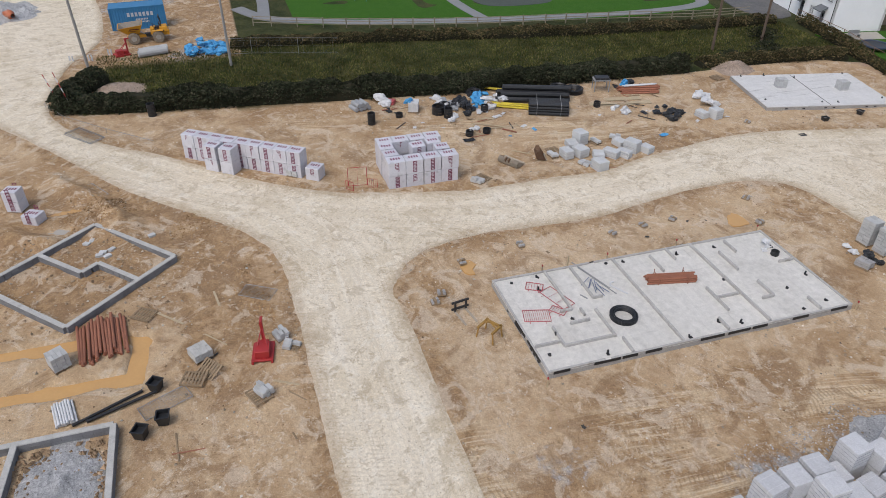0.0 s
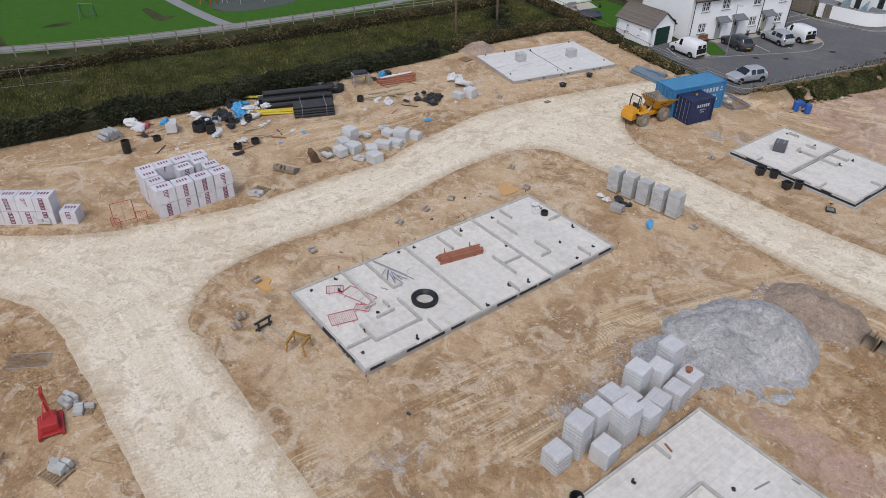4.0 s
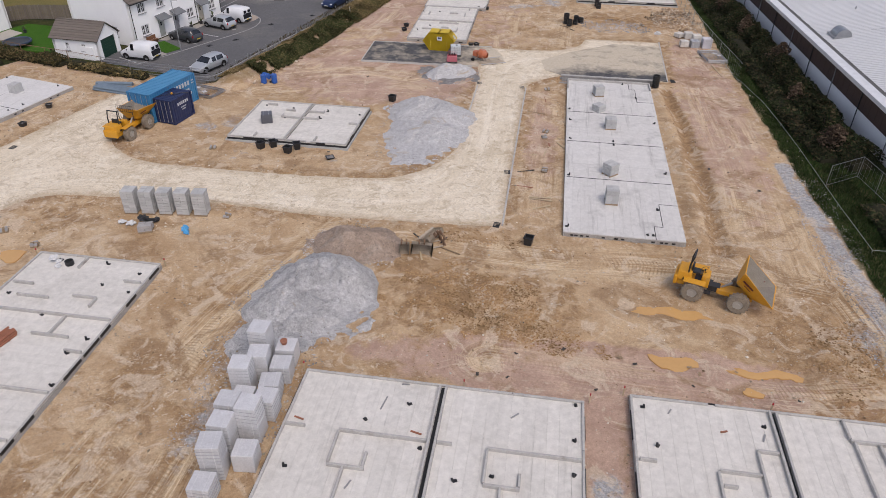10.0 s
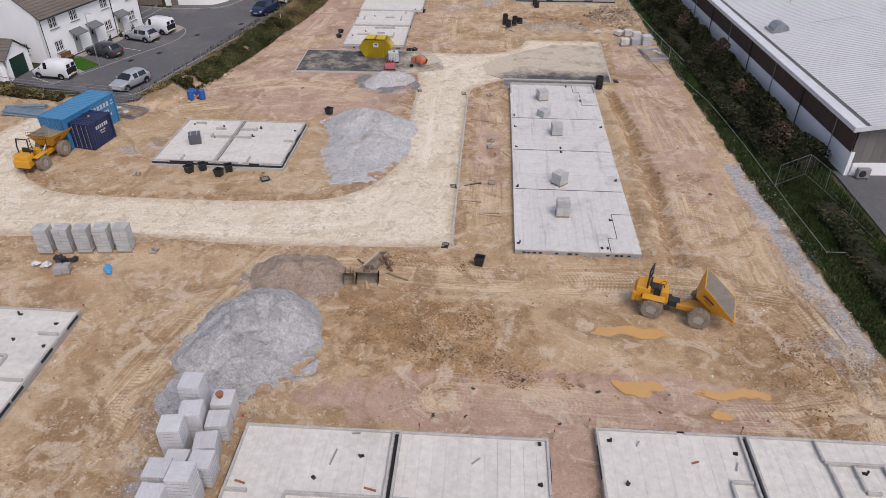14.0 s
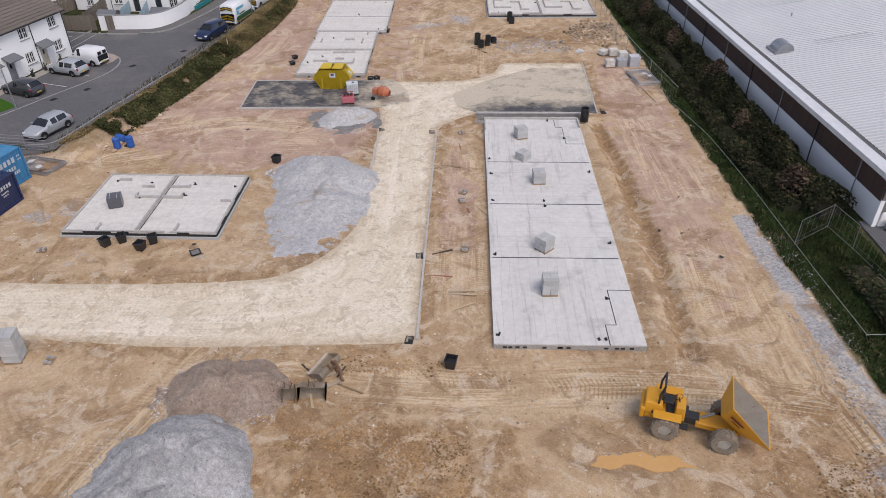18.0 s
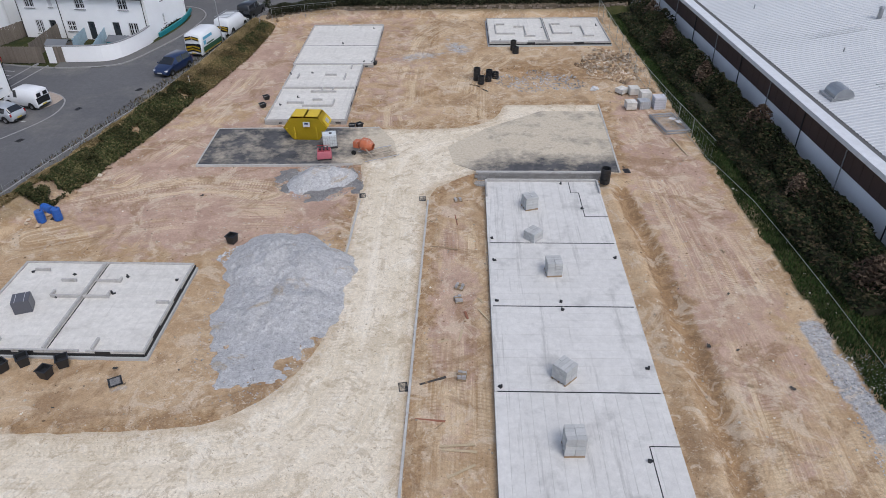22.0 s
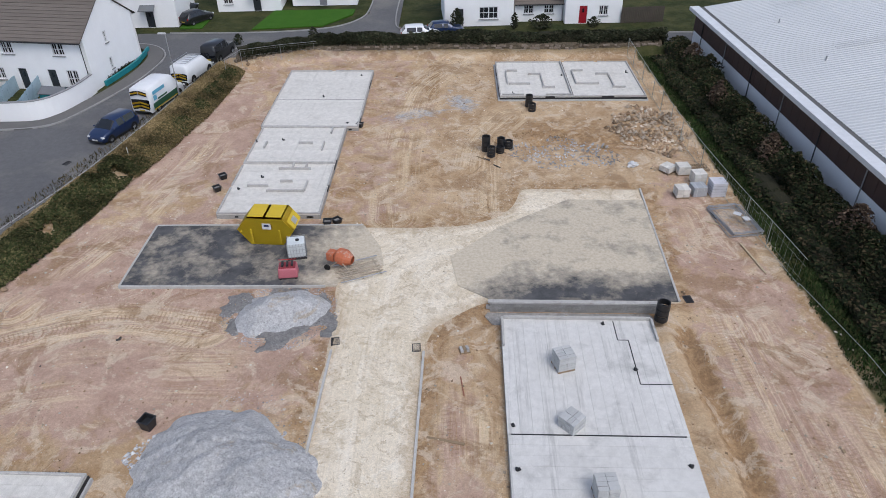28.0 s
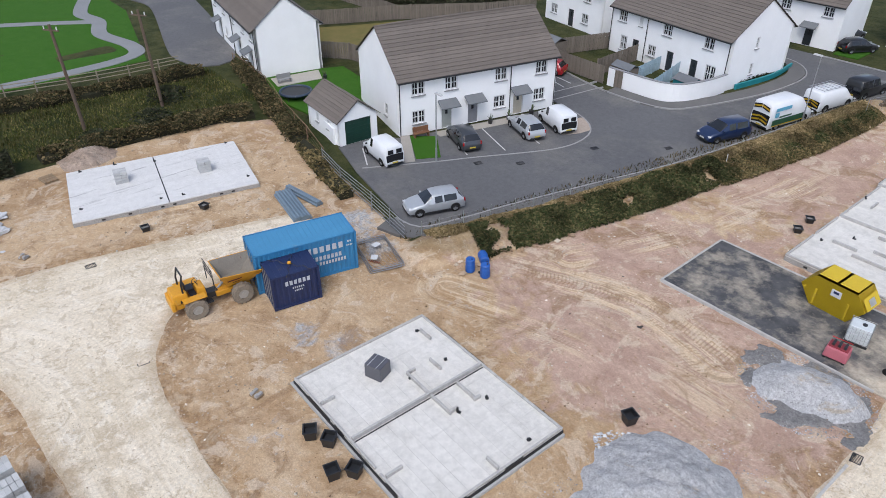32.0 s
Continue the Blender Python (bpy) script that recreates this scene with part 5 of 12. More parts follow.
# ---- houses ----
M_FRAME = plain("white_upvc", (0.78, 0.78, 0.78), 0.4)
M_PANE = plain("dark_glass", (0.02, 0.023, 0.027), 0.08, coat=0.4)
M_SILL = plain("grey_sill", (0.30, 0.30, 0.30), 0.7)
M_DARKMETAL = plain("dark_metal", (0.03, 0.03, 0.032), 0.5)
M_CANOPY = plain("grey_slate_canopy", (0.17, 0.18, 0.19), 0.7)
M_DOORG = plain("sage_door", (0.42, 0.44, 0.40), 0.5)
M_DOORGREY = plain("grey_door", (0.25, 0.25, 0.27), 0.5)
M_DOORCREAM = plain("cream_door", (0.55, 0.50, 0.40), 0.5)
M_DOORDARK = plain("dark_door", (0.03, 0.035, 0.04), 0.4)
M_DOORRED = plain("red_door", (0.35, 0.01, 0.02), 0.4)
M_GREENDOOR = plain("green_garage_door", (0.008, 0.045, 0.03), 0.45)


def wall_mesh(length, height, openings, thick=0.28):
    """A wall along x with rectangular holes (x0, z0, x1, z1); its face lies on y = 0 and it goes back to y = thick."""
    gx = sorted({0.0, length, *[o[0] for o in openings], *[o[2] for o in openings]})
    gz = sorted({0.0, height, *[o[1] for o in openings], *[o[3] for o in openings]})
    bm = bmesh.new()
    for xa, xb in zip(gx[:-1], gx[1:]):
        for za, zb in zip(gz[:-1], gz[1:]):
            mx, mz = (xa + xb) / 2, (za + zb) / 2
            if any(o[0] < mx < o[2] and o[1] < mz < o[3] for o in openings):
                continue
            for y in (0, thick):
                vs = [bm.verts.new(v) for v in ((xa, y, za), (xb, y, za), (xb, y, zb), (xa, y, zb))]
                bm.faces.new(vs if y == 0 else vs[::-1])
    for x0, z0, x1, z1 in openings:
        for a, b in (((x0, z0), (x1, z0)), ((x1, z0), (x1, z1)), ((x1, z1), (x0, z1)), ((x0, z1), (x0, z0))):
            bm.faces.new([bm.verts.new(v) for v in ((a[0], 0, a[1]), (a[0], thick, a[1]), (b[0], thick, b[1]), (b[0], 0, b[1]))])
    bmesh.ops.remove_doubles(bm, verts=bm.verts[:], dist=1e-4)
    return bm


def place_child(ob, m):
    ob.matrix_basis = m
    return ob


def add_window(house, m, x0, z0, x1, z1, lights=2):
    """A casement window in a wall whose frame of reference is m."""
    w, h = x1 - x0, z1 - z0
    bm = bmesh.new()
    f = 0.10
    for cx, cz, sx, sz in ((w / 2, f / 2, w, f), (w / 2, h - f / 2, w, f), (f / 2, h / 2, f, h - 2 * f), (w - f / 2, h / 2, f, h - 2 * f)):
        quad_box(bm, cx, 0.09, cz - sz / 2, sx, 0.1, sz)
    for i in range(1, lights):
        quad_box(bm, w * i / lights, 0.09, f, 0.13, 0.098, h - 2 * f)
    win = part("window", bm, M_FRAME, house)
    place_child(win, m @ pose(x0, 0, z0))
    for i in range(lights):
        bm = bmesh.new()
        quad_box(bm, w * (i + 0.5) / lights, 0.13, 0.07, w / lights - 0.08, 0.02, h - 0.14)
        part("pane", bm, M_PANE, win)
        bm = bmesh.new()
        quad_box(bm, w * (i + 0.5) / lights, 0.095, f, 0.045, 0.05, h - 2 * f)
        part("glazing_bar", bm, M_FRAME, win)
        bm = bmesh.new()
        quad_box(bm, w * (i + 0.5) / lights, 0.098, h * 0.5 - 0.025, w / lights - 0.15, 0.05, 0.045)
        part("glazing_bar", bm, M_FRAME, win)
    bm = bmesh.new()
    quad_box(bm, w / 2, -0.03, -0.08, w + 0.12, 0.16, 0.07)
    part("sill", bm, M_SILL, win)


def add_door(house, m, x0, x1, h, mat, canopy=True):
    w = x1 - x0
    bm = bmesh.new()
    quad_box(bm, w / 2, 0.13, 0.02, w - 0.1, 0.06, h - 0.07)
    door = part("door", bm, mat, house)
    place_child(door, m @ pose(x0, 0, 0))
    bm = bmesh.new()
    for cx, cz, sx, sz in ((0.03, 0, 0.055, h), (w - 0.03, 0, 0.055, h), (w / 2, h - 0.055, w - 0.11, 0.05)):
        quad_box(bm, cx, 0.12, cz, sx, 0.10, sz)
    part("door_frame", bm, M_FRAME, door)
    bm = bmesh.new()
    quad_box(bm, w * 0.5, 0.092, 1.25, 0.22, 0.02, 0.45)
    part("door_pane", bm, M_PANE, door)
    if canopy:
        bm = bmesh.new()
        v = [bm.verts.new(p) for p in ((-0.35, 0, h + 0.55), (w + 0.35, 0, h + 0.55), (w + 0.4, -0.95, h + 0.12), (-0.4, -0.95, h + 0.12),
                                        (-0.35, 0, h + 0.43), (w + 0.35, 0, h + 0.43), (w + 0.4, -0.95, h + 0.03), (-0.4, -0.95, h + 0.03))]
        for f in ((0, 3, 2, 1), (4, 5, 6, 7), (0, 1, 5, 4), (1, 2, 6, 5), (2, 3, 7, 6), (3, 0, 4, 7)):
            bm.faces.new([v[i] for i in f])
        place_child(part("canopy", bm, M_CANOPY, house), m @ pose(x0, 0, 0))


def roof_slope(parent, m, length, run, rise, over, courses):
    """Courses of tiles on a slope that rises from the eaves at y = 0 to the ridge at y = run."""
    n_ = Vector((0, -rise, run)).normalized()
    dy, dz = run / courses, rise / courses
    bm = bmesh.new()
    a = n_ * 0.055
    b = Vector((0, dy * 1.1, dz * 1.1)) + n_ * 0.012
    v = [bm.verts.new((x, p.y, p.z)) for p in (Vector((0, 0, -0.005)), a, b) for x in (-over, length + over)]
    bm.faces.new((v[0], v[1], v[3], v[2]))
    bm.faces.new((v[2], v[3], v[5], v[4]))
    me_ = mesh_of("tile_course", bm, M_ROOF)
    for i in range(courses):
        ob = new("tile_course", me_)
        ob.parent = parent
        ob.matrix_basis = m @ pose(0, dy * i, dz * i)
    bm = bmesh.new()
    v = [bm.verts.new(p) for p in ((-over * 0.9, 0.02, -0.06), (length + over * 0.9, 0.02, -0.06), (length + over * 0.9, run, rise - 0.06), (-over * 0.9, run, rise - 0.06))]
    bm.faces.new(v)
    place_child(part("roof_deck", bm, M_DARKTIMBER, parent), m)




M_DARKTIMBER = material("dark_timber", (0.10, 0.085, 0.07), 0.9, None, 1.0, 0.5, 25, 0.25, 0.3)


def terrace(label, x, y, rz, length, depth, eaves, ridge, front=(), doors=(), gable_windows=(), back=(), right=(), joints=(), courses=16, name="terraced_house"):
    """A rendered house: x along its front, y towards its back. Openings as x0, z0, x1, z1; doors as x0, x1, height, material, canopy."""
    ho = thing(name, label, "house", x, y, 0, rz)
    fr = Matrix.Identity(4)
    door_holes = [(d[0], 0.0, d[1], d[2]) for d in doors]
    part("front_wall", wall_mesh(length, eaves, [*front, *door_holes]), M_RENDER, ho)
    bk = pose(length, depth, 0, 0, 0, 180)
    place_child(part("back_wall", wall_mesh(length, eaves, back), M_RENDER, ho), bk)
    for m, holes, nm in ((pose(0, depth - 0.28, 0, 0, 0, -90), gable_windows, "gable_wall"), (pose(length, 0.28, 0, 0, 0, 90), right, "gable_wall")):
        L = depth - 0.56
        bm = wall_mesh(L, eaves, holes)
        for yy in (0, 0.28):
            vs = [bm.verts.new(v) for v in ((-0.28, yy, eaves), (L + 0.28, yy, eaves), (L / 2, yy, ridge - 0.04))]
            bm.faces.new(vs if yy == 0 else vs[::-1])
        place_child(part(nm, bm, M_RENDER, ho), m)
        for o in holes:
            add_window(ho, m, *o, lights=1)
    for o in front:
        add_window(ho, fr, *o, lights=2)
    for o in back:
        add_window(ho, bk, *o, lights=2)
    for d in doors:
        add_door(ho, fr, *d)
    over = 0.35
    rise = ridge - eaves
    k = rise / (depth / 2)
    run = depth / 2 + over
    for m in (pose(0, -over, eaves - k * over), pose(length, depth + over, eaves - k * over, 0, 0, 180)):
        roof_slope(ho, m, length, run, rise + k * over, 0.12, courses)
    bm = bmesh.new()
    quad_box(bm, length / 2, depth / 2, ridge + 0.0, length + 0.24, 0.26, 0.1, taper=0.75)
    part("ridge_tiles", bm, M_ROOF, ho)
    for m in (pose(0, -over - 0.06, eaves - k * over - 0.09), pose(length, depth + over + 0.06, eaves - k * over - 0.09, 0, 0, 180)):
        bm = bmesh.new()
        quad_box(bm, length / 2, 0, 0, length + 0.2, 0.12, 0.1)
        place_child(part("gutter", bm, M_DARKMETAL, ho), m)
        bm = bmesh.new()
        quad_box(bm, length / 2, 0.2, -0.04, length, 0.30, 0.03)
        place_child(part("soffit", bm, M_FRAME, ho), m)
    for jx in joints:
        bm = bmesh.new()
        bar(bm, (jx, -0.07, 0.05), (jx, -0.07, eaves - 0.2), 0.045)
        part("downpipe", bm, M_DARKMETAL, ho)
    return ho


# terrace that faces the estate road
terrace("white rendered terrace of three houses with brown tiles", -46.4, 51.2, 76.3, 15.2, 9.0, 4.95, 8.0,
        front=[(1.2, 3.35, 2.4, 4.5), (4.2, 3.35, 5.4, 4.5), (8.95, 3.35, 10.15, 4.5), (13.0, 3.35, 14.2, 4.5), (1.2, 0.9, 2.4, 2.05), (8.9, 0.9, 10.1, 2.05), (12.95, 0.9, 14.15, 2.05)],
        doors=[(3.9, 4.9, 2.05, M_DOORG, True), (6.4, 7.4, 2.05, M_DOORGREY, True), (10.9, 11.9, 2.05, M_DOORCREAM, True)],
        gable_windows=[(5.6, 0.9, 6.3, 2.0)], joints=(0.12, 10.5, 15.08), courses=15)
# terrace with walled back gardens
terrace("white rendered terrace with walled gardens and brown tiles", -50.2, 82.7, -6.3, 15.3, 9.2, 4.95, 8.0,
        front=[(1.0, 3.4, 2.2, 4.55), (3.9, 3.5, 4.4, 4.5), (7.1, 3.4, 8.3, 4.55), (12.2, 3.4, 13.4, 4.55), (1.6, 0.5, 2.6, 2.05), (5.5, 0.9, 6.6, 2.05), (12.9, 0.4, 14.1, 2.05)],
        doors=[(3.3, 4.2, 2.05, M_DOORDARK, False), (8.0, 8.9, 2.05, M_DOORDARK, False), (11.0, 11.9, 2.05, M_DOORDARK, False)],
        right=[(3.3, 3.5, 3.8, 4.6), (3.2, 1.0, 3.7, 2.1)], joints=(0.1, 5.1, 15.15), courses=15)
# terrace behind the back garden
terrace("white rendered house with a tiled roof beside a lawn", -84.0, 52.2, -11.3, 18.2, 6.6, 4.9, 7.6,
        front=[(1.2, 3.4, 2.2, 4.5), (5.2, 3.4, 6.2, 4.5), (9.2, 3.4, 10.2, 4.5), (13.2, 3.4, 14.2, 4.5), (16.4, 3.4, 17.3, 4.5), (5.2, 0.9, 6.2, 2.0), (13.2, 0.9, 14.2, 2.0)],
        doors=[(2.8, 3.7, 2.05, M_DOORDARK, True), (11.0, 11.9, 2.05, M_DOORDARK, True), (15.6, 16.5, 2.05, M_DOORGREY, True)], joints=(0.1, 9.0, 18.1), courses=12)
# houses along the far road
terrace("white rendered house with a dark door beside a drive", -41.5, 100.6, 3, 7.6, 7.5, 4.95, 7.8, front=[(0.7, 3.4, 1.9, 4.5), (5.4, 3.4, 6.6, 4.5), (0.8, 0.9, 2.0, 2.05)],
        doors=[(4.0, 5.0, 2.05, M_DOORDARK, True)], joints=(0.1,), courses=12, name="house")
terrace("white rendered pair of houses behind lawns", -31.0, 107.2, 4, 7.8, 7.5, 4.95, 7.8, front=[(0.7, 3.4, 1.9, 4.5), (5.4, 3.4, 6.6, 4.5), (0.8, 0.9, 2.0, 2.05)],
        doors=[(4.4, 5.4, 2.05, M_DOORDARK, True)], courses=12, name="house")
terrace("white rendered house beyond a lawn and path", -22.2, 109.8, 3, 8.2, 7.5, 4.95, 7.8, front=[(0.7, 3.4, 1.9, 4.5), (5.6, 3.4, 6.8, 4.5), (0.8, 0.9, 2.0, 2.05), (5.6, 0.9, 6.8, 2.05)],
        doors=[(3.4, 4.4, 2.05, M_DOORGREY, True)], courses=12, name="house")
terrace("white rendered house with a bay window behind a hedge", -2.6, 101.0, 5, 8.0, 7.5, 4.95, 7.8, front=[(0.7, 3.4, 1.9, 4.5), (4.4, 3.4, 5.6, 4.5), (4.0, 0.8, 6.2, 2.2)],
        doors=[(1.2, 2.2, 2.05, M_DOORDARK, False)], courses=12, name="house")
terrace("white rendered house with a red door and a dark shrub", 11.4, 102.2, 4, 6.6, 7.5, 4.95, 7.8, front=[(0.7, 3.4, 1.9, 4.5), (4.6, 3.4, 5.8, 4.5), (3.9, 0.9, 5.0, 2.05)],
        doors=[(1.6, 2.6, 2.05, M_DOORRED, False)], courses=12, name="house")
terrace("low white rendered link building between two houses", 5.6, 103.0, 4, 5.6, 5.5, 2.3, 4.2, front=[(1.0, 0.9, 2.2, 2.0), (3.4, 0.9, 4.6, 2.0)], courses=8, name="outbuilding")
terrace("white rendered terrace behind back gardens", -63.4, 86.6, -8, 10.0, 8.5, 4.95, 7.9, front=[(1.0, 3.4, 2.2, 4.5), (6.8, 3.4, 8.0, 4.5), (1.0, 0.9, 2.2, 2.05), (6.6, 0.9, 7.8, 2.05)],
        doors=[(4.2, 5.2, 2.05, M_DOORDARK, False)], courses=14, name="house")


def garage():
    L, D, e, r = 3.5, 5.6, 2.3, 3.65
    g = thing("garage", "white rendered garage with a dark green door and tiled roof", "garage", -47.85, 46.35, 0, 85.5)
    bm = wall_mesh(L, e, [(0.55, 0.0, 2.95, 2.05)])
    for yy in (0, 0.28):
        vs = [bm.verts.new(v) for v in ((0, yy, e), (L, yy, e), (L / 2, yy, r - 0.04))]
        bm.faces.new(vs if yy == 0 else vs[::-1])
    part("front_wall", bm, M_RENDER, g)
    for i in range(6):
        bm = bmesh.new()
        quad_box(bm, 1.75, 0.14, 0.02 + i * 0.335, 2.36, 0.05, 0.325)
        part("door_slat", bm, M_GREENDOOR, g)
    for m in (pose(0, D - 0.28, 0, 0, 0, -90), pose(L, 0.28, 0, 0, 0, 90)):
        place_child(part("side_wall", wall_mesh(D - 0.56, e, [(1.2, 0.9, 1.7, 1.7), (3.2, 0.9, 3.7, 1.7)]), M_RENDER, g), m)
        for a in (1.2, 3.2):
            add_window(g, m, a, 0.9, a + 0.5, 1.7, 1)
    bm = wall_mesh(L, e, [])
    for yy in (0, 0.28):
        vs = [bm.verts.new(v) for v in ((0, yy, e), (L, yy, e), (L / 2, yy, r - 0.04))]
        bm.faces.new(vs if yy == 0 else vs[::-1])
    place_child(part("back_wall", bm, M_RENDER, g), pose(L, D, 0, 0, 0, 180))
    k = (r - e) / (L / 2)
    ov = 0.25
    for m in (pose(-ov, D, e - k * ov, 0, 0, -90), pose(L + ov, 0, e - k * ov, 0, 0, 90)):
        roof_slope(g, m, D, L / 2 + ov, r - e + k * ov, 0.2, 8)
    bm = bmesh.new()
    quad_box(bm, L / 2, D / 2, r, 0.22, D + 0.4, 0.08, taper=0.8)
    part("ridge_tiles", bm, M_ROOF, g)


garage()


# ---- garden walls and fences ----
M_TIMBER = material("weathered_timber", (0.23, 0.195, 0.16), 0.9, (0.17, 0.145, 0.12), 1.0, 0.5, 25, 0.25, 0.3, piece=0.15)
M_TEAL = plain("teal_paint", (0.02, 0.25, 0.28), 0.5)
M_PALEBLUE = plain("pale_blue_paint", (0.42, 0.56, 0.64), 0.6)
strip("garden_wall", [(-43.2, 74.1), (-40.6, 74.2), (-37.6, 74.5), (-36.1, 75.5), (-35.2, 78.0), (-34.9, 81.0)], 0.24, 0, 1.75, M_RENDER, "curved white rendered garden wall", "wall", kind="")
strip("wall_coping", [(-43.2, 74.1), (-40.6, 74.2), (-37.6, 74.5), (-36.1, 75.5), (-35.2, 78.0), (-34.9, 81.0)], 0.30, 1.75, 1.81, M_SILL, "grey coping on a garden wall", "coping", kind="structure")
strip("garden_wall", [(-53.6, 47.2), (-48.5, 46.3)], 0.2, 0, 1.4, M_RENDER, "white rendered wall beside the garage", "wall", kind="")
strip("planter", [(-34.6, 82.5), (-33.9, 88), (-34.3, 92.6)], 0.2, 0, 0.5, M_TEAL, "low teal painted planter border at a gable", "planter", kind="")


def gate(x, y, rz, w, h, mat, label):
    t = thing("garden_gate", label, "gate", x, y, 0, rz)
    n_ = 5
    for i in range(n_):
        bm = bmesh.new()
        quad_box(bm, w * (i + 0.5) / n_ - w / 2, 0, 0.05, w / n_ - 0.01, 0.05, h)
        part("board", bm, mat, t)


gate(-35.0, 81.9, 83, 0.95, 1.75, M_TEAL, "teal painted boarded garden gate")
gate(-41.9, 73.95, 2, 0.9, 1.7, M_TIMBER, "grey boarded garden gate in a white wall")


def board_fence(label, pts, h=1.75, mat=M_TIMBER, name="garden_fence", pitch=0.2):
    """Upright boards between posts along a line."""
    t = thing(name, label, "fence", pts[0][0], pts[0][1])
    o = Vector((pts[0][0], pts[0][1], 0))
    bm = bmesh.new()
    quad_box(bm, 0, 0, 0, pitch - 0.015, 0.02, h)
    board_me = mesh_of("board", bm, mat)
    for (x0, y0), (x1, y1) in zip(pts[:-1], pts[1:]):
        d = Vector((x1 - x0, y1 - y0, 0))
        rz = math.degrees(math.atan2(d.y, d.x))
        k = max(1, round(d.length / 1.83))
        for j in range(k):
            a = Vector((x0, y0, 0)) + d * (j / k) - o
            w = d.length / k
            nb = int(w / pitch)
            for q in range(nb):
                ob = new("board", board_me)
                ob.parent = t
                ob.matrix_basis = pose(a.x, a.y, 0, 0, 0, rz) @ pose(w * (q + 0.5) / nb, random.uniform(-0.01, 0.01), 0.04 + random.uniform(-0.02, 0.02))
            for zz in (0.3, h - 0.25):
                bm = bmesh.new()
                quad_box(bm, w / 2, 0.04, zz, w, 0.05, 0.08)
                place_child(part("rail", bm, mat, t), pose(a.x, a.y, 0, 0, 0, rz))
            bm = bmesh.new()
            quad_box(bm, 0, 0, 0, 0.1, 0.1, h + 0.08)
            place_child(part("post", bm, mat, t), pose(a.x, a.y, 0, 0, 0, rz))
    return t


board_fence("grey weathered boarded garden fence", [(-69.5, 55.4), (-65.4, 58.8), (-54, 60.6)])
board_fence("grey weathered boarded fence behind a parking court", [(-57, 75.2), (-49, 74.0), (-43.6, 73.9)])
board_fence("grey weathered boarded fence behind the back gardens", [(-80, 60), (-76.9, 65.8), (-74.3, 71.5), (-68.3, 80.5), (-65.4, 87)])
board_fence("grey weathered boarded fence between far gardens", [(-92, 70.6), (-83.3, 71.4), (-74.6, 71.6)], pitch=0.4)
board_fence("grey weathered boarded fence beyond shrubs", [(-85, 78), (-77, 83.2), (-72, 90)], pitch=0.4)
board_fence("grey weathered fence dividing walled gardens", [(-45.4, 75), (-45.8, 82)])
board_fence("pale blue painted fence dividing walled gardens", [(-38.8, 75.2), (-40.2, 81.4)], 1.5, M_PALEBLUE)
board_fence("pale blue painted fence along a garden", [(-41.8, 75), (-42.6, 81.6)], 1.4, M_PALEBLUE)
board_fence("dark stained boarded fence beside a bungalow", [(18.0, 102.4), (23, 103)], 1.8, M_DARKTIMBER)
board_fence("grey weathered boarded fence beyond the gardens", [(-56, 66.2), (-50, 84)])


def shed(x, y, rz, w, d, h, label, mat=M_TIMBER, roof=None):
    t = thing("garden_shed", label, "shed", x, y, 0, rz)
    for m, L in ((pose(-w / 2, -d / 2, 0), w), (pose(w / 2, -d / 2, 0, 0, 0, 90), d), (pose(w / 2, d / 2, 0, 0, 0, 180), w), (pose(-w / 2, d / 2, 0, 0, 0, -90), d)):
        bm = bmesh.new()
        k = int(L / 0.14)
        for i in range(k):
            quad_box(bm, L * (i + 0.5) / k, 0.02, 0, L / k - 0.008, 0.03, h)
        place_child(part("board_wall", bm, mat, t), m)
    for sgn in (1, -1):
        bm = bmesh.new()
        v = [bm.verts.new(p) for p in ((-w / 2 - 0.1, sgn * (d / 2 + 0.1), h - 0.05), (w / 2 + 0.1, sgn * (d / 2 + 0.1), h - 0.05), (w / 2 + 0.1, 0, h + d * 0.25), (-w / 2 - 0.1, 0, h + d * 0.25))]
        f = bm.faces.new(v)
        bmesh.ops.recalc_face_normals(bm, faces=[f])
        bmesh.ops.solidify(bm, geom=[f], thickness=0.04)
        part("roof", bm, roof or M_CANOPY, t)


shed(-73.4, 86.4, 30, 2.4, 2.0, 2.0, "weathered timber shed among garden shrubs")
shed(-52.6, 76.2, -6, 2.4, 1.8, 1.8, "grey timber shed beside a parking court")
shed(-42.9, 76.2, -4, 2.2, 1.4, 1.5, "grey timber shed behind a white wall")
shed(-37.7, 79.2, -6, 2.2, 1.6, 0.9, "low teal garden store with a glazed lid", M_TEAL)


def trampoline():
    t = thing("trampoline", "round black trampoline on a lawn", "trampoline", -59.6, 49.0)
    bm = bmesh.new()
    bmesh.ops.create_circle(bm, cap_ends=True, radius=1.3, segments=24, matrix=Matrix.Translation((0, 0, 0.62)))
    part("mat", bm, M_BLACK, t)
    bm = bmesh.new()
    for i in range(24):
        a, b = 6.28319 * i / 24, 6.28319 * (i + 1) / 24
        bar(bm, (1.45 * math.cos(a), 1.45 * math.sin(a), 0.62), (1.45 * math.cos(b), 1.45 * math.sin(b), 0.62), 0.12, 6)
    part("padding", bm, plain("trampoline_padding", (0.03, 0.05, 0.09), 0.5), t)
    for i in range(6):
        a = 6.28319 * i / 6
        bm = bmesh.new()
        bar(bm, (1.4 * math.cos(a), 1.4 * math.sin(a), 0), (1.4 * math.cos(a), 1.4 * math.sin(a), 0.6), 0.03)
        part("leg", bm, M_DARKMETAL, t)


trampoline()


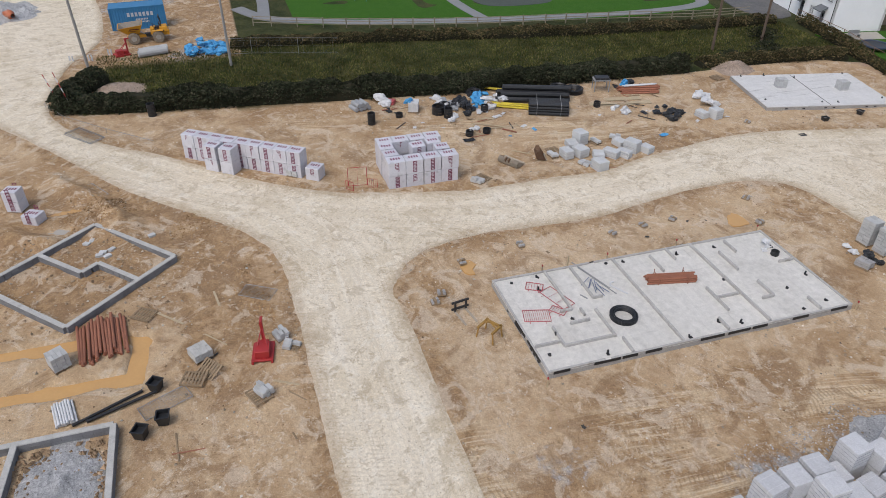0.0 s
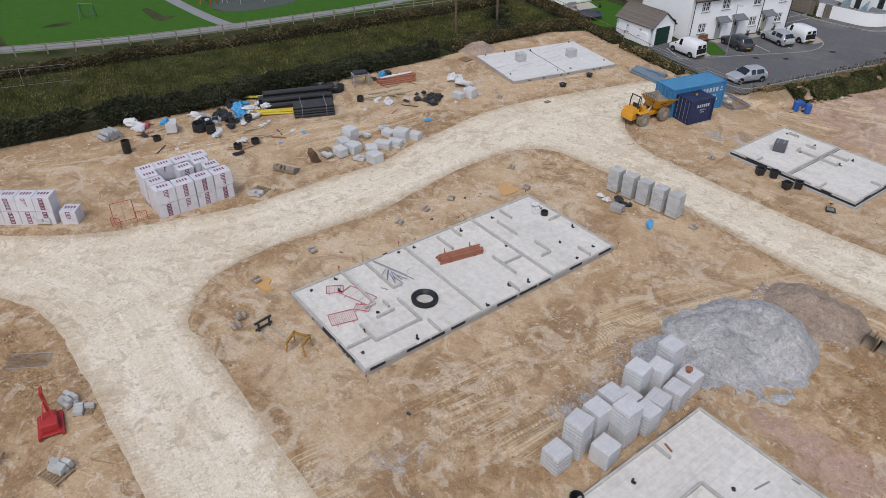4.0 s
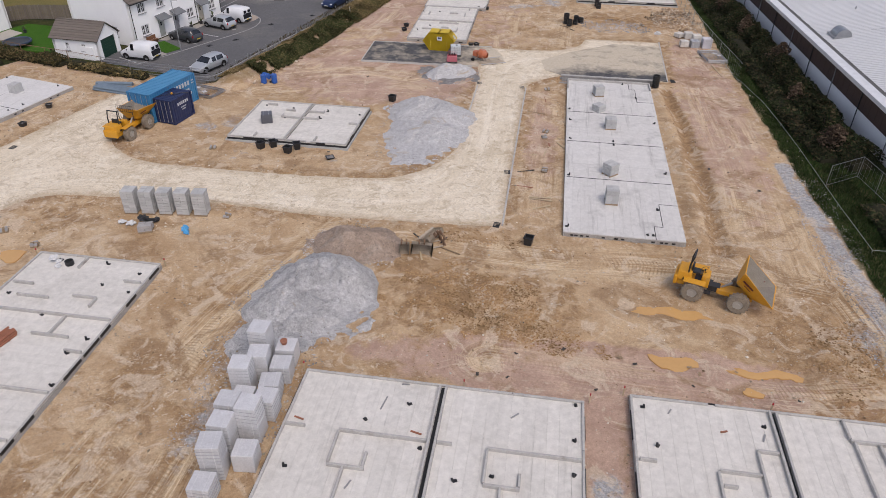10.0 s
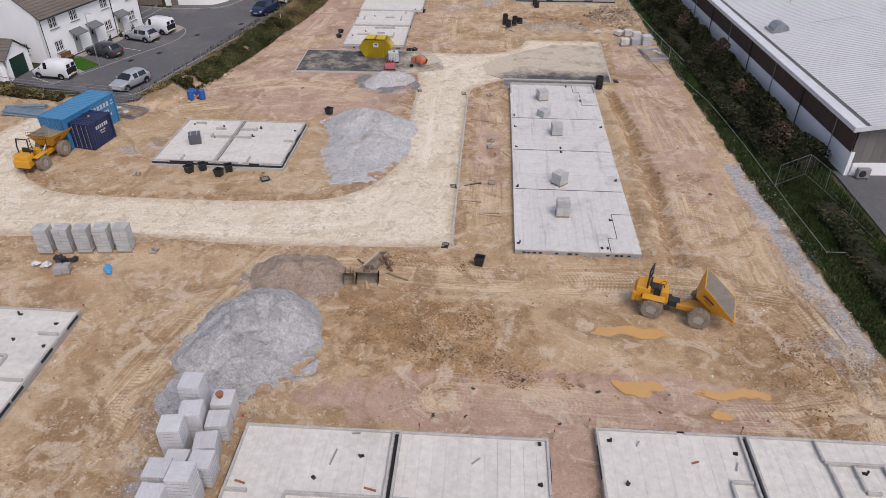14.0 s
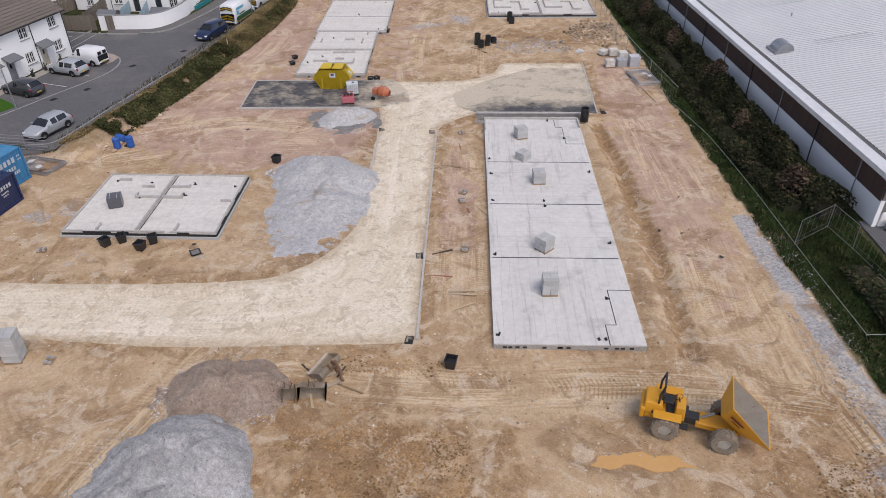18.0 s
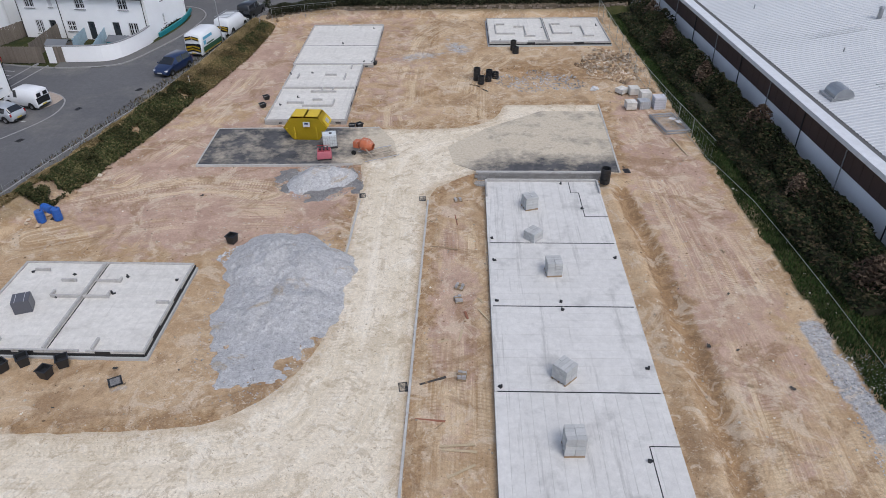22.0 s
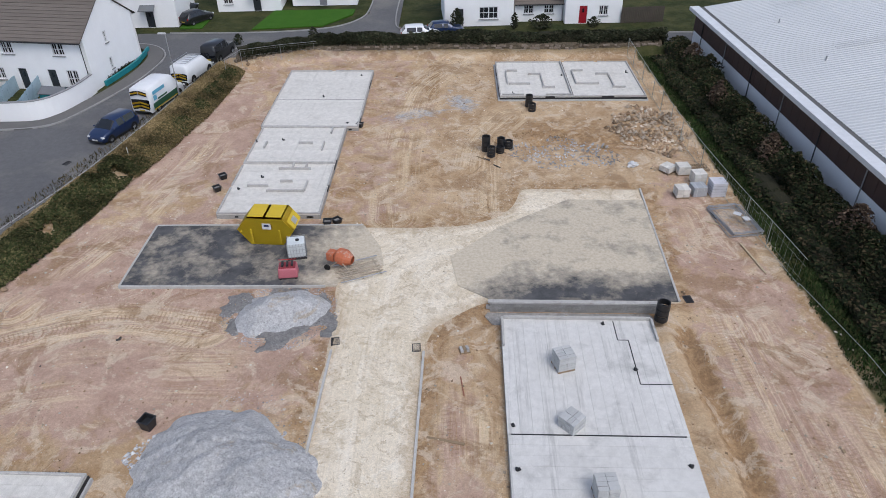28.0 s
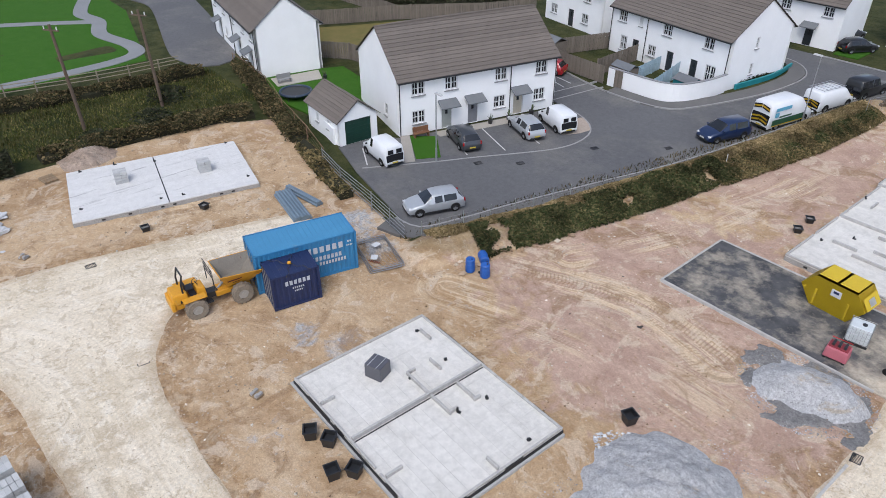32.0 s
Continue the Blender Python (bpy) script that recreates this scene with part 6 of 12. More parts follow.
def bench(x, y, rz, label, mat):
    t = thing("garden_bench", label, "bench", x, y, 0, rz)
    for nm, args in (("seat", (0, 0, 0.42, 1.4, 0.45, 0.05)), ("backrest", (0, 0.2, 0.5, 1.4, 0.05, 0.42)), ("leg", (-0.6, 0, 0, 0.08, 0.4, 0.42)), ("leg", (0.6, 0, 0, 0.08, 0.4, 0.42))):
        bm = bmesh.new()
        quad_box(bm, *args)
        part(nm, bm, mat, t)


bench(-45.2, 52.6, 76, "brown timber bench against a white terrace", material("bench_wood", (0.22, 0.10, 0.05), 0.7))
bench(-63.6, 50.0, 80, "grey garden chair on a paved patio", M_SILL)


def plant_pot(x, y, label, h=0.9):
    t = thing("plant_pot", label, "plant pot", x, y, 0.05)
    bm = bmesh.new()
    bar(bm, (0, 0, 0), (0, 0, 0.4), 0.16, 10, 0.22)
    part("pot", bm, M_DARKMETAL, t)
    bm = bmesh.new()
    for i in range(14):
        a = random.uniform(0, 6.28)
        r_ = random.uniform(0.15, 0.35)
        p = Vector((math.cos(a) * r_, math.sin(a) * r_, 0.4 + random.uniform(0.2, h - 0.4)))
        q = Vector((-math.sin(a), math.cos(a), 0)) * 0.04
        bm.faces.new([bm.verts.new(v) for v in (Vector((0, 0, 0.38)) - q, Vector((0, 0, 0.38)) + q, p + q * 0.6, p - q * 0.6)])
    part("foliage", bm, M_LEAF, t)


for px_, py_ in ((-43.1, 60.6), (-42.7, 63.0), (-43.5, 58.8), (-62.0, 53.6)):
    plant_pot(px_, py_, "dark pot with a small green plant by a house", 0.9)


def street_lamp(x, y, h, rz):
    t = thing("street_lamp", "slim galvanised street lamp beside the estate road", "street lamp", x, y, 0, rz)
    bm = bmesh.new()
    bar(bm, (0, 0, 0), (0, 0, 1.2), 0.08, 8)
    bar(bm, (0, 0, 1.2), (0, 0, h), 0.055, 8, 0.04)
    part("column", bm, plain("galvanised", (0.42, 0.43, 0.44), 0.45, 0.6), t)
    bm = bmesh.new()
    quad_box(bm, 0.3, 0, h - 0.02, 0.75, 0.24, 0.1, taper=0.8)
    part("lantern", bm, plain("lantern_grey", (0.55, 0.55, 0.55), 0.5), t)


street_lamp(-40.9, 50.7, 5.6, 0)
street_lamp(-26.4, 79.5, 6.0, 180)

ground_patch("asphalt_yard", [(26.9, -25), (90, -25), (90, 32.8), (26.9, 32.8)], 0.03, M_ASPHALT, "dark asphalt yard beside the warehouse gable", "yard")

for pts_ in ([(-45.1, 68.5), (-44.4, 73.9)], [(-43.8, 67.1), (-43.0, 73.2)]):
    strip("kerb", pts_, 0.13, -0.2, 0.075, M_KERB, "pale flush kerb across a parking court", "kerb")
for pts_ in ([(-48.0, 71.8), (-45.6, 71.5)], [(-46.9, 70.6), (-45.3, 70.2)]):
    strip("bay_line", pts_, 0.1, 0.04, 0.058, M_MARK, "worn white parking bay line", "road marking")

# ---- stone-faced bank below the boundary hedge ----
def boundary_bank():
    t = thing("boundary_bank", "rough brown stone-faced bank below the boundary hedge", "bank", kind="structure")
    line = smooth_outline([(-23.4, 87.6), (-15.5, 91.2), (-2, 92.1), (10, 92.3), (20.5, 92.8)], 0.42, closed=False)
    rs_ = np.random.RandomState(12)
    bm = bmesh.new()
    rows_ = []
    for i, (x, y) in enumerate(line):
        rows_.append([bm.verts.new((x + rs_.uniform(-0.06, 0.06), y + dy + rs_.uniform(-0.1, 0.1), z + rs_.uniform(-0.06, 0.06))) for dy, z in ((-0.5, -0.3), (-0.32, 0.15), (-0.22, 0.4), (-0.15, 0.65), (-0.05, 0.9), (0.5, 1.05), (1.4, 1.0))])
    for r, q in zip(rows_[:-1], rows_[1:]):
        for j in range(6):
            bm.faces.new((r[j], q[j], q[j + 1], r[j + 1]))
    bmesh.ops.recalc_face_normals(bm, faces=bm.faces[:])
    part("bank_face", bm, material("bank_earth", (0.16, 0.125, 0.09), 0.95, (0.095, 0.08, 0.055), 1.2, 0.6, 8, 0.4, 1.0, bump_scale=4, bump_dist=0.15), t)
    shapes = []
    for k in range(5):
        bm = bmesh.new()
        quad_box(bm, 0, 0, -0.1, rs_.uniform(0.25, 0.5), 0.2, rs_.uniform(0.14, 0.24), 0, 0.9)
        bevel(bm, 0.03)
        shapes.append(mesh_of("stone", bm, material("bank_stone", (0.27, 0.22, 0.175), 0.95, (0.19, 0.155, 0.125), 1.5, 0.6, 12, 0.35, 0.8, piece=0.25)))
    for i in range(280):
        u = rs_.rand() * (len(line) - 2)
        x, y = line[int(u)]
        c = rs_.randint(0, 4)
        ob = new("stone", shapes[i % 5])
        ob.parent = t
        ob.matrix_basis = pose(x + rs_.uniform(-0.2, 0.2), y - 0.36 + c * 0.07, 0.12 + c * 0.21, rs_.uniform(-10, 10), rs_.uniform(-8, 8), rs_.uniform(-12, 12))


boundary_bank()

# ---- warehouse ----
M_CLAD = material("brown_cladding", (0.052, 0.028, 0.022), 0.7, (0.075, 0.042, 0.032), 0.5, 0.5, 20, 0.2, 0.1)
M_SIDING = material("grey_boarding", (0.22, 0.205, 0.19), 0.85, (0.16, 0.15, 0.14), 0.8, 0.5, 25, 0.2, 0.2, piece=0.12)
M_TRIM = plain("white_trim", (0.72, 0.73, 0.74), 0.4)
M_GALV = plain("galvanised_steel", (0.40, 0.41, 0.42), 0.4, 0.7)


def warehouse():
    """x across from the wall that faces the site, y along it; eaves on the site side, ridge far over."""
    L, W, wall_h, eave, rise = 61.5, 46.0, 2.0, 4.05, 3.4
    w = thing("warehouse", "long warehouse with a white wall, brown cladding and white sheet roof", "warehouse", 27.42, 32.1, 0, 3.4)
    bm = bmesh.new()
    quad_box(bm, 0.15, L / 2, 0, 0.3, L, wall_h)
    part("side_wall", bm, M_RENDER, w)
    bm = bmesh.new()
    quad_box(bm, W / 2 + 0.3, 0.15, 0, W - 0.3, 0.3, wall_h * 0.55)
    part("end_wall", bm, M_RENDER, w)
    bm = bmesh.new()
    quad_box(bm, W / 2 + 0.3, L - 0.15, 0, W - 0.3, 0.3, eave + 0.1)
    part("end_wall", bm, M_SIDING, w)
    n = 51
    for i in range(n):
        bm = bmesh.new()
        quad_box(bm, -0.05, L * (i + 0.5) / n, wall_h, 0.06, L / n - 0.03, eave - wall_h + 0.1)
        part("cladding_panel", bm, M_CLAD, w)
    nb = 60
    for i in range(nb):
        x0 = W * (i + 0.5) / nb
        bm = bmesh.new()
        top = eave + rise * min(1, x0 / (W / 2)) if x0 < W / 2 else eave + rise * (W - x0) / (W / 2)
        quad_box(bm, x0 + 0.1, 0.1, wall_h * 0.55, W / nb - 0.02, 0.1, top - wall_h * 0.55 - 0.05)
        part("board", bm, M_SIDING, w)
    k = rise / (W / 2)
    for side in (0, 1):
        bm = bmesh.new()
        m = 150
        for i in range(m):
            ya, yb = -0.7 + (L + 1.2) * i / m, -0.7 + (L + 1.2) * (i + 1) / m
            ym = ya + (yb - ya) * 0.62
            pts = []
            for yy, up in ((ya, 0.0), (ya + 0.05, 0.045), (ym, 0.045), (ym + 0.05, 0.0), (yb, 0.0)):
                pts.append((yy, up))
            for (p, u), (q, v) in zip(pts[:-1], pts[1:]):
                xa, xb = (0.72, W / 2) if side == 0 else (W / 2, W + 0.6)
                za, zb = (eave + k * xa + 0.05, eave + rise + 0.05) if side == 0 else (eave + rise + 0.05, eave - 0.05)
                bm.faces.new([bm.verts.new(c) for c in ((xa, p, za + u), (xb, p, zb + u), (xb, q, zb + v), (xa, q, za + v))])
        part("roof_sheeting", bm, M_METALROOF, w)
    bm = bmesh.new()
    quad_box(bm, -0.66, L / 2 - 0.1, eave - 0.12, 0.12, L + 1.2, 0.36)
    quad_box(bm, -0.18, L / 2 - 0.1, eave + 0.16, 0.84, L + 1.2, 0.08)
    part("eaves_fascia", bm, M_TRIM, w, "broad white eaves trim")
    bm = bmesh.new()
    quad_box(bm, 0.5, L / 2 - 0.1, eave + 0.02, 0.5, L + 1.0, 0.12)
    part("gutter", bm, plain("gutter_dark", (0.13, 0.125, 0.12), 0.7), w)
    bm = bmesh.new()
    v = [bm.verts.new(p) for p in ((-0.8, -0.72, eave - 0.1), (W / 2, -0.72, eave + rise - 0.05), (W / 2, -0.72, eave + rise + 0.25), (-0.8, -0.72, eave + 0.25),
                                    (-0.8, -0.6, eave - 0.1), (W / 2, -0.6, eave + rise - 0.05), (W / 2, -0.6, eave + rise + 0.25), (-0.8, -0.6, eave + 0.25))]
    for f in ((0, 1, 2, 3), (7, 6, 5, 4), (3, 2, 6, 7), (0, 4, 5, 1)):
        bm.faces.new([v[i] for i in f])
    part("verge_trim", bm, M_TRIM, w)
    for i in range(10):
        y = 3 + i * 6.2
        bm = bmesh.new()
        bar(bm, (-0.14, y, 0.1), (-0.14, y, eave - 0.1), 0.05)
        part("downpipe", bm, M_DARKMETAL if i % 2 else M_SILL, w)
    for y, x in ((10.0, 8), (10.5, 14), (22, 8), (23, 15), (34, 8), (35, 15), (46, 9), (47, 16), (58, 9)):
        z = eave + k * x - 0.055
        bm = bmesh.new()
        for (dx, dy, lx, ly) in ((0, 0.0, 4.96, 0.09), (0, 1.1, 4.96, 0.09), (-2.44, 0.55, 0.09, 1.1), (2.44, 0.55, 0.09, 1.1)):
            f0 = bm.faces.new([bm.verts.new((x + dx + sx_ * lx / 2, y + dy + sy_ * ly / 2, z + k * (dx + sx_ * lx / 2) + 0.118)) for sx_, sy_ in ((-1, -1), (1, -1), (1, 1), (-1, 1))])
            bmesh.ops.solidify(bm, geom=[f0], thickness=-0.02)
        part("rooflight_flashing", bm, plain("flashing_grey", (0.27, 0.275, 0.28), 0.6), w)
        bm = bmesh.new()
        vv = [bm.verts.new(p) for p in ((x - 2.4, y, z - k * 2.4 + 0.115), (x + 2.4, y, z + k * 2.4 + 0.115), (x + 2.4, y + 1.1, z + k * 2.4 + 0.115), (x - 2.4, y + 1.1, z - k * 2.4 + 0.115))]
        bm.faces.new(vv)
        f = bm.faces[:]
        bmesh.ops.solidify(bm, geom=f, thickness=0.03)
        part("rooflight", bm, plain("rooflight", (0.56, 0.57, 0.57), 0.45), w)
    for x, y in ((2.4, 22.3),):
        z = eave + k * x
        bm = bmesh.new()
        for i in range(10):
            a, b = math.pi * i / 10, math.pi * (i + 1) / 10
            bm.faces.new([bm.verts.new(p) for p in ((x + 0.75 * math.cos(a), y - 0.8, z + 0.15 + 0.7 * math.sin(a)), (x + 0.75 * math.cos(b), y - 0.8, z + 0.15 + 0.7 * math.sin(b)),
                                                     (x + 0.75 * math.cos(b), y + 0.8, z + 0.15 + 0.7 * math.sin(b)), (x + 0.75 * math.cos(a), y + 0.8, z + 0.15 + 0.7 * math.sin(a)))])
        for yy in (-0.8, 0.8):
            bm.faces.new([bm.verts.new((x + 0.75 * math.cos(math.pi * i / 10), y + yy, z + 0.15 + 0.7 * math.sin(math.pi * i / 10))) for i in range(11)])
        quad_box(bm, x, y, z - 0.1, 2.0, 1.9, 0.25)
        part("roof_cowl", bm, M_GALV, w, "curved galvanised roof ventilator")
    for x, y in ((12.5, 36), (9, 6), (6.5, 30), (4.6, 44), (5.0, 54)):
        z = eave + k * x
        bm = bmesh.new()
        bar(bm, (x, y, z), (x, y, z + (1.0 if x > 12 else 0.45)), 0.2 if x > 12 else 0.06, 10)
        if x > 12:
            bar(bm, (x, y, z + 1.05), (x, y, z + 1.2), 0.32, 12, 0.1)
        part("flue", bm, M_GALV, w)


warehouse()


def condenser(x, y, rz, label="grey air conditioning unit against a white wall"):
    t = thing("air_conditioner", label, "air conditioner", x, y, 0, rz)
    bm = bmesh.new()
    quad_box(bm, 0, 0, 0.12, 0.95, 0.4, 0.75)
    bevel(bm, 0.02)
    part("casing", bm, M_SILL, t)
    bm = bmesh.new()
    bar(bm, (-0.12, -0.2, 0.5), (-0.12, -0.215, 0.5), 0.28, 16)
    part("grille", bm, M_DARKMETAL, t)
    for sx in (-0.35, 0.35):
        bm = bmesh.new()
        quad_box(bm, sx, 0, 0, 0.08, 0.4, 0.12)
        part("foot", bm, M_DARKMETAL, t)


condenser(28.6, 31.7, 3)
for cy_ in (55, 61.5, 66, 70.5, 75, 82):
    condenser(26.95 - (cy_ - 32.1) * 0.06, cy_, -87)

# ---- hedges and grass ----
def leaf_cloud(name, centres, sizes, mat, label="", category="", kind="", parent=None, flat=0.35, seed=5):
    """Many small leaf clumps, each a bent pair of triangles, as one mesh."""
    rs = np.random.RandomState(seed)
    c = np.asarray(centres, float)
    n = len(c)
    s = np.asarray(sizes, float)[:, None]
    u = rs.normal(size=(n, 3))
    u[:, 2] *= flat
    u /= np.linalg.norm(u, axis=1)[:, None]
    w = rs.normal(size=(n, 3))
    v = np.cross(u, w)
    v /= np.linalg.norm(v, axis=1)[:, None]
    nrm = np.cross(u, v)
    pts = np.stack([c - u * s, c + v * s * 0.55 + nrm * s * 0.25, c + u * s, c - v * s * 0.55 + nrm * s * 0.25], 1).reshape(-1, 3)
    k = np.arange(n) * 4
    faces = np.stack([k, k + 1, k + 2, k + 3], 1)
    me_ = bpy.data.meshes.new(name)
    me_.from_pydata(pts.tolist(), [], faces.tolist())
    me_.materials.append(mat)
    ob = new(name, me_)
    ob.parent = parent
    return tagged(ob, label, category, kind=kind)


def leaf_material(name, a, b, c):
    """Leaves that differ from clump to clump."""
    m = bpy.data.materials.new(name)
    m.use_nodes = True
    n, l = m.node_tree.nodes, m.node_tree.links
    bs = n["Principled BSDF"]
    bs.inputs["Roughness"].default_value = 0.85
    bs.inputs["Specular IOR Level"].default_value = 0.12
    geo = n.new("ShaderNodeNewGeometry")
    r = n.new("ShaderNodeValToRGB")
    r.color_ramp.elements[0].color = (*a, 1)
    r.color_ramp.elements[1].color = (*c, 1)
    e = r.color_ramp.elements.new(0.55)
    e.color = (*b, 1)
    l.new(geo.outputs["Random Per Island"], r.inputs["Fac"])
    t = n.new("ShaderNodeTexNoise")
    t.inputs["Scale"].default_value = 0.45
    l.new(geo.outputs["Position"], t.inputs["Vector"])
    mr = n.new("ShaderNodeMapRange")
    for k_, v_ in zip(("From Min", "From Max", "To Min", "To Max"), (0.35, 0.65, 0.6, 1.35)):
        mr.inputs[k_].default_value = v_
    l.new(t.outputs["Fac"], mr.inputs["Value"])
    s = n.new("ShaderNodeVectorMath")
    s.operation = "SCALE"
    l.new(r.outputs["Color"], s.inputs[0])
    l.new(mr.outputs["Result"], s.inputs["Scale"])
    l.new(s.outputs["Vector"], bs.inputs["Base Color"])
    return m


L_HEDGE = leaf_material("hedge_leaf", (0.020, 0.026, 0.014), (0.033, 0.039, 0.020), (0.07, 0.065, 0.042))
L_DRY = leaf_material("dry_hedge_leaf", (0.06, 0.055, 0.024), (0.125, 0.10, 0.045), (0.26, 0.19, 0.09))
L_SCRUB = leaf_material("scrub_leaf", (0.014, 0.021, 0.010), (0.027, 0.037, 0.015), (0.085, 0.064, 0.038))
L_BANK = leaf_material("bank_growth", (0.03, 0.032, 0.014), (0.065, 0.058, 0.026), (0.18, 0.13, 0.065))
L_IVY = leaf_material("dark_grass", (0.018, 0.036, 0.010), (0.032, 0.056, 0.016), (0.062, 0.07, 0.028))
L_GOLD = leaf_material("golden_grass", (0.12, 0.095, 0.04), (0.22, 0.165, 0.08), (0.36, 0.27, 0.15))
L_GREEN = leaf_material("bramble_green", (0.026, 0.034, 0.013), (0.052, 0.062, 0.023), (0.15, 0.125, 0.058))
L_GRASS = leaf_material("rough_grass", (0.036, 0.048, 0.011), (0.085, 0.09, 0.023), (0.18, 0.15, 0.06))
L_DEAD = leaf_material("bare_twig", (0.06, 0.04, 0.03), (0.10, 0.07, 0.05), (0.17, 0.13, 0.09))


def band(pts, width, height, per_metre, seed, low=0.0, gaps=0.0):
    """Random places in a hedge along a line: densest on its skin, uneven on top."""
    rs = np.random.RandomState(seed)
    out = []
    for (x0, y0), (x1, y1) in zip(pts[:-1], pts[1:]):
        L = math.hypot(x1 - x0, y1 - y0)
        k = int(L * per_metre)
        t = rs.rand(k)
        x, y = x0 + (x1 - x0) * t, y0 + (y1 - y0) * t
        a = rs.rand(k) * 2 - 1
        top = height * (0.68 + 0.5 * lattice(x, y, 1.7, seed) + 0.22 * (lattice(x, y, 0.6, seed + 1) - 0.5)) * np.sqrt(np.clip(1 - 0.75 * a * a, 0, 1))
        z = low + top * (1 - rs.rand(k) ** 2.2 * 0.95)
        nx_, ny_ = -(y1 - y0) / L, (x1 - x0) / L
        w = width * (0.75 + 0.5 * lattice(x, y, 2.6, seed + 2)) / 2
        hx_, hy_ = x + nx_ * a * w, y + ny_ * a * w
        keep = lattice(hx_, hy_, 1.6, seed + 4) * 0.6 + lattice(hx_, hy_, 0.6, seed + 5) * 0.4 >= gaps
        out.append(np.stack([hx_, hy_, z], 1)[keep])
    return np.concatenate(out)


def hedge(label, pts, width, height, per_metre, mat, size=(0.12, 0.3), seed=1, low=0.0, core=0.72, name="hedge", gaps=0.0, follow=False):
    t = thing(name, label, "hedge", 0, 0)
    p = band(pts, width, height, per_metre, seed, low, gaps)
    if follow:
        p[:, 2] += ground_z(p[:, 0], p[:, 1])
    rs = np.random.RandomState(seed + 50)
    leaf_cloud("foliage", p, rs.uniform(*size, len(p)), mat, parent=t, seed=seed)
    if core < 0.1:
        return t
    # solid near-black core that shows dark through gaps in the leaves
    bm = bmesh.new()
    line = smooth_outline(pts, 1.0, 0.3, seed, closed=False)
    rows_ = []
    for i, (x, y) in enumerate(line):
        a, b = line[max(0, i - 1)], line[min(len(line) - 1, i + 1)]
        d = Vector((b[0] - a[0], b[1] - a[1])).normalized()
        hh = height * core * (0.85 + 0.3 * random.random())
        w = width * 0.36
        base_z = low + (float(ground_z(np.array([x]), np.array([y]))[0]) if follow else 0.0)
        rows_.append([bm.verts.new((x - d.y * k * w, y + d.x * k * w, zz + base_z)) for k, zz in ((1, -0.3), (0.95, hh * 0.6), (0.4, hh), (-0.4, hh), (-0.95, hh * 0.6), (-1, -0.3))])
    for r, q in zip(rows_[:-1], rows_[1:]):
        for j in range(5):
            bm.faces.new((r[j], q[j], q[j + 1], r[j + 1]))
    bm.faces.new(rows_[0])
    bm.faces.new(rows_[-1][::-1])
    part("thicket", bm, material("hedge_core", (0.026, 0.028, 0.016), 0.95, (0.036, 0.032, 0.02), 2, 0.5, 10, 0.3, 0.5), t)
    return t


hedge("dense dark green overgrown hedge along the site edge", [(-66.8, -36.2), (-65.6, -30), (-64.6, -22), (-63.0, -11), (-62.0, -3), (-61.2, 8), (-60.6, 17), (-60.2, 25)], 2.6, 1.75, 620, L_HEDGE, (0.07, 0.19), 11)
hedge("dark green hedge round the corner of the site road", [(-66.5, -35.2), (-70, -35.2), (-73.5, -33)], 3.0, 1.6, 480, L_HEDGE, (0.07, 0.19), 12)
hedge("bramble hedge behind a spoil heap", [(-60.8, 27), (-60.2, 33), (-59.5, 40), (-58.5, 44)], 2.2, 1.2, 380, L_BANK, (0.06, 0.18), 13, core=0.3, gaps=0.25)
hedge("clipped field hedge below a rail fence", [(-80.5, -20), (-79.0, -8), (-76.5, 5), (-74.3, 18), (-72.6, 32), (-71.4, 45)], 1.7, 1.15, 300, L_BANK, (0.07, 0.18), 14, core=0.5)
hedge("brambly hedge between gardens and the field", [(-70.5, 48.6), (-63, 47.0), (-57.5, 45.6), (-51, 44.4)], 1.8, 1.15, 330, L_BANK, (0.06, 0.17), 15, core=0.3, gaps=0.2)
hedge("thin weedy hedge beside the steel fence", [(-50, 44.0), (-45, 43.0), (-40.5, 42.2)], 1.4, 0.9, 140, L_DRY, (0.1, 0.22), 16)
hedge("dry grassy hedge bank beside the estate road", [(-32.4, 43.2), (-30.6, 49), (-28.9, 56.5), (-27.4, 62.5), (-26.1, 69), (-25.2, 76), (-24.2, 86)], 1.9, 0.40, 1300, L_GOLD, (0.04, 0.13), 17, core=0.05, follow=True)
hedge("green bramble growth on the bank", [(-29.9, 44.9), (-28.6, 49.5), (-27.6, 54), (-26.8, 59.5), (-25.6, 65.5)], 2.6, 0.62, 1500, L_GREEN, (0.05, 0.15), 18, core=0.05, gaps=0.30, follow=True)
hedge("dry green growth along the roadside bank", [(-25.6, 64.5), (-24.3, 71), (-23.4, 78), (-22.9, 86)], 2.1, 0.5, 1000, L_DRY, (0.05, 0.14), 28, core=0.05, gaps=0.25, follow=True)
hedge("dark bramble clumps on the roadside bank", [(-25.2, 65), (-24.2, 71), (-23.4, 78), (-23.0, 85)], 1.6, 0.6, 500, L_GREEN, (0.05, 0.15), 29, core=0.05, gaps=0.5, follow=True)
hedge("tall clipped boundary hedge on a stone bank", [(-23.2, 88.6), (-15.5, 92.2), (-2, 93.1), (10, 93.3), (21, 93.8)], 2.0, 1.15, 460, L_HEDGE, (0.08, 0.2), 19, low=0.85)
hedge("dark scrub and bramble beside the warehouse", [(25.2, 33), (24.5, 42), (24.0, 52), (23.4, 62), (22.8, 72), (22.2, 82), (21.6, 92)], 2.8, 1.9, 420, L_SCRUB, (0.06, 0.18), 20, core=0.45)
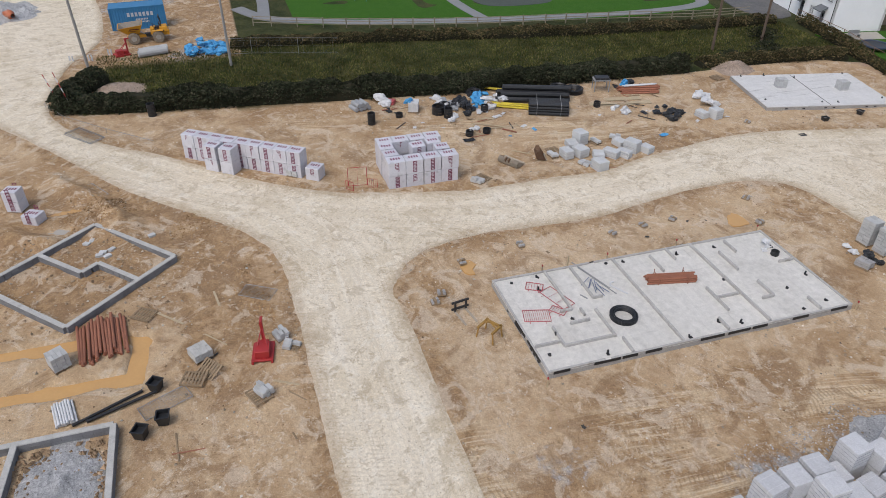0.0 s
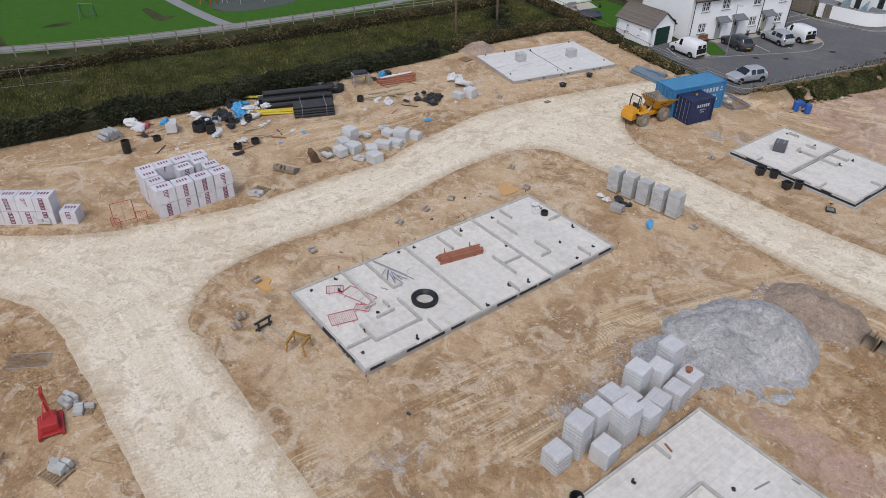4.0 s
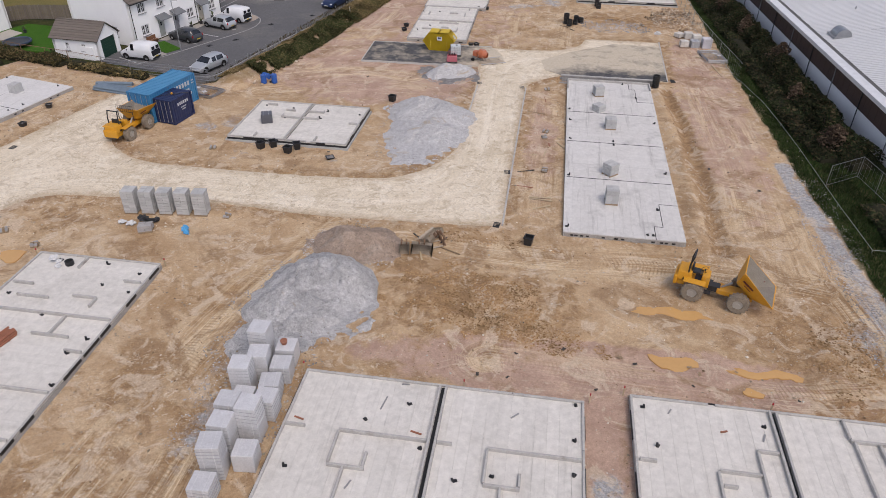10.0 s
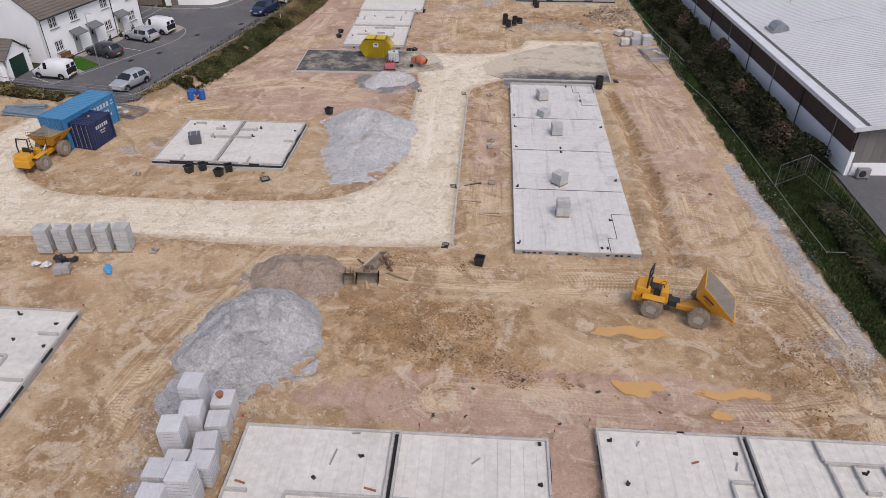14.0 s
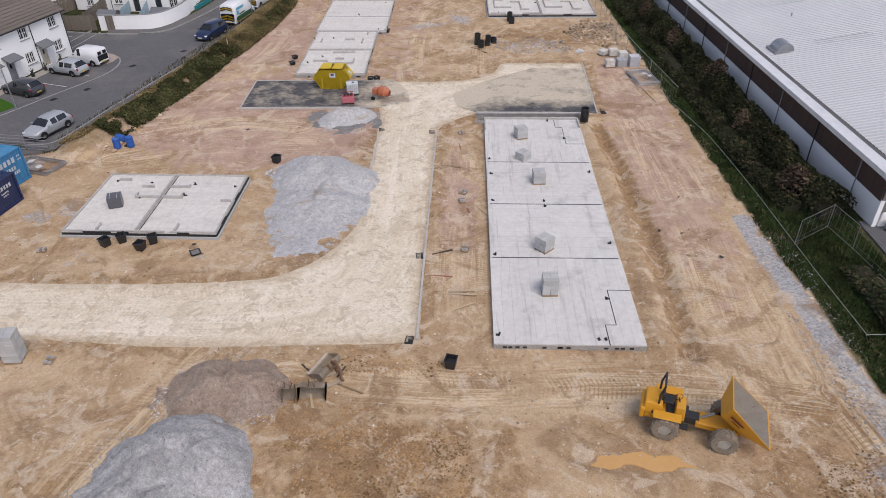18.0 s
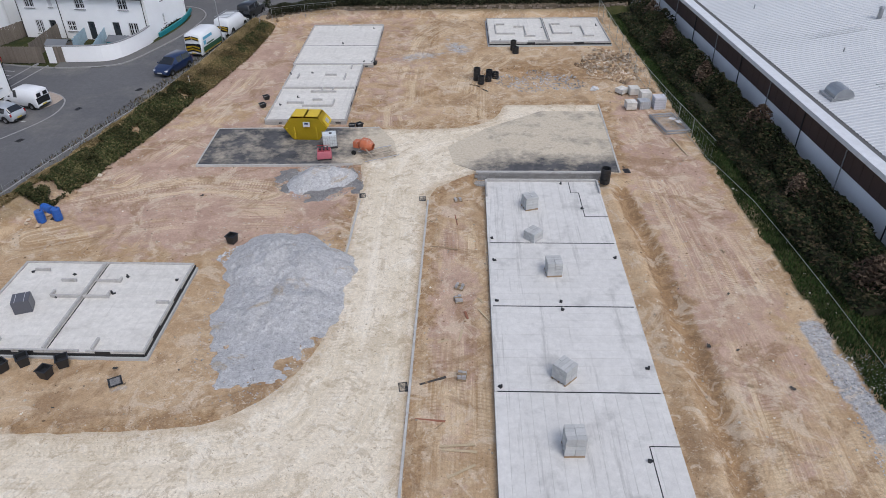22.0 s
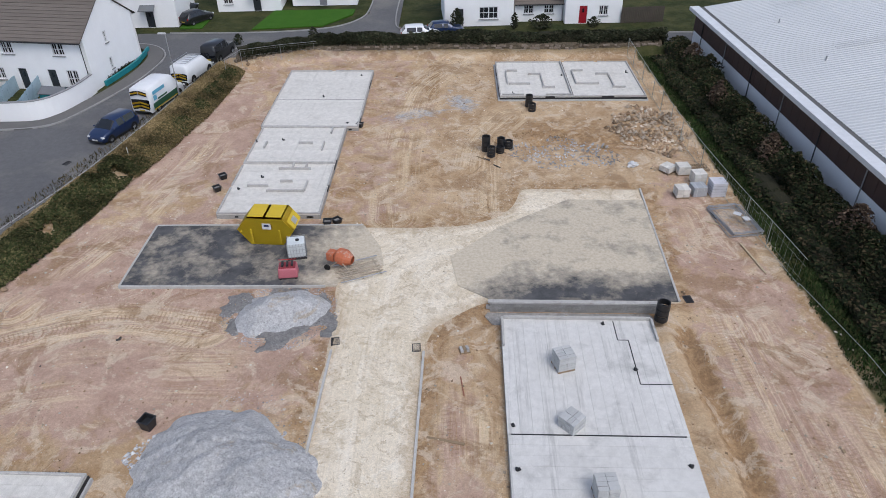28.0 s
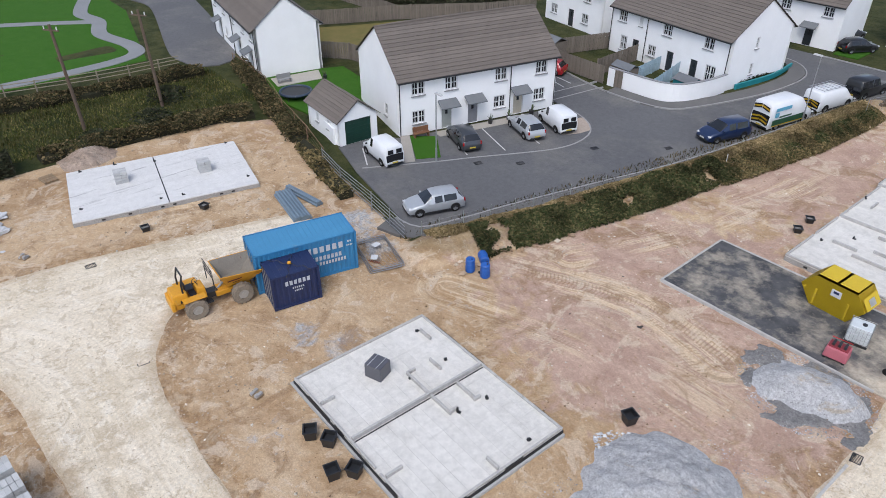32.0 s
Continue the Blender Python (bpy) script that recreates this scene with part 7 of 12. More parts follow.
hedge("leggy bramble scrub along the mesh fence", [(23.0, 34), (22.3, 42), (21.9, 52), (21.3, 64), (20.7, 76), (19.9, 90)], 2.4, 0.75, 300, L_SCRUB, (0.07, 0.2), 23)
hedge("scrubby bramble bank below the warehouse gable", [(23.9, 8), (24.2, 18), (24.2, 27)], 2.2, 0.7, 220, L_SCRUB, (0.07, 0.2), 24)
hedge("dark overgrown shrubs behind a garden fence", [(-84, 75), (-79.5, 77.5), (-75.4, 78.6), (-71.5, 83.5), (-69, 88)], 3.0, 1.9, 260, L_HEDGE, (0.1, 0.25), 27, core=0.5, gaps=0.2, name="shrub_border")
hedge("dark shrubs beside a planter and white gable", [(-34.9, 83.5), (-34.4, 88), (-34.6, 91.5)], 0.8, 0.7, 150, L_HEDGE, (0.1, 0.2), 25, name="shrub_border")


def shrub(x, y, r, h, label, mat, seed, z=0.0):
    t = thing("shrub", label, "shrub", x, y, z)
    rs = np.random.RandomState(seed)
    k = int(260 * r * h)
    a = rs.rand(k) * 6.283
    zz = rs.rand(k)
    rad = r * np.sqrt(rs.rand(k)) * np.sin(np.pi * np.clip(zz * 0.85 + 0.12, 0, 1)) * (0.7 + 0.5 * lattice(a * 2, zz * 4, 1, seed))
    leaf_cloud("foliage", np.stack([np.cos(a) * rad, np.sin(a) * rad, zz * h + 0.05], 1), rs.uniform(0.06, 0.2, k), mat, parent=t, seed=seed)
    for i in range(4):
        bm = bmesh.new()
        an = 1.57 * i + 0.4
        bar(bm, (0, 0, -0.1), (math.cos(an) * r * 0.4, math.sin(an) * r * 0.4, h * 0.75), 0.035, 5, 0.012)
        part("stem", bm, M_DARKTIMBER, t)


random.seed(21)
for i in range(16):
    yy = 36 + i * 3.4
    shrub(24.2 - (yy - 36) * 0.05 + random.uniform(-1.0, 0.8), yy, random.uniform(0.8, 1.5), random.uniform(1.8, 3.0), "leggy dark shrub against the warehouse wall", L_SCRUB if i % 3 else L_DEAD, 100 + i)
for x, y, r, h in ((-6.0, 94.0, 0.7, 1.6), (-17, 96.0, 0.6, 1.5), (-1.2, 99.8, 0.9, 2.4), (8.6, 100.4, 1.5, 1.6), (5.4, 100.2, 0.5, 1.8), (14.6, 101.0, 0.8, 1.1), (-25, 94.6, 0.6, 1.2), (-53.6, 47.6, 0.8, 0.9), (-66.5, 39.5, 2.2, 1.3), (-61.5, 31.5, 1.6, 0.9), (-62.3, 36.5, 2.0, 1.2)):
    shrub(x, y, r, h, "rounded dark green garden shrub", L_HEDGE, int(abs(x * 7 + y)))

rs = np.random.RandomState(3)


def tufts(name, n, box, seed, label, mat, test=None, h=(0.15, 0.4), blade=0.035):
    rs_ = np.random.RandomState(seed)
    x, y = rs_.uniform(box[0], box[1], n), rs_.uniform(box[2], box[3], n)
    if test is not None:
        keep = test(x, y)
        x, y = x[keep], y[keep]
    k = len(x)
    hh = rs_.uniform(*h, k)
    a = rs_.rand(k) * 6.283
    lean = rs_.rand(k) * 0.6
    wx, wy = np.cos(a) * blade, np.sin(a) * blade
    p0 = np.stack([x - wx, y - wy, np.full(k, -0.06)], 1)
    p1 = np.stack([x + wx, y + wy, np.full(k, -0.06)], 1)
    p2 = np.stack([x + wx * 0.4 - wy * lean * 0.22 / blade, y + wy * 0.4 + wx * lean * 0.22 / blade, hh], 1)
    p3 = np.stack([x - wx * 0.9 - wy * lean * 0.22 / blade, y - wy * 0.9 + wx * lean * 0.22 / blade, hh * 0.8], 1)
    pts_ = np.stack([p0, p1, p2, p3], 1).reshape(-1, 3)
    q = np.arange(k) * 4
    me_ = bpy.data.meshes.new(name)
    me_.from_pydata(pts_.tolist(), [], np.stack([q, q + 1, q + 2, q + 3], 1).tolist())
    me_.materials.append(mat)
    tagged(new(name, me_), label, "grass", kind="stuff")


tufts("field_grass", 90000, (-82, -60, -34, 46), 31, "rough unmown grass with dry stalks", L_GRASS, lambda x, y: (x < -61.5 - (y < 0) * (-y) * 0.1) & (x > -80 + (y + 20) * 0.11), (0.04, 0.17))
tufts("bank_grass", 110000, (18.2, 26.5, 8, 94), 32, "rough green grass between the mesh fence and warehouse", L_IVY, lambda x, y: x > east_edge(y) + 0.5 * (lattice(x, y, 1.2, 36) - 0.4), (0.03, 0.18))
tufts("verge_grass", 20000, (-34, -22, 42, 90), 33, "dry grass on the roadside bank", L_BANK, lambda x, y: np.abs(x - (-32.6 + (y - 43) * 0.185)) < 1.6, (0.1, 0.3))

# park beyond the field
PARKPATH = [(-96, -18.5), (-90.4, -15.0), (-86.6, -7), (-84.6, 0), (-82.6, 9), (-81.2, 18), (-80.3, 26), (-80.0, 33), (-80.5, 39), (-82.0, 42), (-85.5, 42.4), (-91.5, 41.2), (-97, 42.6), (-102, 42), (-110, 45)]
strip("park_path", PARKPATH, 1.7, -0.2, 0.05, M_PATH, "curving grey tarmac path through the park", "path")
strip("park_path", [(-97, 42.4), (-101, 36), (-104, 30), (-106, 20), (-108, 5)], 1.5, -0.2, 0.045, M_PATH, "grey tarmac path across the park", "path")
strip("park_path", [(-82.2, 11), (-88, 10), (-98, 9.2), (-110, 9)], 1.5, -0.2, 0.045, M_PATH, "grey tarmac path across the park", "path")
strip("park_path", [(-91.0, -15.5), (-98, -15), (-112, -15)], 1.5, -0.2, 0.045, M_PATH, "grey tarmac path across the park", "path")
ground_patch("park_lawn", [(-220, -12), (-87, -12), (-83.0, 2), (-80.2, 18), (-78.6, 30), (-79, 42), (-100, 47), (-220, 47)], -0.005, M_LAWN, "bright mown grass of the park", "lawn")
M_RUBBER = material("play_surface", (0.07, 0.085, 0.075), 0.95, (0.09, 0.10, 0.09), 1, 0.5, 30, 0.2, 0.2)
ground_patch("play_area", smooth_outline([(-93.5, 13), (-88.0, 13.6), (-87.6, 22), (-93.5, 22)], 0.8), 0.02, M_RUBBER, "dark rubber surface under play equipment", "play area")


def rail_fence(label, pts, h=1.1, mat=None):
    t = thing("rail_fence", label, "fence", 0, 0)
    mat = mat or material("pale_timber", (0.30, 0.26, 0.19), 0.9, None, 1, 0.5, 25, 0.2, 0.2)
    line = smooth_outline(pts, 2.4, closed=False)
    for (x0, y0), (x1, y1) in zip(line[:-1], line[1:]):
        bm = bmesh.new()
        quad_box(bm, x0, y0, -0.1, 0.12, 0.12, h + 0.15)
        part("post", bm, mat, t)
        for z in (0.35, 0.7, 1.05):
            bm = bmesh.new()
            bar(bm, (x0, y0, z), (x1, y1, z), 0.045, 5)
            part("rail", bm, mat, t)


rail_fence("pale timber post and rail fence along the park", [(-88, -17), (-85, -9), (-82.5, -1), (-80.2, 9), (-78.6, 20), (-77.2, 28), (-75.5, 36), (-75, 44)])


def play_frame(x, y, rz, label, mat, w=2.2, h=2.2):
    t = thing("swing_frame", label, "swing", x, y, 0, rz)
    for s in (-1, 1):
        for q in (-1, 1):
            bm = bmesh.new()
            bar(bm, (s * w / 2, q * 0.8, 0), (s * w / 2, 0, h), 0.05, 6)
            part("leg", bm, mat, t)
    bm = bmesh.new()
    bar(bm, (-w / 2, 0, h), (w / 2, 0, h), 0.05, 6)
    part("top_bar", bm, mat, t)
    for s in (-0.4, 0.4):
        bm = bmesh.new()
        bar(bm, (s - 0.2, 0, h), (s - 0.2, 0, 0.5), 0.012, 4)
        bar(bm, (s + 0.2, 0, h), (s + 0.2, 0, 0.5), 0.012, 4)
        quad_box(bm, s, 0, 0.46, 0.45, 0.18, 0.04)
        part("seat", bm, M_BLACK, t)


M_PLAYRED = plain("play_red", (0.45, 0.04, 0.03), 0.45)
play_frame(-91, 17.5, 80, "grey steel swing frame on a dark play surface", M_GALV, 3.2, 2.4)
play_frame(-93.0, 12.4, 30, "red play frame on park grass", M_PLAYRED, 1.6, 2.0)
play_frame(-95.5, -2, 60, "green climbing frame on park grass", plain("play_green", (0.03, 0.16, 0.08), 0.45), 1.6, 1.8)


def slide():
    t = thing("slide", "red playground slide on park grass", "slide", -93, 14.6, 0, 70)
    bm = bmesh.new()
    v = [bm.verts.new(p) for p in ((-0.3, 0, 1.5), (0.3, 0, 1.5), (0.3, 2.6, 0.2), (-0.3, 2.6, 0.2))]
    f = bm.faces.new(v)
    bmesh.ops.solidify(bm, geom=[f], thickness=0.06)
    part("chute", bm, M_PLAYRED, t)
    for s in (-0.28, 0.28):
        bm = bmesh.new()
        bar(bm, (s, -0.7, 0), (s, 0, 1.6), 0.04, 6)
        part("ladder_side", bm, M_GALV, t)


slide()


def utility_pole(x, y, h, lean, label, arm=True, grey=False):
    t = thing("utility_pole", label, "pole", x, y, -0.1)
    mat = material("pole_wood", (0.16, 0.12, 0.09), 0.9, (0.11, 0.08, 0.06), 0.8, 0.5, 15, 0.25, 0.3)
    if grey:
        mat = material("weathered_pole", (0.36, 0.345, 0.32), 0.9, (0.27, 0.255, 0.235), 0.8, 0.5, 15, 0.2, 0.3)
    lx, ly = lean
    bm = bmesh.new()
    bar(bm, (0, 0, 0), (lx, ly, h), 0.16, 10, 0.11)
    part("pole", bm, mat, t)
    if arm:
        bm = bmesh.new()
        quad_box(bm, lx, ly, h - 0.5, 1.5, 0.1, 0.1, 35)
        part("crossarm", bm, mat, t)
        for s in (-0.6, 0, 0.6):
            bm = bmesh.new()
            bar(bm, (lx + s * 0.82, ly + s * 0.57, h - 0.4), (lx + s * 0.82, ly + s * 0.57, h - 0.15), 0.05, 6)
            part("insulator", bm, M_FRAME, t)
    return t


utility_pole(-64.8, 31.5, 9.0, (0.1, -0.3), "leaning grey wooden utility pole in rough grass")
utility_pole(-65.4, 38.5, 8.8, (0.1, -0.25), "dark wooden utility pole in rough grass")
utility_pole(-78.0, -34.6, 9.0, (0.0, -0.2), "grey wooden utility pole beside the site road", True, True)
utility_pole(-74.8, -20.4, 9.0, (0.0, -0.1), "grey utility pole behind the hedge", False, True)

# ---- vehicles ----
M_TYRE = plain("tyre_rubber", (0.025, 0.024, 0.023), 0.85)
M_MUDTYRE = material("muddy_tyre", (0.33, 0.275, 0.21), 0.95, (0.17, 0.145, 0.115), 4, 0.7, 20, 0.3, 0.5, world_space=False)
M_RIM = plain("alloy_rim", (0.42, 0.43, 0.44), 0.4, 0.7)
M_CARGLASS = plain("car_glass", (0.012, 0.014, 0.017), 0.06, coat=0.5)
M_LAMPRED = plain("red_lamp", (0.35, 0.01, 0.01), 0.25)
M_LAMPWHITE = plain("clear_lamp", (0.65, 0.66, 0.68), 0.2)
M_TRIMBLACK = plain("black_trim", (0.02, 0.02, 0.021), 0.6)
M_PLATE = plain("plate_yellow", (0.62, 0.48, 0.06), 0.5)
M_PLATEW = plain("plate_white", (0.7, 0.7, 0.68), 0.5)


def paint(name, rgb, metal=0.0):
    return material(name, rgb, 0.32, tuple(c * 0.85 for c in rgb), 1.2, 0.4, 30, 0.06, 0.03, metal=metal, coat=0.6)


P_SILVER = paint("silver_paint", (0.46, 0.48, 0.50), 0.3)
P_GREY = paint("dark_grey_paint", (0.055, 0.06, 0.068), 0.3)
P_WHITE = paint("white_paint", (0.76, 0.77, 0.78))
P_BLUE = paint("dark_blue_paint", (0.012, 0.028, 0.085), 0.2)
P_BLACK = paint("black_paint", (0.012, 0.012, 0.013))
P_RED = paint("red_paint", (0.36, 0.012, 0.015))


def loft(bm, sections, close=True):
    rings = [[bm.verts.new(p) for p in s] for s in sections]
    for r, q in zip(rings[:-1], rings[1:]):
        n = len(r)
        for i in range(n):
            j = (i + 1) % n
            if close or i < n - 1:
                bm.faces.new((r[i], r[j], q[j], q[i]))
    if close:
        bm.faces.new(rings[0][::-1])
        bm.faces.new(rings[-1])
    bmesh.ops.recalc_face_normals(bm, faces=bm.faces[:])


def wheel(parent, x, y, r, w, rim_mat=None, tyre_mat=None, rim=0.62, lugs=0):
    side = 1 if y > 0 else -1
    bm = bmesh.new()
    n = 20
    prof = ((r * rim, -w / 2), (r * 0.94, -w / 2), (r, -w * 0.32), (r, w * 0.32), (r * 0.94, w / 2), (r * rim, w / 2))
    rings = [[bm.verts.new((math.cos(6.28319 * i / n) * a, b, math.sin(6.28319 * i / n) * a)) for i in range(n)] for a, b in prof]
    for p, q in zip(rings, rings[1:] + rings[:1]):
        for i in range(n):
            bm.faces.new((p[i], p[(i + 1) % n], q[(i + 1) % n], q[i]))
    for i in range(lugs):
        a = 360.0 * i / lugs
        for s in (-1, 1):
            m = Matrix.Rotation(radians(a + (180 / lugs if s > 0 else 0)), 4, "Y")
            bmesh.ops.create_cube(bm, size=1, matrix=m @ Matrix.Translation((0, s * w * 0.25, r + 0.005)) @ Matrix.Rotation(radians(35 * s), 4, "Z") @ Matrix.Diagonal((0.07, w * 0.5, 0.05, 1)))
    bmesh.ops.recalc_face_normals(bm, faces=bm.faces[:])
    wh = part("wheel", bm, tyre_mat or M_TYRE, parent)
    wh.matrix_basis = pose(x, y, r)
    bm = bmesh.new()
    o = side * w * 0.36
    hub = bm.verts.new((0, o, 0))
    rr = [bm.verts.new((math.cos(6.28319 * i / n) * r * rim * (1.0 if i % 4 < 2 else 0.92), o + side * 0.02, math.sin(6.28319 * i / n) * r * rim * (1.0 if i % 4 < 2 else 0.92))) for i in range(n)]
    for i in range(n):
        bm.faces.new((hub, rr[i], rr[(i + 1) % n]))
    bar(bm, (0, o - side * 0.02, 0), (0, o + side * 0.06, 0), r * 0.18, 8)
    part("rim", bm, rim_mat or M_RIM, wh)


CAR_SHAPES = {  # stations from tail to nose: share of the length, belt height, top height, half width at the belt and at the top as shares
    "hatch": [(0.0, 0.52, 0.54, 0.80, 0.66), (0.015, 0.80, 0.84, 0.90, 0.78), (0.04, 0.90, 0.95, 0.95, 0.80), (0.12, 0.93, 1.36, 0.985, 0.70), (0.16, 0.93, 1.42, 0.99, 0.71), (0.38, 0.92, 1.46, 1.0, 0.74), (0.41, 0.92, 1.46, 1.0, 0.74), (0.54, 0.91, 1.43, 1.0, 0.73), (0.575, 0.91, 1.38, 1.0, 0.73), (0.72, 0.90, 0.955, 0.985, 0.86), (0.76, 0.88, 0.92, 0.98, 0.84), (0.88, 0.79, 0.84, 0.94, 0.76), (0.96, 0.66, 0.71, 0.88, 0.66), (1.0, 0.46, 0.50, 0.76, 0.56)],
    "mpv": [(0.0, 0.55, 0.58, 0.82, 0.68), (0.012, 0.86, 0.9, 0.92, 0.80), (0.03, 0.98, 1.04, 0.96, 0.82), (0.085, 1.0, 1.50, 0.985, 0.74), (0.12, 1.0, 1.56, 0.99, 0.75), (0.38, 0.99, 1.60, 1.0, 0.77), (0.41, 0.99, 1.60, 1.0, 0.77), (0.56, 0.97, 1.57, 1.0, 0.76), (0.60, 0.97, 1.52, 1.0, 0.76), (0.77, 0.95, 1.02, 0.98, 0.86), (0.80, 0.93, 0.98, 0.97, 0.84), (0.90, 0.84, 0.89, 0.94, 0.76), (0.965, 0.68, 0.74, 0.88, 0.66), (1.0, 0.48, 0.52, 0.78, 0.58)],
    "van": [(0.0, 0.50, 0.55, 0.90, 0.80), (0.01, 1.02, 1.12, 0.95, 0.84), (0.018, 1.03, 1.62, 0.97, 0.82), (0.035, 1.04, 1.76, 0.98, 0.83), (0.30, 1.04, 1.80, 1.0, 0.85), (0.50, 1.02, 1.80, 1.0, 0.84), (0.53, 1.02, 1.79, 1.0, 0.84), (0.60, 1.01, 1.76, 1.0, 0.82), (0.63, 1.0, 1.71, 1.0, 0.81), (0.79, 0.97, 1.05, 0.98, 0.86), (0.82, 0.94, 1.0, 0.97, 0.84), (0.92, 0.82, 0.88, 0.93, 0.76), (0.975, 0.66, 0.72, 0.88, 0.68), (1.0, 0.46, 0.50, 0.78, 0.58)],
    "bigvan": [(0.0, 0.55, 0.6, 0.90, 0.82), (0.008, 1.24, 1.4, 0.95, 0.86), (0.014, 1.26, 2.20, 0.97, 0.84), (0.03, 1.27, 2.36, 0.98, 0.85), (0.30, 1.27, 2.40, 1.0, 0.87), (0.60, 1.25, 2.40, 1.0, 0.87), (0.63, 1.25, 2.38, 1.0, 0.86), (0.68, 1.24, 2.32, 1.0, 0.84), (0.72, 1.23, 2.22, 1.0, 0.83), (0.875, 1.15, 1.25, 0.98, 0.86), (0.90, 1.12, 1.18, 0.97, 0.84), (0.95, 1.0, 1.06, 0.93, 0.78), (0.985, 0.78, 0.84, 0.9, 0.72), (1.0, 0.5, 0.55, 0.82, 0.62)],
    "jeep": [(0.0, 0.6, 0.65, 0.92, 0.86), (0.01, 1.06, 1.15, 0.96, 0.88), (0.018, 1.10, 1.74, 0.97, 0.82), (0.035, 1.1, 1.86, 0.98, 0.83), (0.30, 1.1, 1.90, 1.0, 0.85), (0.36, 1.1, 1.90, 1.0, 0.85), (0.39, 1.1, 1.90, 1.0, 0.85), (0.57, 1.1, 1.88, 1.0, 0.83), (0.60, 1.1, 1.84, 1.0, 0.83), (0.68, 1.1, 1.16, 0.98, 0.88), (0.72, 1.09, 1.14, 0.97, 0.88), (0.94, 1.04, 1.1, 0.95, 0.86), (0.985, 0.9, 1.0, 0.93, 0.82), (1.0, 0.55, 0.6, 0.88, 0.76)]}


def car(name, label, x, y, rz, body, L=4.2, W=1.76, H=1.46, kind="hatch"):
    """A car or van, x ahead, its middle over x, y: a rounded shell whose glazed faces are panes of their own."""
    c = thing(name, label, "car" if kind in ("hatch", "mpv", "jeep") else "van", x, y, 0.05, rz)
    st = CAR_SHAPES[kind]
    f = H / {"hatch": 1.46, "mpv": 1.6, "van": 1.8, "bigvan": 2.4, "jeep": 1.9}[kind]
    low = 0.22
    rings = []
    for i, (u, zb, zt, wb, wt) in enumerate(st):
        xx, zb, zt, hb, ht = (u - 0.5) * L, zb * f, zt * f, W / 2 * wb, W / 2 * wt
        lw = low + (0.14 if i in (0, len(st) - 1) else 0.0)
        half = [(hb * 0.90, lw), (hb * 0.985, lw + (zb - lw) * 0.35), (hb, lw + (zb - lw) * 0.72), (hb * 0.965, zb), (ht + 0.02, zt - min(0.10, (zt - zb) * 0.3)), (ht * 0.82, zt), (0.0, zt + 0.02)]
        rings.append([(xx, -a, b) for a, b in half] + [(xx, a, b) for a, b in half[-2::-1]])
    screen = max(i for i in range(len(st) - 1) if st[i][2] - st[i + 1][2] > 0.25)
    tail = next(i for i in range(len(st)) if st[i + 1][2] - st[i][2] > 0.3)
    groups = {"body": bmesh.new()}
    for i, (p, q) in enumerate(zip(rings[:-1], rings[1:])):
        for j in range(len(p) - 1):
            jj = min(j, len(p) - 2 - j)
            where = "body"
            if jj == 3 and tail + 1 < i < screen and st[i + 1][0] - st[i][0] > 0.05 and (kind in ("hatch", "mpv", "jeep") or i >= screen - 2):
                where = "side_window"
            if jj == 3 and kind in ("van", "bigvan") and i == screen - 1:
                where = "side_window"
            if jj >= 4 and i == screen:
                where = "windscreen"
            if jj >= 4 and i == tail:
                where = "rear_window"
            if where == "side_window":
                where += str(i) + ("a" if j < 6 else "b")
            b2 = groups.setdefault(where, bmesh.new())
            b2.faces.new([b2.verts.new(v) for v in (p[j], q[j], q[j + 1], p[j + 1])])
    b2 = groups["body"]
    b2.faces.new([b2.verts.new(v) for v in rings[0]])
    b2.faces.new([b2.verts.new(v) for v in rings[-1][::-1]])
    for key, b2 in groups.items():
        bmesh.ops.remove_doubles(b2, verts=b2.verts[:], dist=1e-4)
        bmesh.ops.recalc_face_normals(b2, faces=b2.faces[:])
        part("side_window" if key.startswith("side") else key, b2, body if key == "body" else M_CARGLASS, c, smooth=key == "body")
    if kind == "van":
        zr = st[1][1] * f
        for s in (-1, 1):
            b2 = bmesh.new()
            quad_box(b2, -L / 2 + 0.02, s * W * 0.21, zr + 0.16 * f, 0.05, W * 0.27, 0.34 * f)
            bevel(b2, 0.01)
            part("door_window", b2, M_CARGLASS, c)
    ra = L * 0.19
    r = 0.32 if kind in ("hatch", "mpv", "van") else 0.37
    for xx in (-L / 2 + ra, L / 2 - ra):
        for s in (-1, 1):
            b2 = bmesh.new()
            rim_ = [(xx + math.cos(math.pi * k / 10) * (r + 0.055), r + math.sin(math.pi * k / 10) * (r + 0.055)) for k in range(11)]
            b2.faces.new([b2.verts.new((a, s * (W / 2 + 0.003), b)) for a, b in rim_])
            part("wheel_arch", b2, M_TRIMBLACK, c)
            wheel(c, xx, s * (W / 2 - 0.09), r, 0.2)
    for s in (-1, 1):
        b2 = bmesh.new()
        quad_box(b2, L / 2 - 0.17, s * W * 0.36, 0.60 * f, 0.22, 0.32, 0.12, s * -14, 0.8)
        bevel(b2, 0.02)
        part("headlight", b2, M_LAMPWHITE, c)
        b2 = bmesh.new()
        quad_box(b2, -L / 2 + 0.09, s * W * 0.42, 0.66 * f, 0.14, 0.14, 0.26, 0, 0.85)
        bevel(b2, 0.02)
        part("tail_light", b2, M_LAMPRED, c)
        b2 = bmesh.new()
        quad_box(b2, (st[screen + 1][0] - 0.5) * L - 0.25, s * (W / 2 + 0.08), st[screen][1] * f + 0.02, 0.1, 0.17, 0.12)
        bevel(b2, 0.02)
        part("mirror", b2, body if kind != "van" else M_TRIMBLACK, c)
        b2 = bmesh.new()
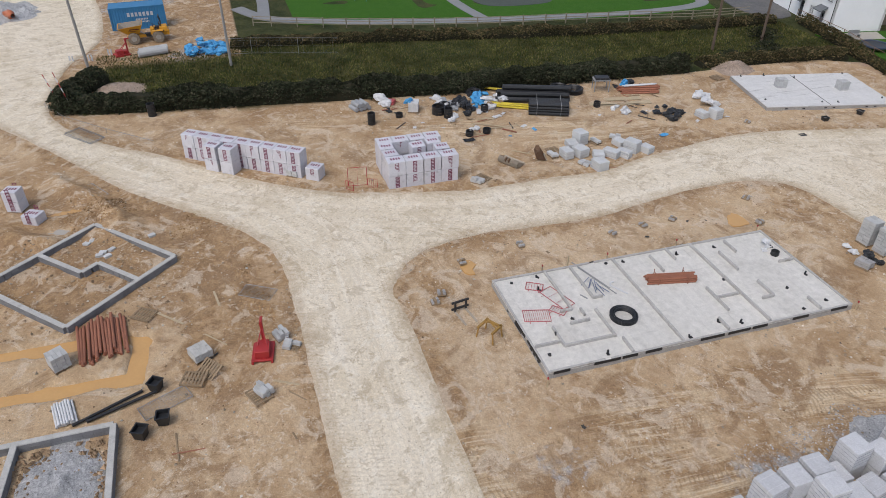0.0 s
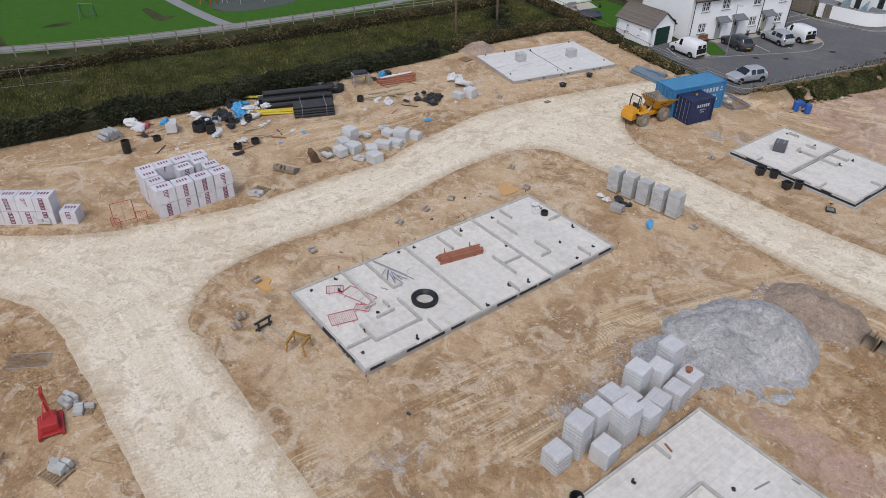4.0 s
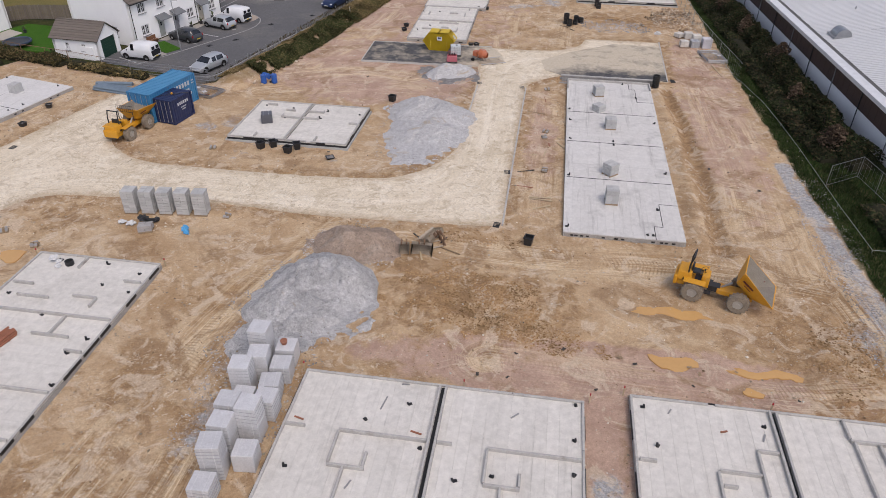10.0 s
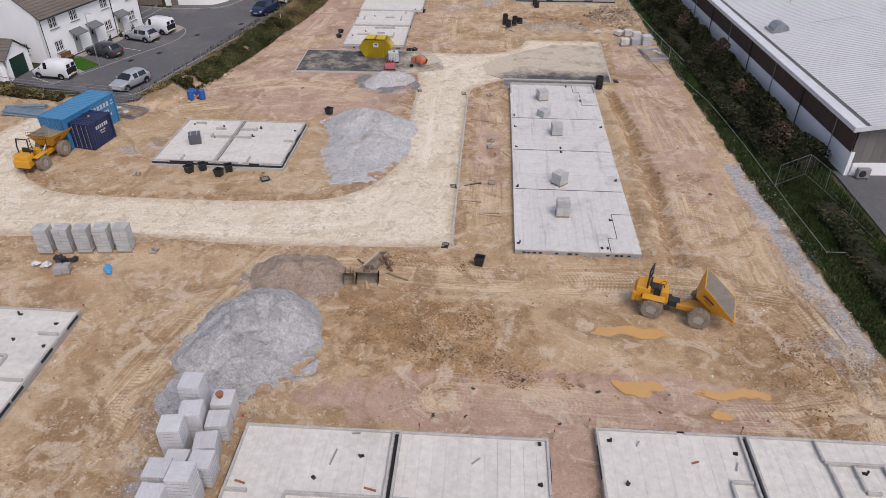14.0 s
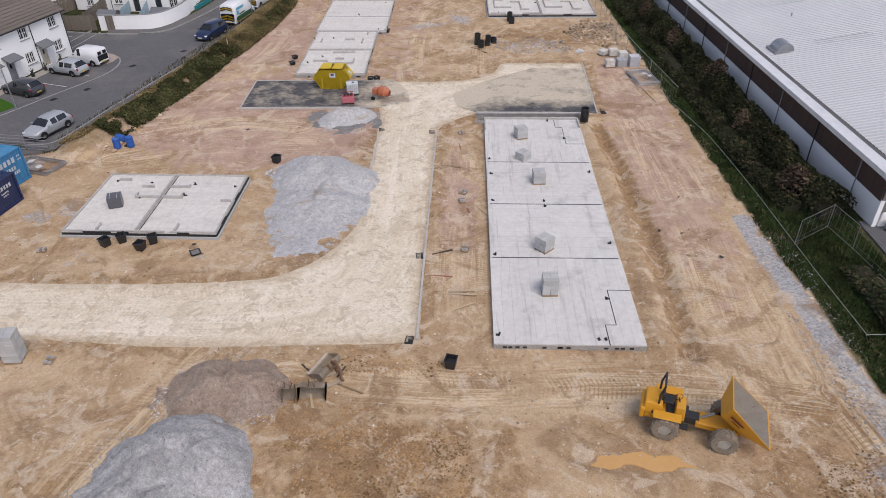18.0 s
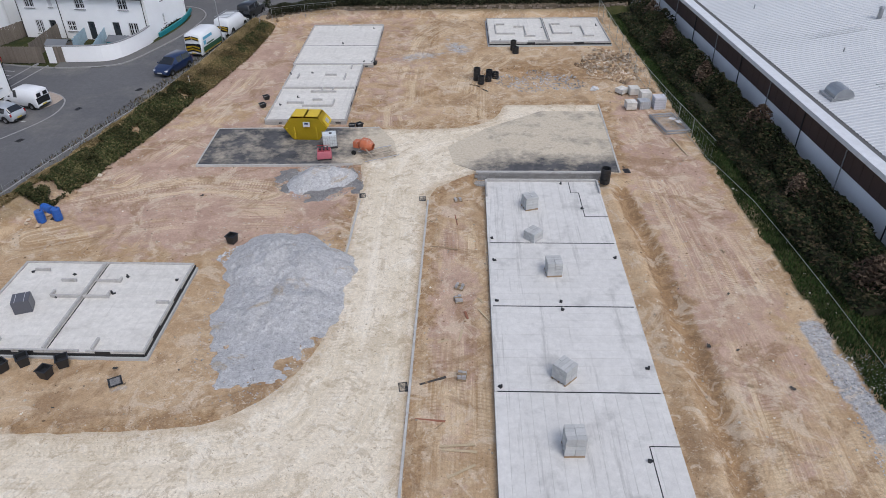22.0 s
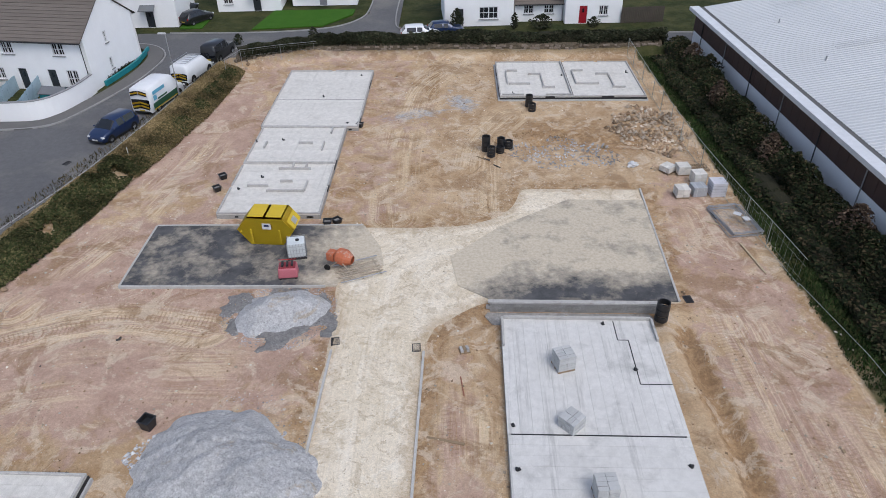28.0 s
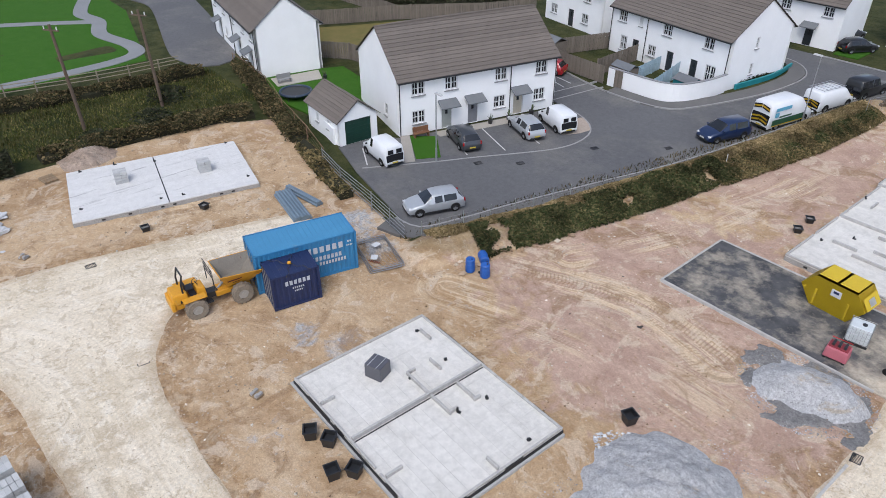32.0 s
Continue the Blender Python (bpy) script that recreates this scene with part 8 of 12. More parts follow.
        quad_box(b2, 0, s * (W / 2 - 0.04), low - 0.03, L * 0.5, 0.06, 0.1)
        part("sill", b2, M_TRIMBLACK, c)
    for sx, mat in ((1, M_PLATEW), (-1, M_PLATE)):
        b2 = bmesh.new()
        quad_box(b2, sx * (L / 2 + 0.005), 0, 0.40, 0.03, 0.5, 0.11)
        part("number_plate", b2, mat, c)
        b2 = bmesh.new()
        quad_box(b2, sx * (L / 2 - 0.05), 0, 0.26, 0.12, W * 0.72, 0.13)
        part("lower_grille", b2, M_TRIMBLACK, c)
    return c


def heading(ax, ay, bx, by):
    return math.degrees(math.atan2(by - ay, bx - ax))


car("parked_van", "small white panel van parked by a garage", -44.1, 47.9, heading(-42.5, 48.1, -46.2, 48.6) , P_WHITE, 4.1, 1.7, 1.8, "van")
car("parked_car", "dark grey hatchback parked on a bay", -42.2, 54.6, heading(-40.8, 54.3, -43.8, 55.4), P_GREY, 4.2, 1.76, 1.45, "hatch")
car("parked_car", "silver hatchback parked before a white terrace", -40.4, 60.0, heading(-39, 59.6, -42, 60.6), P_SILVER, 4.2, 1.76, 1.45, "hatch")
car("parked_van", "small white van parked beside stone chippings", -39.6, 62.9, heading(-38, 62.4, -41.5, 63.5), P_WHITE, 4.1, 1.7, 1.8, "van")
car("parked_car", "silver three-door hatchback parked by the site fence", -35.4, 46.0, heading(-34.7, 47.8, -36.1, 43.8), P_SILVER, 4.15, 1.72, 1.43, "hatch")
car("parked_car", "dark blue people carrier parked at the kerb", -29.2, 71.8, heading(-28.6, 73.8, -29.9, 69.6), P_BLUE, 4.4, 1.82, 1.6, "mpv")
car("parked_car", "red hatchback parked beside a garden fence", -49.4, 72.0, 200, P_RED, 4.0, 1.72, 1.45, "hatch")
car("parked_car", "white saloon parked beyond the hedge", -5.2, 97.0, 8, P_WHITE, 4.5, 1.8, 1.45, "hatch")
car("parked_car", "blue hatchback parked beyond the hedge", -2.4, 98.4, 10, P_BLUE, 4.1, 1.75, 1.45, "hatch")
car("parked_car", "black car parked on a drive", -32.3, 103.0, 60, P_BLACK, 4.2, 1.76, 1.5, "hatch")
car("parked_car", "dark grey car parked on a drive", -35.0, 106.6, 75, P_GREY, 4.2, 1.76, 1.5, "hatch")
car("parked_car", "dark red car parked behind garden fences", -55.5, 77.5, 170, P_RED, 4.2, 1.76, 1.45, "hatch")
ebig = car("service_van", "large white service van with yellow and black rear stripes", -27.8, 78.4, heading(-28.4, 75.4, -27.3, 81.4), P_WHITE, 5.6, 2.0, 2.45, "bigvan")
wv = car("service_van", "white van with a roof rack at the kerb", -26.9, 85.0, heading(-27.5, 82.2, -26.4, 87.8), P_WHITE, 4.9, 1.9, 1.95, "bigvan")
car("off_road_car", "black boxy off-road car parked at the kerb", -26.0, 90.6, heading(-26.5, 88, -25.6, 93), P_BLACK, 4.4, 1.8, 1.9, "jeep")

M_HIYELLOW = plain("hazard_yellow", (0.75, 0.50, 0.02), 0.5)
M_HIGREEN = plain("stripe_green", (0.03, 0.10, 0.05), 0.5)
M_SKYBLUE = plain("sky_blue_print", (0.15, 0.45, 0.62), 0.5)


def chevrons(van, x, half, z0, z1, n):
    """Slanted yellow and black bands on a van's rear doors."""
    for sd in (-1, 1):
        for i in range(n):
            h0 = (z1 - z0) / n
            b2 = bmesh.new()
            za = z0 + i * h0
            f = b2.faces.new([b2.verts.new(p) for p in ((x, sd * 0.03, za + 0.18), (x, sd * half, za), (x, sd * half, za + h0), (x, sd * 0.03, za + h0 + 0.18))])
            bmesh.ops.solidify(b2, geom=[f], thickness=0.008)
            part("chevron", b2, M_HIYELLOW if i % 2 else M_TRIMBLACK, van)


chevrons(ebig, -2.835, 0.78, 0.5, 1.1, 4)
chevrons(ebig, -2.835, 0.78, 1.72, 2.1, 3)
chevrons(wv, -2.475, 0.72, 0.5, 1.0, 4)
for s in (-1, 1):
    for x0, z0, w, h, mt in ((-0.5, 0.5, 3.9, 0.5, M_HIGREEN), (-0.5, 0.42, 3.9, 0.07, M_HIYELLOW), (-1.3, 1.72, 1.9, 0.3, M_SKYBLUE), (-0.9, 1.1, 1.5, 0.14, M_HIGREEN), (-2.0, 1.2, 0.5, 0.4, M_SKYBLUE)):
        b2 = bmesh.new()
        quad_box(b2, x0, s * 1.012, z0, w, 0.012, h)
        part("livery_stripe", b2, mt, ebig)
for i in range(6):
    b2 = bmesh.new()
    bar(b2, (-2.1 + i * 0.55, -0.75, 2.08), (-2.1 + i * 0.55, 0.75, 2.08), 0.025, 5)
    part("rack_bar", b2, M_GALV, wv)
for s in (-0.75, 0.75):
    b2 = bmesh.new()
    bar(b2, (-2.2, s, 2.08), (0.8, s, 2.08), 0.025, 5)
    part("rack_rail", b2, M_GALV, wv)


# ---- dumpers ----
M_PLANT = material("plant_yellow", (0.66, 0.315, 0.016), 0.5, (0.56, 0.26, 0.018), 1.2, 0.5, 25, 0.12, 0.1, stain=(0.33, 0.22, 0.11), stain_scale=1.6, stain_low=0.58, stain_high=0.75)
M_SKIPIN = material("worn_steel", (0.30, 0.27, 0.23), 0.7, (0.22, 0.19, 0.15), 1.5, 0.6, 25, 0.25, 0.2, metal=0.2)


def dumper(label, x, y, rz, tip=0.0, guard=False):
    """A site dumper, x ahead towards its skip. tip: degrees by which the skip is tipped forward."""
    d = thing("dumper", label, "dumper", x, y, 0, rz, "site dumpers")
    for wx, wy in ((-1.3, 0.93), (-1.3, -0.93), (1.3, 0.93), (1.3, -0.93)):
        wheel(d, wx, wy, 0.6, 0.46, plain("dumper_rim", (0.42, 0.39, 0.34), 0.7), M_MUDTYRE, 0.5, 16)
    bm = bmesh.new()
    quad_box(bm, -1.55, 0, 0.62, 1.5, 1.15, 0.35)
    bevel(bm, 0.05)
    part("rear_chassis", bm, M_PLANT, d)
    bm = bmesh.new()
    quad_box(bm, -1.95, 0, 0.97, 0.9, 1.25, 0.62, taper=0.86)
    bevel(bm, 0.07, 2)
    part("engine_hood", bm, M_PLANT, d)
    bm = bmesh.new()
    quad_box(bm, -2.4, 0, 0.62, 0.22, 1.3, 0.62)
    bevel(bm, 0.06, 2)
    part("counterweight", bm, M_PLANT, d)
    for s in (-1, 1):
        bm = bmesh.new()
        quad_box(bm, -1.3, s * 0.86, 1.24, 1.25, 0.5, 0.06)
        bevel(bm, 0.02)
        part("mudguard", bm, M_PLANT, d)
        bm = bmesh.new()
        quad_box(bm, -0.55, s * 0.6, 0.55, 0.5, 0.35, 0.06)
        part("step", bm, M_DARKMETAL, d)
        bm = bmesh.new()
        quad_box(bm, -1.75, s * 0.64, 1.05, 0.5, 0.012, 0.16)
        part("side_vent", bm, M_TRIMBLACK, d)
    bm = bmesh.new()
    quad_box(bm, -0.75, 0, 0.75, 0.5, 0.95, 0.75, taper=0.85)
    bevel(bm, 0.05, 2)
    part("console", bm, M_PLANT, d)
    bm = bmesh.new()
    quad_box(bm, -0.95, 0, 0.95, 0.8, 0.8, 0.08)
    part("floor_plate", bm, M_DARKMETAL, d)
    bm = bmesh.new()
    quad_box(bm, -1.35, 0, 1.42, 0.5, 0.52, 0.14)
    bevel(bm, 0.04, 2)
    part("seat", bm, M_BLACK, d)
    bm = bmesh.new()
    quad_box(bm, -1.58, 0, 1.5, 0.12, 0.5, 0.45)
    bevel(bm, 0.04, 2)
    part("backrest", bm, M_BLACK, d)
    bm = bmesh.new()
    bar(bm, (-0.8, 0, 1.45), (-0.92, 0, 1.75), 0.03, 6)
    part("steering_column", bm, M_DARKMETAL, d)
    bm = bmesh.new()
    c0 = Vector((-0.93, 0, 1.78))
    for i in range(12):
        a, b = 6.28319 * i / 12, 6.28319 * (i + 1) / 12
        f = lambda t: c0 + Vector((math.cos(t) * 0.19 * 0.9, math.sin(t) * 0.19, math.cos(t) * 0.08))
        bar(bm, f(a), f(b), 0.016, 5)
    part("steering_wheel", bm, M_BLACK, d)
    for s in (-1, 1):
        bm = bmesh.new()
        bar(bm, (-1.75, s * 0.48, 1.5), (-1.75, s * 0.48, 2.1), 0.05, 8)
        bar(bm, (-1.75, s * 0.48, 2.1), (-1.62, s * 0.46, 2.65), 0.05, 8)
        part("roll_bar_post", bm, M_BLACK, d)
    bm = bmesh.new()
    bar(bm, (-1.62, -0.5, 2.65), (-1.62, 0.5, 2.65), 0.05, 8)
    part("roll_bar_top", bm, M_BLACK, d)
    bm = bmesh.new()
    quad_box(bm, -0.2, 0, 0.5, 0.7, 0.5, 0.35)
    part("pivot_joint", bm, M_DARKMETAL, d)
    bm = bmesh.new()
    quad_box(bm, 1.0, 0, 0.5, 2.0, 0.8, 0.32)
    bevel(bm, 0.03)
    part("front_chassis", bm, M_PLANT, d)
    for wx in (-1.3, 1.3):
        bm = bmesh.new()
        bar(bm, (wx, -0.9, 0.6), (wx, 0.9, 0.6), 0.14, 8)
        part("axle", bm, M_DARKMETAL, d)
    bm = bmesh.new()
    bar(bm, (0.15, 0, 0.75), (0.75, 0, 1.25), 0.07, 8)
    part("tipping_ram", bm, M_GALV, d)
    # skip: outer shell with thickness, open top
    low = [(-0.7, 0.55), (0.55, 0.62), (0.55, -0.62), (-0.7, -0.55)]
    top = [(-1.15, 1.05), (1.5, 1.2), (1.5, -1.2), (-1.15, -1.05)]
    hb, ht = 0.0, 0.92
    bm = bmesh.new()
    vo = [bm.verts.new((a, b, hb)) for a, b in low]
    vt = [bm.verts.new((a, b, ht + (0.12 if a < 0 else -0.12))) for a, b in top]
    vi = [bm.verts.new((a * 0.94, b * 0.94, ht + (0.12 if a < 0 else -0.12))) for a, b in top]
    vb = [bm.verts.new((a * 0.92, b * 0.92, hb + 0.06)) for a, b in low]
    bm.faces.new(vo)
    for i in range(4):
        j = (i + 1) % 4
        bm.faces.new((vo[j], vo[i], vt[i], vt[j]))
        bm.faces.new((vt[j], vt[i], vi[i], vi[j]))
        f1 = bm.faces.new((vi[j], vi[i], vb[i], vb[j]))
        f1.material_index = 1
    f2 = bm.faces.new(vb[::-1])
    f2.material_index = 1
    bmesh.ops.recalc_face_normals(bm, faces=bm.faces[:])
    sk = part("skip", bm, [M_PLANT, M_SKIPIN], d, "yellow tipping skip with a worn steel inside")
    sk.matrix_basis = pose(1.35, 0, 1.02) if not tip else pose(1.75, 0, 0.98) @ Matrix.Rotation(radians(tip), 4, "Y") @ pose(-0.4, 0, 0.05)
    for s in (-1, 1):
        for (a0, z0, w, h) in ((-0.75, 0.52, 1.5, 0.13), (-0.45, 0.34, 0.9, 0.06)):
            bm = bmesh.new()
            yy = 0.62 + (1.1 - 0.62) * (z0 / 0.92)
            yz = 0.62 + (1.1 - 0.62) * ((z0 + h) / 0.92)
            v = [bm.verts.new(p) for p in ((a0, s * (yy + 0.012), z0), (a0 + w, s * (yy + 0.012), z0), (a0 + w, s * (yz + 0.012), z0 + h), (a0, s * (yz + 0.012), z0 + h))]
            bm.faces.new(v)
            part("lettering_bar", bm, plain("maroon_print", (0.16, 0.03, 0.03), 0.6), sk)
    if guard:
        bm = bmesh.new()
        for i in range(9):
            bar(bm, (-0.1, -0.8 + i * 0.2, 1.95), (-0.1, -0.8 + i * 0.2, 2.5), 0.012, 4)
        for z in (1.95, 2.22, 2.5):
            bar(bm, (-0.1, -0.82, z), (-0.1, 0.82, z), 0.018, 4)
        gp = part("guard_screen", bm, M_DARKMETAL, d)
        bm = bmesh.new()
        bar(bm, (-0.1, -0.7, 1.2), (-0.1, -0.7, 2.0), 0.03, 6)
        bar(bm, (-0.1, 0.7, 1.2), (-0.1, 0.7, 2.0), 0.03, 6)
        part("guard_post", bm, M_DARKMETAL, d)
    return d


dumper("yellow site dumper with a level skip beside containers", -35.35, 30.0, 85, 0, True)
dumper("yellow site dumper with its skip tipped forward", 11.0, 14.45, -17, 38)
dumper("yellow site dumper parked before a blue container", -85.5, -29.0, -88, 0)


# ---- containers ----
def container(label, x, y, rz, L, W, H, mat, bars, top_mat=None):
    c = thing("shipping_container", label, "container", x, y, 0, rz)
    def ribbed(length, height, depth=0.036, pitch=0.28):
        bm = bmesh.new()
        k = max(2, int(length / pitch))
        pts = []
        for i in range(k):
            a = length * i / k
            w = length / k
            pts += [(a, 0.0), (a + w * 0.36, 0.0), (a + w * 0.5, depth), (a + w * 0.86, depth)]
        pts.append((length, 0.0))
        lo = [bm.verts.new((p, q, 0.12)) for p, q in pts]
        hi = [bm.verts.new((p, q, height - 0.08)) for p, q in pts]
        for i in range(len(pts) - 1):
            bm.faces.new((lo[i], lo[i + 1], hi[i + 1], hi[i]))
        return bm
    for m, ln in ((pose(-L / 2, -W / 2 + 0.03, 0), L), (pose(L / 2, W / 2 - 0.03, 0, 0, 0, 180), L), (pose(-L / 2 + 0.03, W / 2, 0, 0, 0, -90), W), (pose(L / 2 - 0.03, -W / 2, 0, 0, 0, 90), W)):
        place_child(part("ribbed_side", ribbed(ln, H), mat, c), m)
    bm = bmesh.new()
    roof_ribs = []
    k = int(L / 0.3)
    for i in range(k):
        c0 = -L / 2 + L * (i + 0.5) / k
        bm2 = bmesh.new()
        quad_box(bm2, c0, 0, H - 0.043, L / k * 0.7, W - 0.12, 0.024)
        roof_ribs.append(bm2)
    quad_box(bm, 0, 0, H - 0.07, L - 0.05, W - 0.05, 0.03)
    rf = part("roof", bm, top_mat or mat, c)
    for b2 in roof_ribs:
        part("roof_rib", b2, top_mat or mat, rf)
    for yy in (-W / 2, W / 2):
        for z0, hh in ((0.0, 0.14), (H - 0.1, 0.1)):
            bm = bmesh.new()
            quad_box(bm, 0, yy * 0.985, z0, L, 0.07, hh)
            part("rail", bm, mat, c)
    for xx in (-L / 2, L / 2):
        for z0, hh in ((0.0, 0.14), (H - 0.1, 0.1)):
            bm = bmesh.new()
            quad_box(bm, xx * 0.99, 0, z0, 0.07, W - 0.1, hh)
            part("header", bm, mat, c)
        for yy in (-W / 2, W / 2):
            bm = bmesh.new()
            quad_box(bm, xx * 0.985, yy * 0.975, 0.0, 0.13, 0.13, H)
            part("corner_post", bm, mat, c)
    for i in range(4):
        bm = bmesh.new()
        bar(bm, (-L / 2 - 0.03, -W * 0.36 + i * W * 0.24, 0.1), (-L / 2 - 0.03, -W * 0.36 + i * W * 0.24, H - 0.1), 0.02, 5)
        part("lock_rod", bm, M_GALV if mat is not M_NAVY else M_SILL, c)
    for x0, z0, w, h in bars:
        cnt = max(2, int(w / (h * 0.85)))
        for i in range(cnt):
            bm = bmesh.new()
            quad_box(bm, x0 + w * ((i + 0.5) / cnt - 0.5), -W / 2 - 0.006, z0, w / cnt * 0.66, 0.012, h)
            part("lettering_bar", bm, plain("white_print", (0.55, 0.58, 0.62), 0.6), c)
    return c


M_BLUETOP = material("container_roof_blue", (0.07, 0.26, 0.44), 0.55, (0.05, 0.21, 0.38), 0.7, 0.5, 15, 0.12, 0.1, stain=(0.24, 0.24, 0.22), stain_scale=0.9, stain_low=0.64, stain_high=0.78)
container("weathered blue shipping container with pale lettering bars", -34.8, 35.4, 77.2, 6.06, 2.44, 2.6, M_BLUE, [(0.9, 1.75, 2.7, 0.4), (0.9, 1.2, 2.4, 0.28), (1.5, 0.85, 1.7, 0.22), (-1.2, 1.75, 0.9, 0.2), (2.6, 2.0, 0.3, 0.12), (2.6, 1.75, 0.4, 0.1)], M_BLUETOP)
container("small navy site container with white lettering bars", -32.95, 33.65, 79, 2.7, 1.85, 2.2, M_NAVY, [(0.1, 1.45, 1.5, 0.28), (0.1, 1.15, 0.7, 0.12), (0.1, 0.95, 0.5, 0.1)])
container("blue shipping container in the site compound", -91.4, -30.0, 93, 6.06, 2.44, 2.6, M_BLUE, [(0.3, 1.5, 3.0, 0.45), (0.4, 1.05, 1.4, 0.2), (0.4, 0.75, 1.6, 0.18)], M_BLUE)


def lifting_chain(x, y, z):
    t = thing("lifting_chain", "dark lifting chains with an orange hook on a container roof", "chain", x, y, z)
    for dx, dy in ((-1.15, -0.75), (1.15, -0.75), (-1.15, 0.75), (1.15, 0.75)):
        for i in range(9):
            bm = bmesh.new()
            a, b = i / 9, (i + 0.8) / 9
            wob = 0.06 * math.sin(i * 1.3 + dx)
            bar(bm, (dx * a - wob * dy, dy * a + wob * dx, 0.02), (dx * b - wob * dy, dy * b + wob * dx, 0.02), 0.022, 4)
            part("chain_link", bm, M_DARKMETAL, t)
    bm = bmesh.new()
    bmesh.ops.create_icosphere(bm, subdivisions=1, radius=0.12, matrix=Matrix.Translation((0, 0, 0.1)))
    part("hook", bm, M_PLANT, t)


lifting_chain(-32.95, 33.65, 2.2)

# ---- site things: stacks and packs ----
M_WRAP = material("white_wrap", (0.63, 0.62, 0.655), 0.45, (0.54, 0.53, 0.565), 2.5, 0.6, 18, 0.12, 0.4, bump_scale=7, piece=0.06, stain=(0.42, 0.42, 0.44), stain_scale=2.0, stain_low=0.58, stain_high=0.7)
M_PACK = material("clear_film_on_blocks", (0.58, 0.58, 0.59), 0.4, (0.49, 0.49, 0.50), 3.0, 0.6, 14, 0.15, 0.5, bump_scale=6, piece=0.08, stain=(0.58, 0.58, 0.59), stain_scale=2.2, stain_low=0.54, stain_high=0.66)
M_WRAPGREY = material("grey_wrap", (0.40, 0.41, 0.42), 0.5, (0.31, 0.32, 0.33), 2.5, 0.6, 14, 0.2, 0.5, bump_scale=6, piece=0.08)
M_MAROON = plain("maroon_bar", (0.20, 0.03, 0.07), 0.6)
M_PALLET = material("pallet_wood", (0.34, 0.25, 0.16), 0.9, (0.26, 0.19, 0.12), 2, 0.5, 25, 0.25, 0.3, piece=0.15)
M_PALE_TIMBER = material("new_timber", (0.52, 0.42, 0.28), 0.85, (0.44, 0.35, 0.23), 2, 0.5, 25, 0.2, 0.2)
M_RUST = material("rusty_steel", (0.19, 0.095, 0.055), 0.85, (0.27, 0.19, 0.13), 2.5, 0.6, 25, 0.25, 0.3)
M_DIRTYSTEEL = material("dirty_steel", (0.50, 0.43, 0.34), 0.75, (0.33, 0.275, 0.21), 2.0, 0.6, 20, 0.25, 0.3)
M_CLAYPIPE = material("clay_pipe", (0.33, 0.13, 0.075), 0.75, (0.27, 0.105, 0.06), 2, 0.5, 20, 0.15, 0.1, piece=0.15)
M_REDSTEEL = plain("red_steel", (0.42, 0.03, 0.03), 0.5)
M_REDFADE = plain("faded_red", (0.50, 0.10, 0.11), 0.5)
M_BLUEBAG = material("blue_plastic", (0.05, 0.27, 0.55), 0.45, (0.08, 0.36, 0.62), 3, 0.6, 12, 0.2, 0.5, bump_scale=6)
M_WHITEBAG = material("white_sack", (0.66, 0.66, 0.66), 0.7, (0.52, 0.52, 0.52), 3, 0.6, 12, 0.15, 0.5, bump_scale=6)
M_YELLOWPIPE = plain("yellow_pipe", (0.62, 0.48, 0.03), 0.45)
M_DIRTYYELLOW = material("dirty_yellow_paint", (0.42, 0.235, 0.045), 0.7, (0.28, 0.165, 0.05), 4, 0.6, 20, 0.25, 0.2)
M_ORANGE = material("orange_plant", (0.50, 0.13, 0.05), 0.6, (0.38, 0.12, 0.06), 3, 0.6, 20, 0.2, 0.2, stain=(0.45, 0.38, 0.32), stain_scale=3, stain_low=0.55, stain_high=0.7)


def wrapped_pack(label, x, y, rz, w=1.05, d=1.05, h=1.1, tiers=1, mat=None, print_bars=False, z=0.0, group=""):
    """Blocks wrapped in plastic film, tier on tier."""
    t = thing("block_pack", label, "block pack", x, y, z, rz, group)
    for k in range(tiers):
        bm = bmesh.new()
        quad_box(bm, random.uniform(-0.02, 0.02), random.uniform(-0.02, 0.02), k * h, w, d, h - 0.015, random.uniform(-1.5, 1.5), 0.985)
        bevel(bm, 0.035, 2)
        p = part("pack", bm, mat or M_WRAP, t)
        if print_bars:
            for s, r_ in ((-1, 0), (1, 0), (-1, 90), (1, 90)):
                side = d if r_ == 0 else w
                if r_ == 90:
                    continue
                for i in range(4):
                    bm = bmesh.new()
                    c, sn = math.cos(radians(r_)), math.sin(radians(r_))
                    ox, oy = -0.12, s * (side / 2 + 0.004)
                    zz = k * h + 0.12 + i * 0.235
                    # hollow letters as small frames
                    for bx, bz, bw, bh in ((ox, zz, 0.055, 0.19), (ox + 0.25, zz, 0.055, 0.19), (ox + 0.125, zz, 0.2, 0.05), (ox + 0.125, zz + 0.14, 0.2, 0.05)):
                        quad_box(bm, bx, oy, bz, bw, 0.012, bh)
                    part("lettering_bar", bm, M_MAROON, p)
            for i in range(4):
                bm = bmesh.new()
                quad_box(bm, -0.3 + i * 0.2, 0.05, (k + 1) * h - 0.012, 0.1, 0.3, 0.012)
                if k == tiers - 1:
                    part("lettering_bar", bm, M_MAROON, p)
        else:
            for i in range(2):
                bm = bmesh.new()
                quad_box(bm, (-0.25 + 0.5 * i) * w, 0, k * h + 0.004, 0.02, d + 0.012, h - 0.01)
                part("strap", bm, M_WHITEBAG, p)
            rows = max(2, round(h / 0.22))
            for i in range(1, rows):
                bm = bmesh.new()
                quad_box(bm, 0, 0, k * h + h * i / rows - 0.007, w + 0.006, d + 0.006, 0.014)
                part("course_joint", bm, M_WRAPGREY, p)
    return t


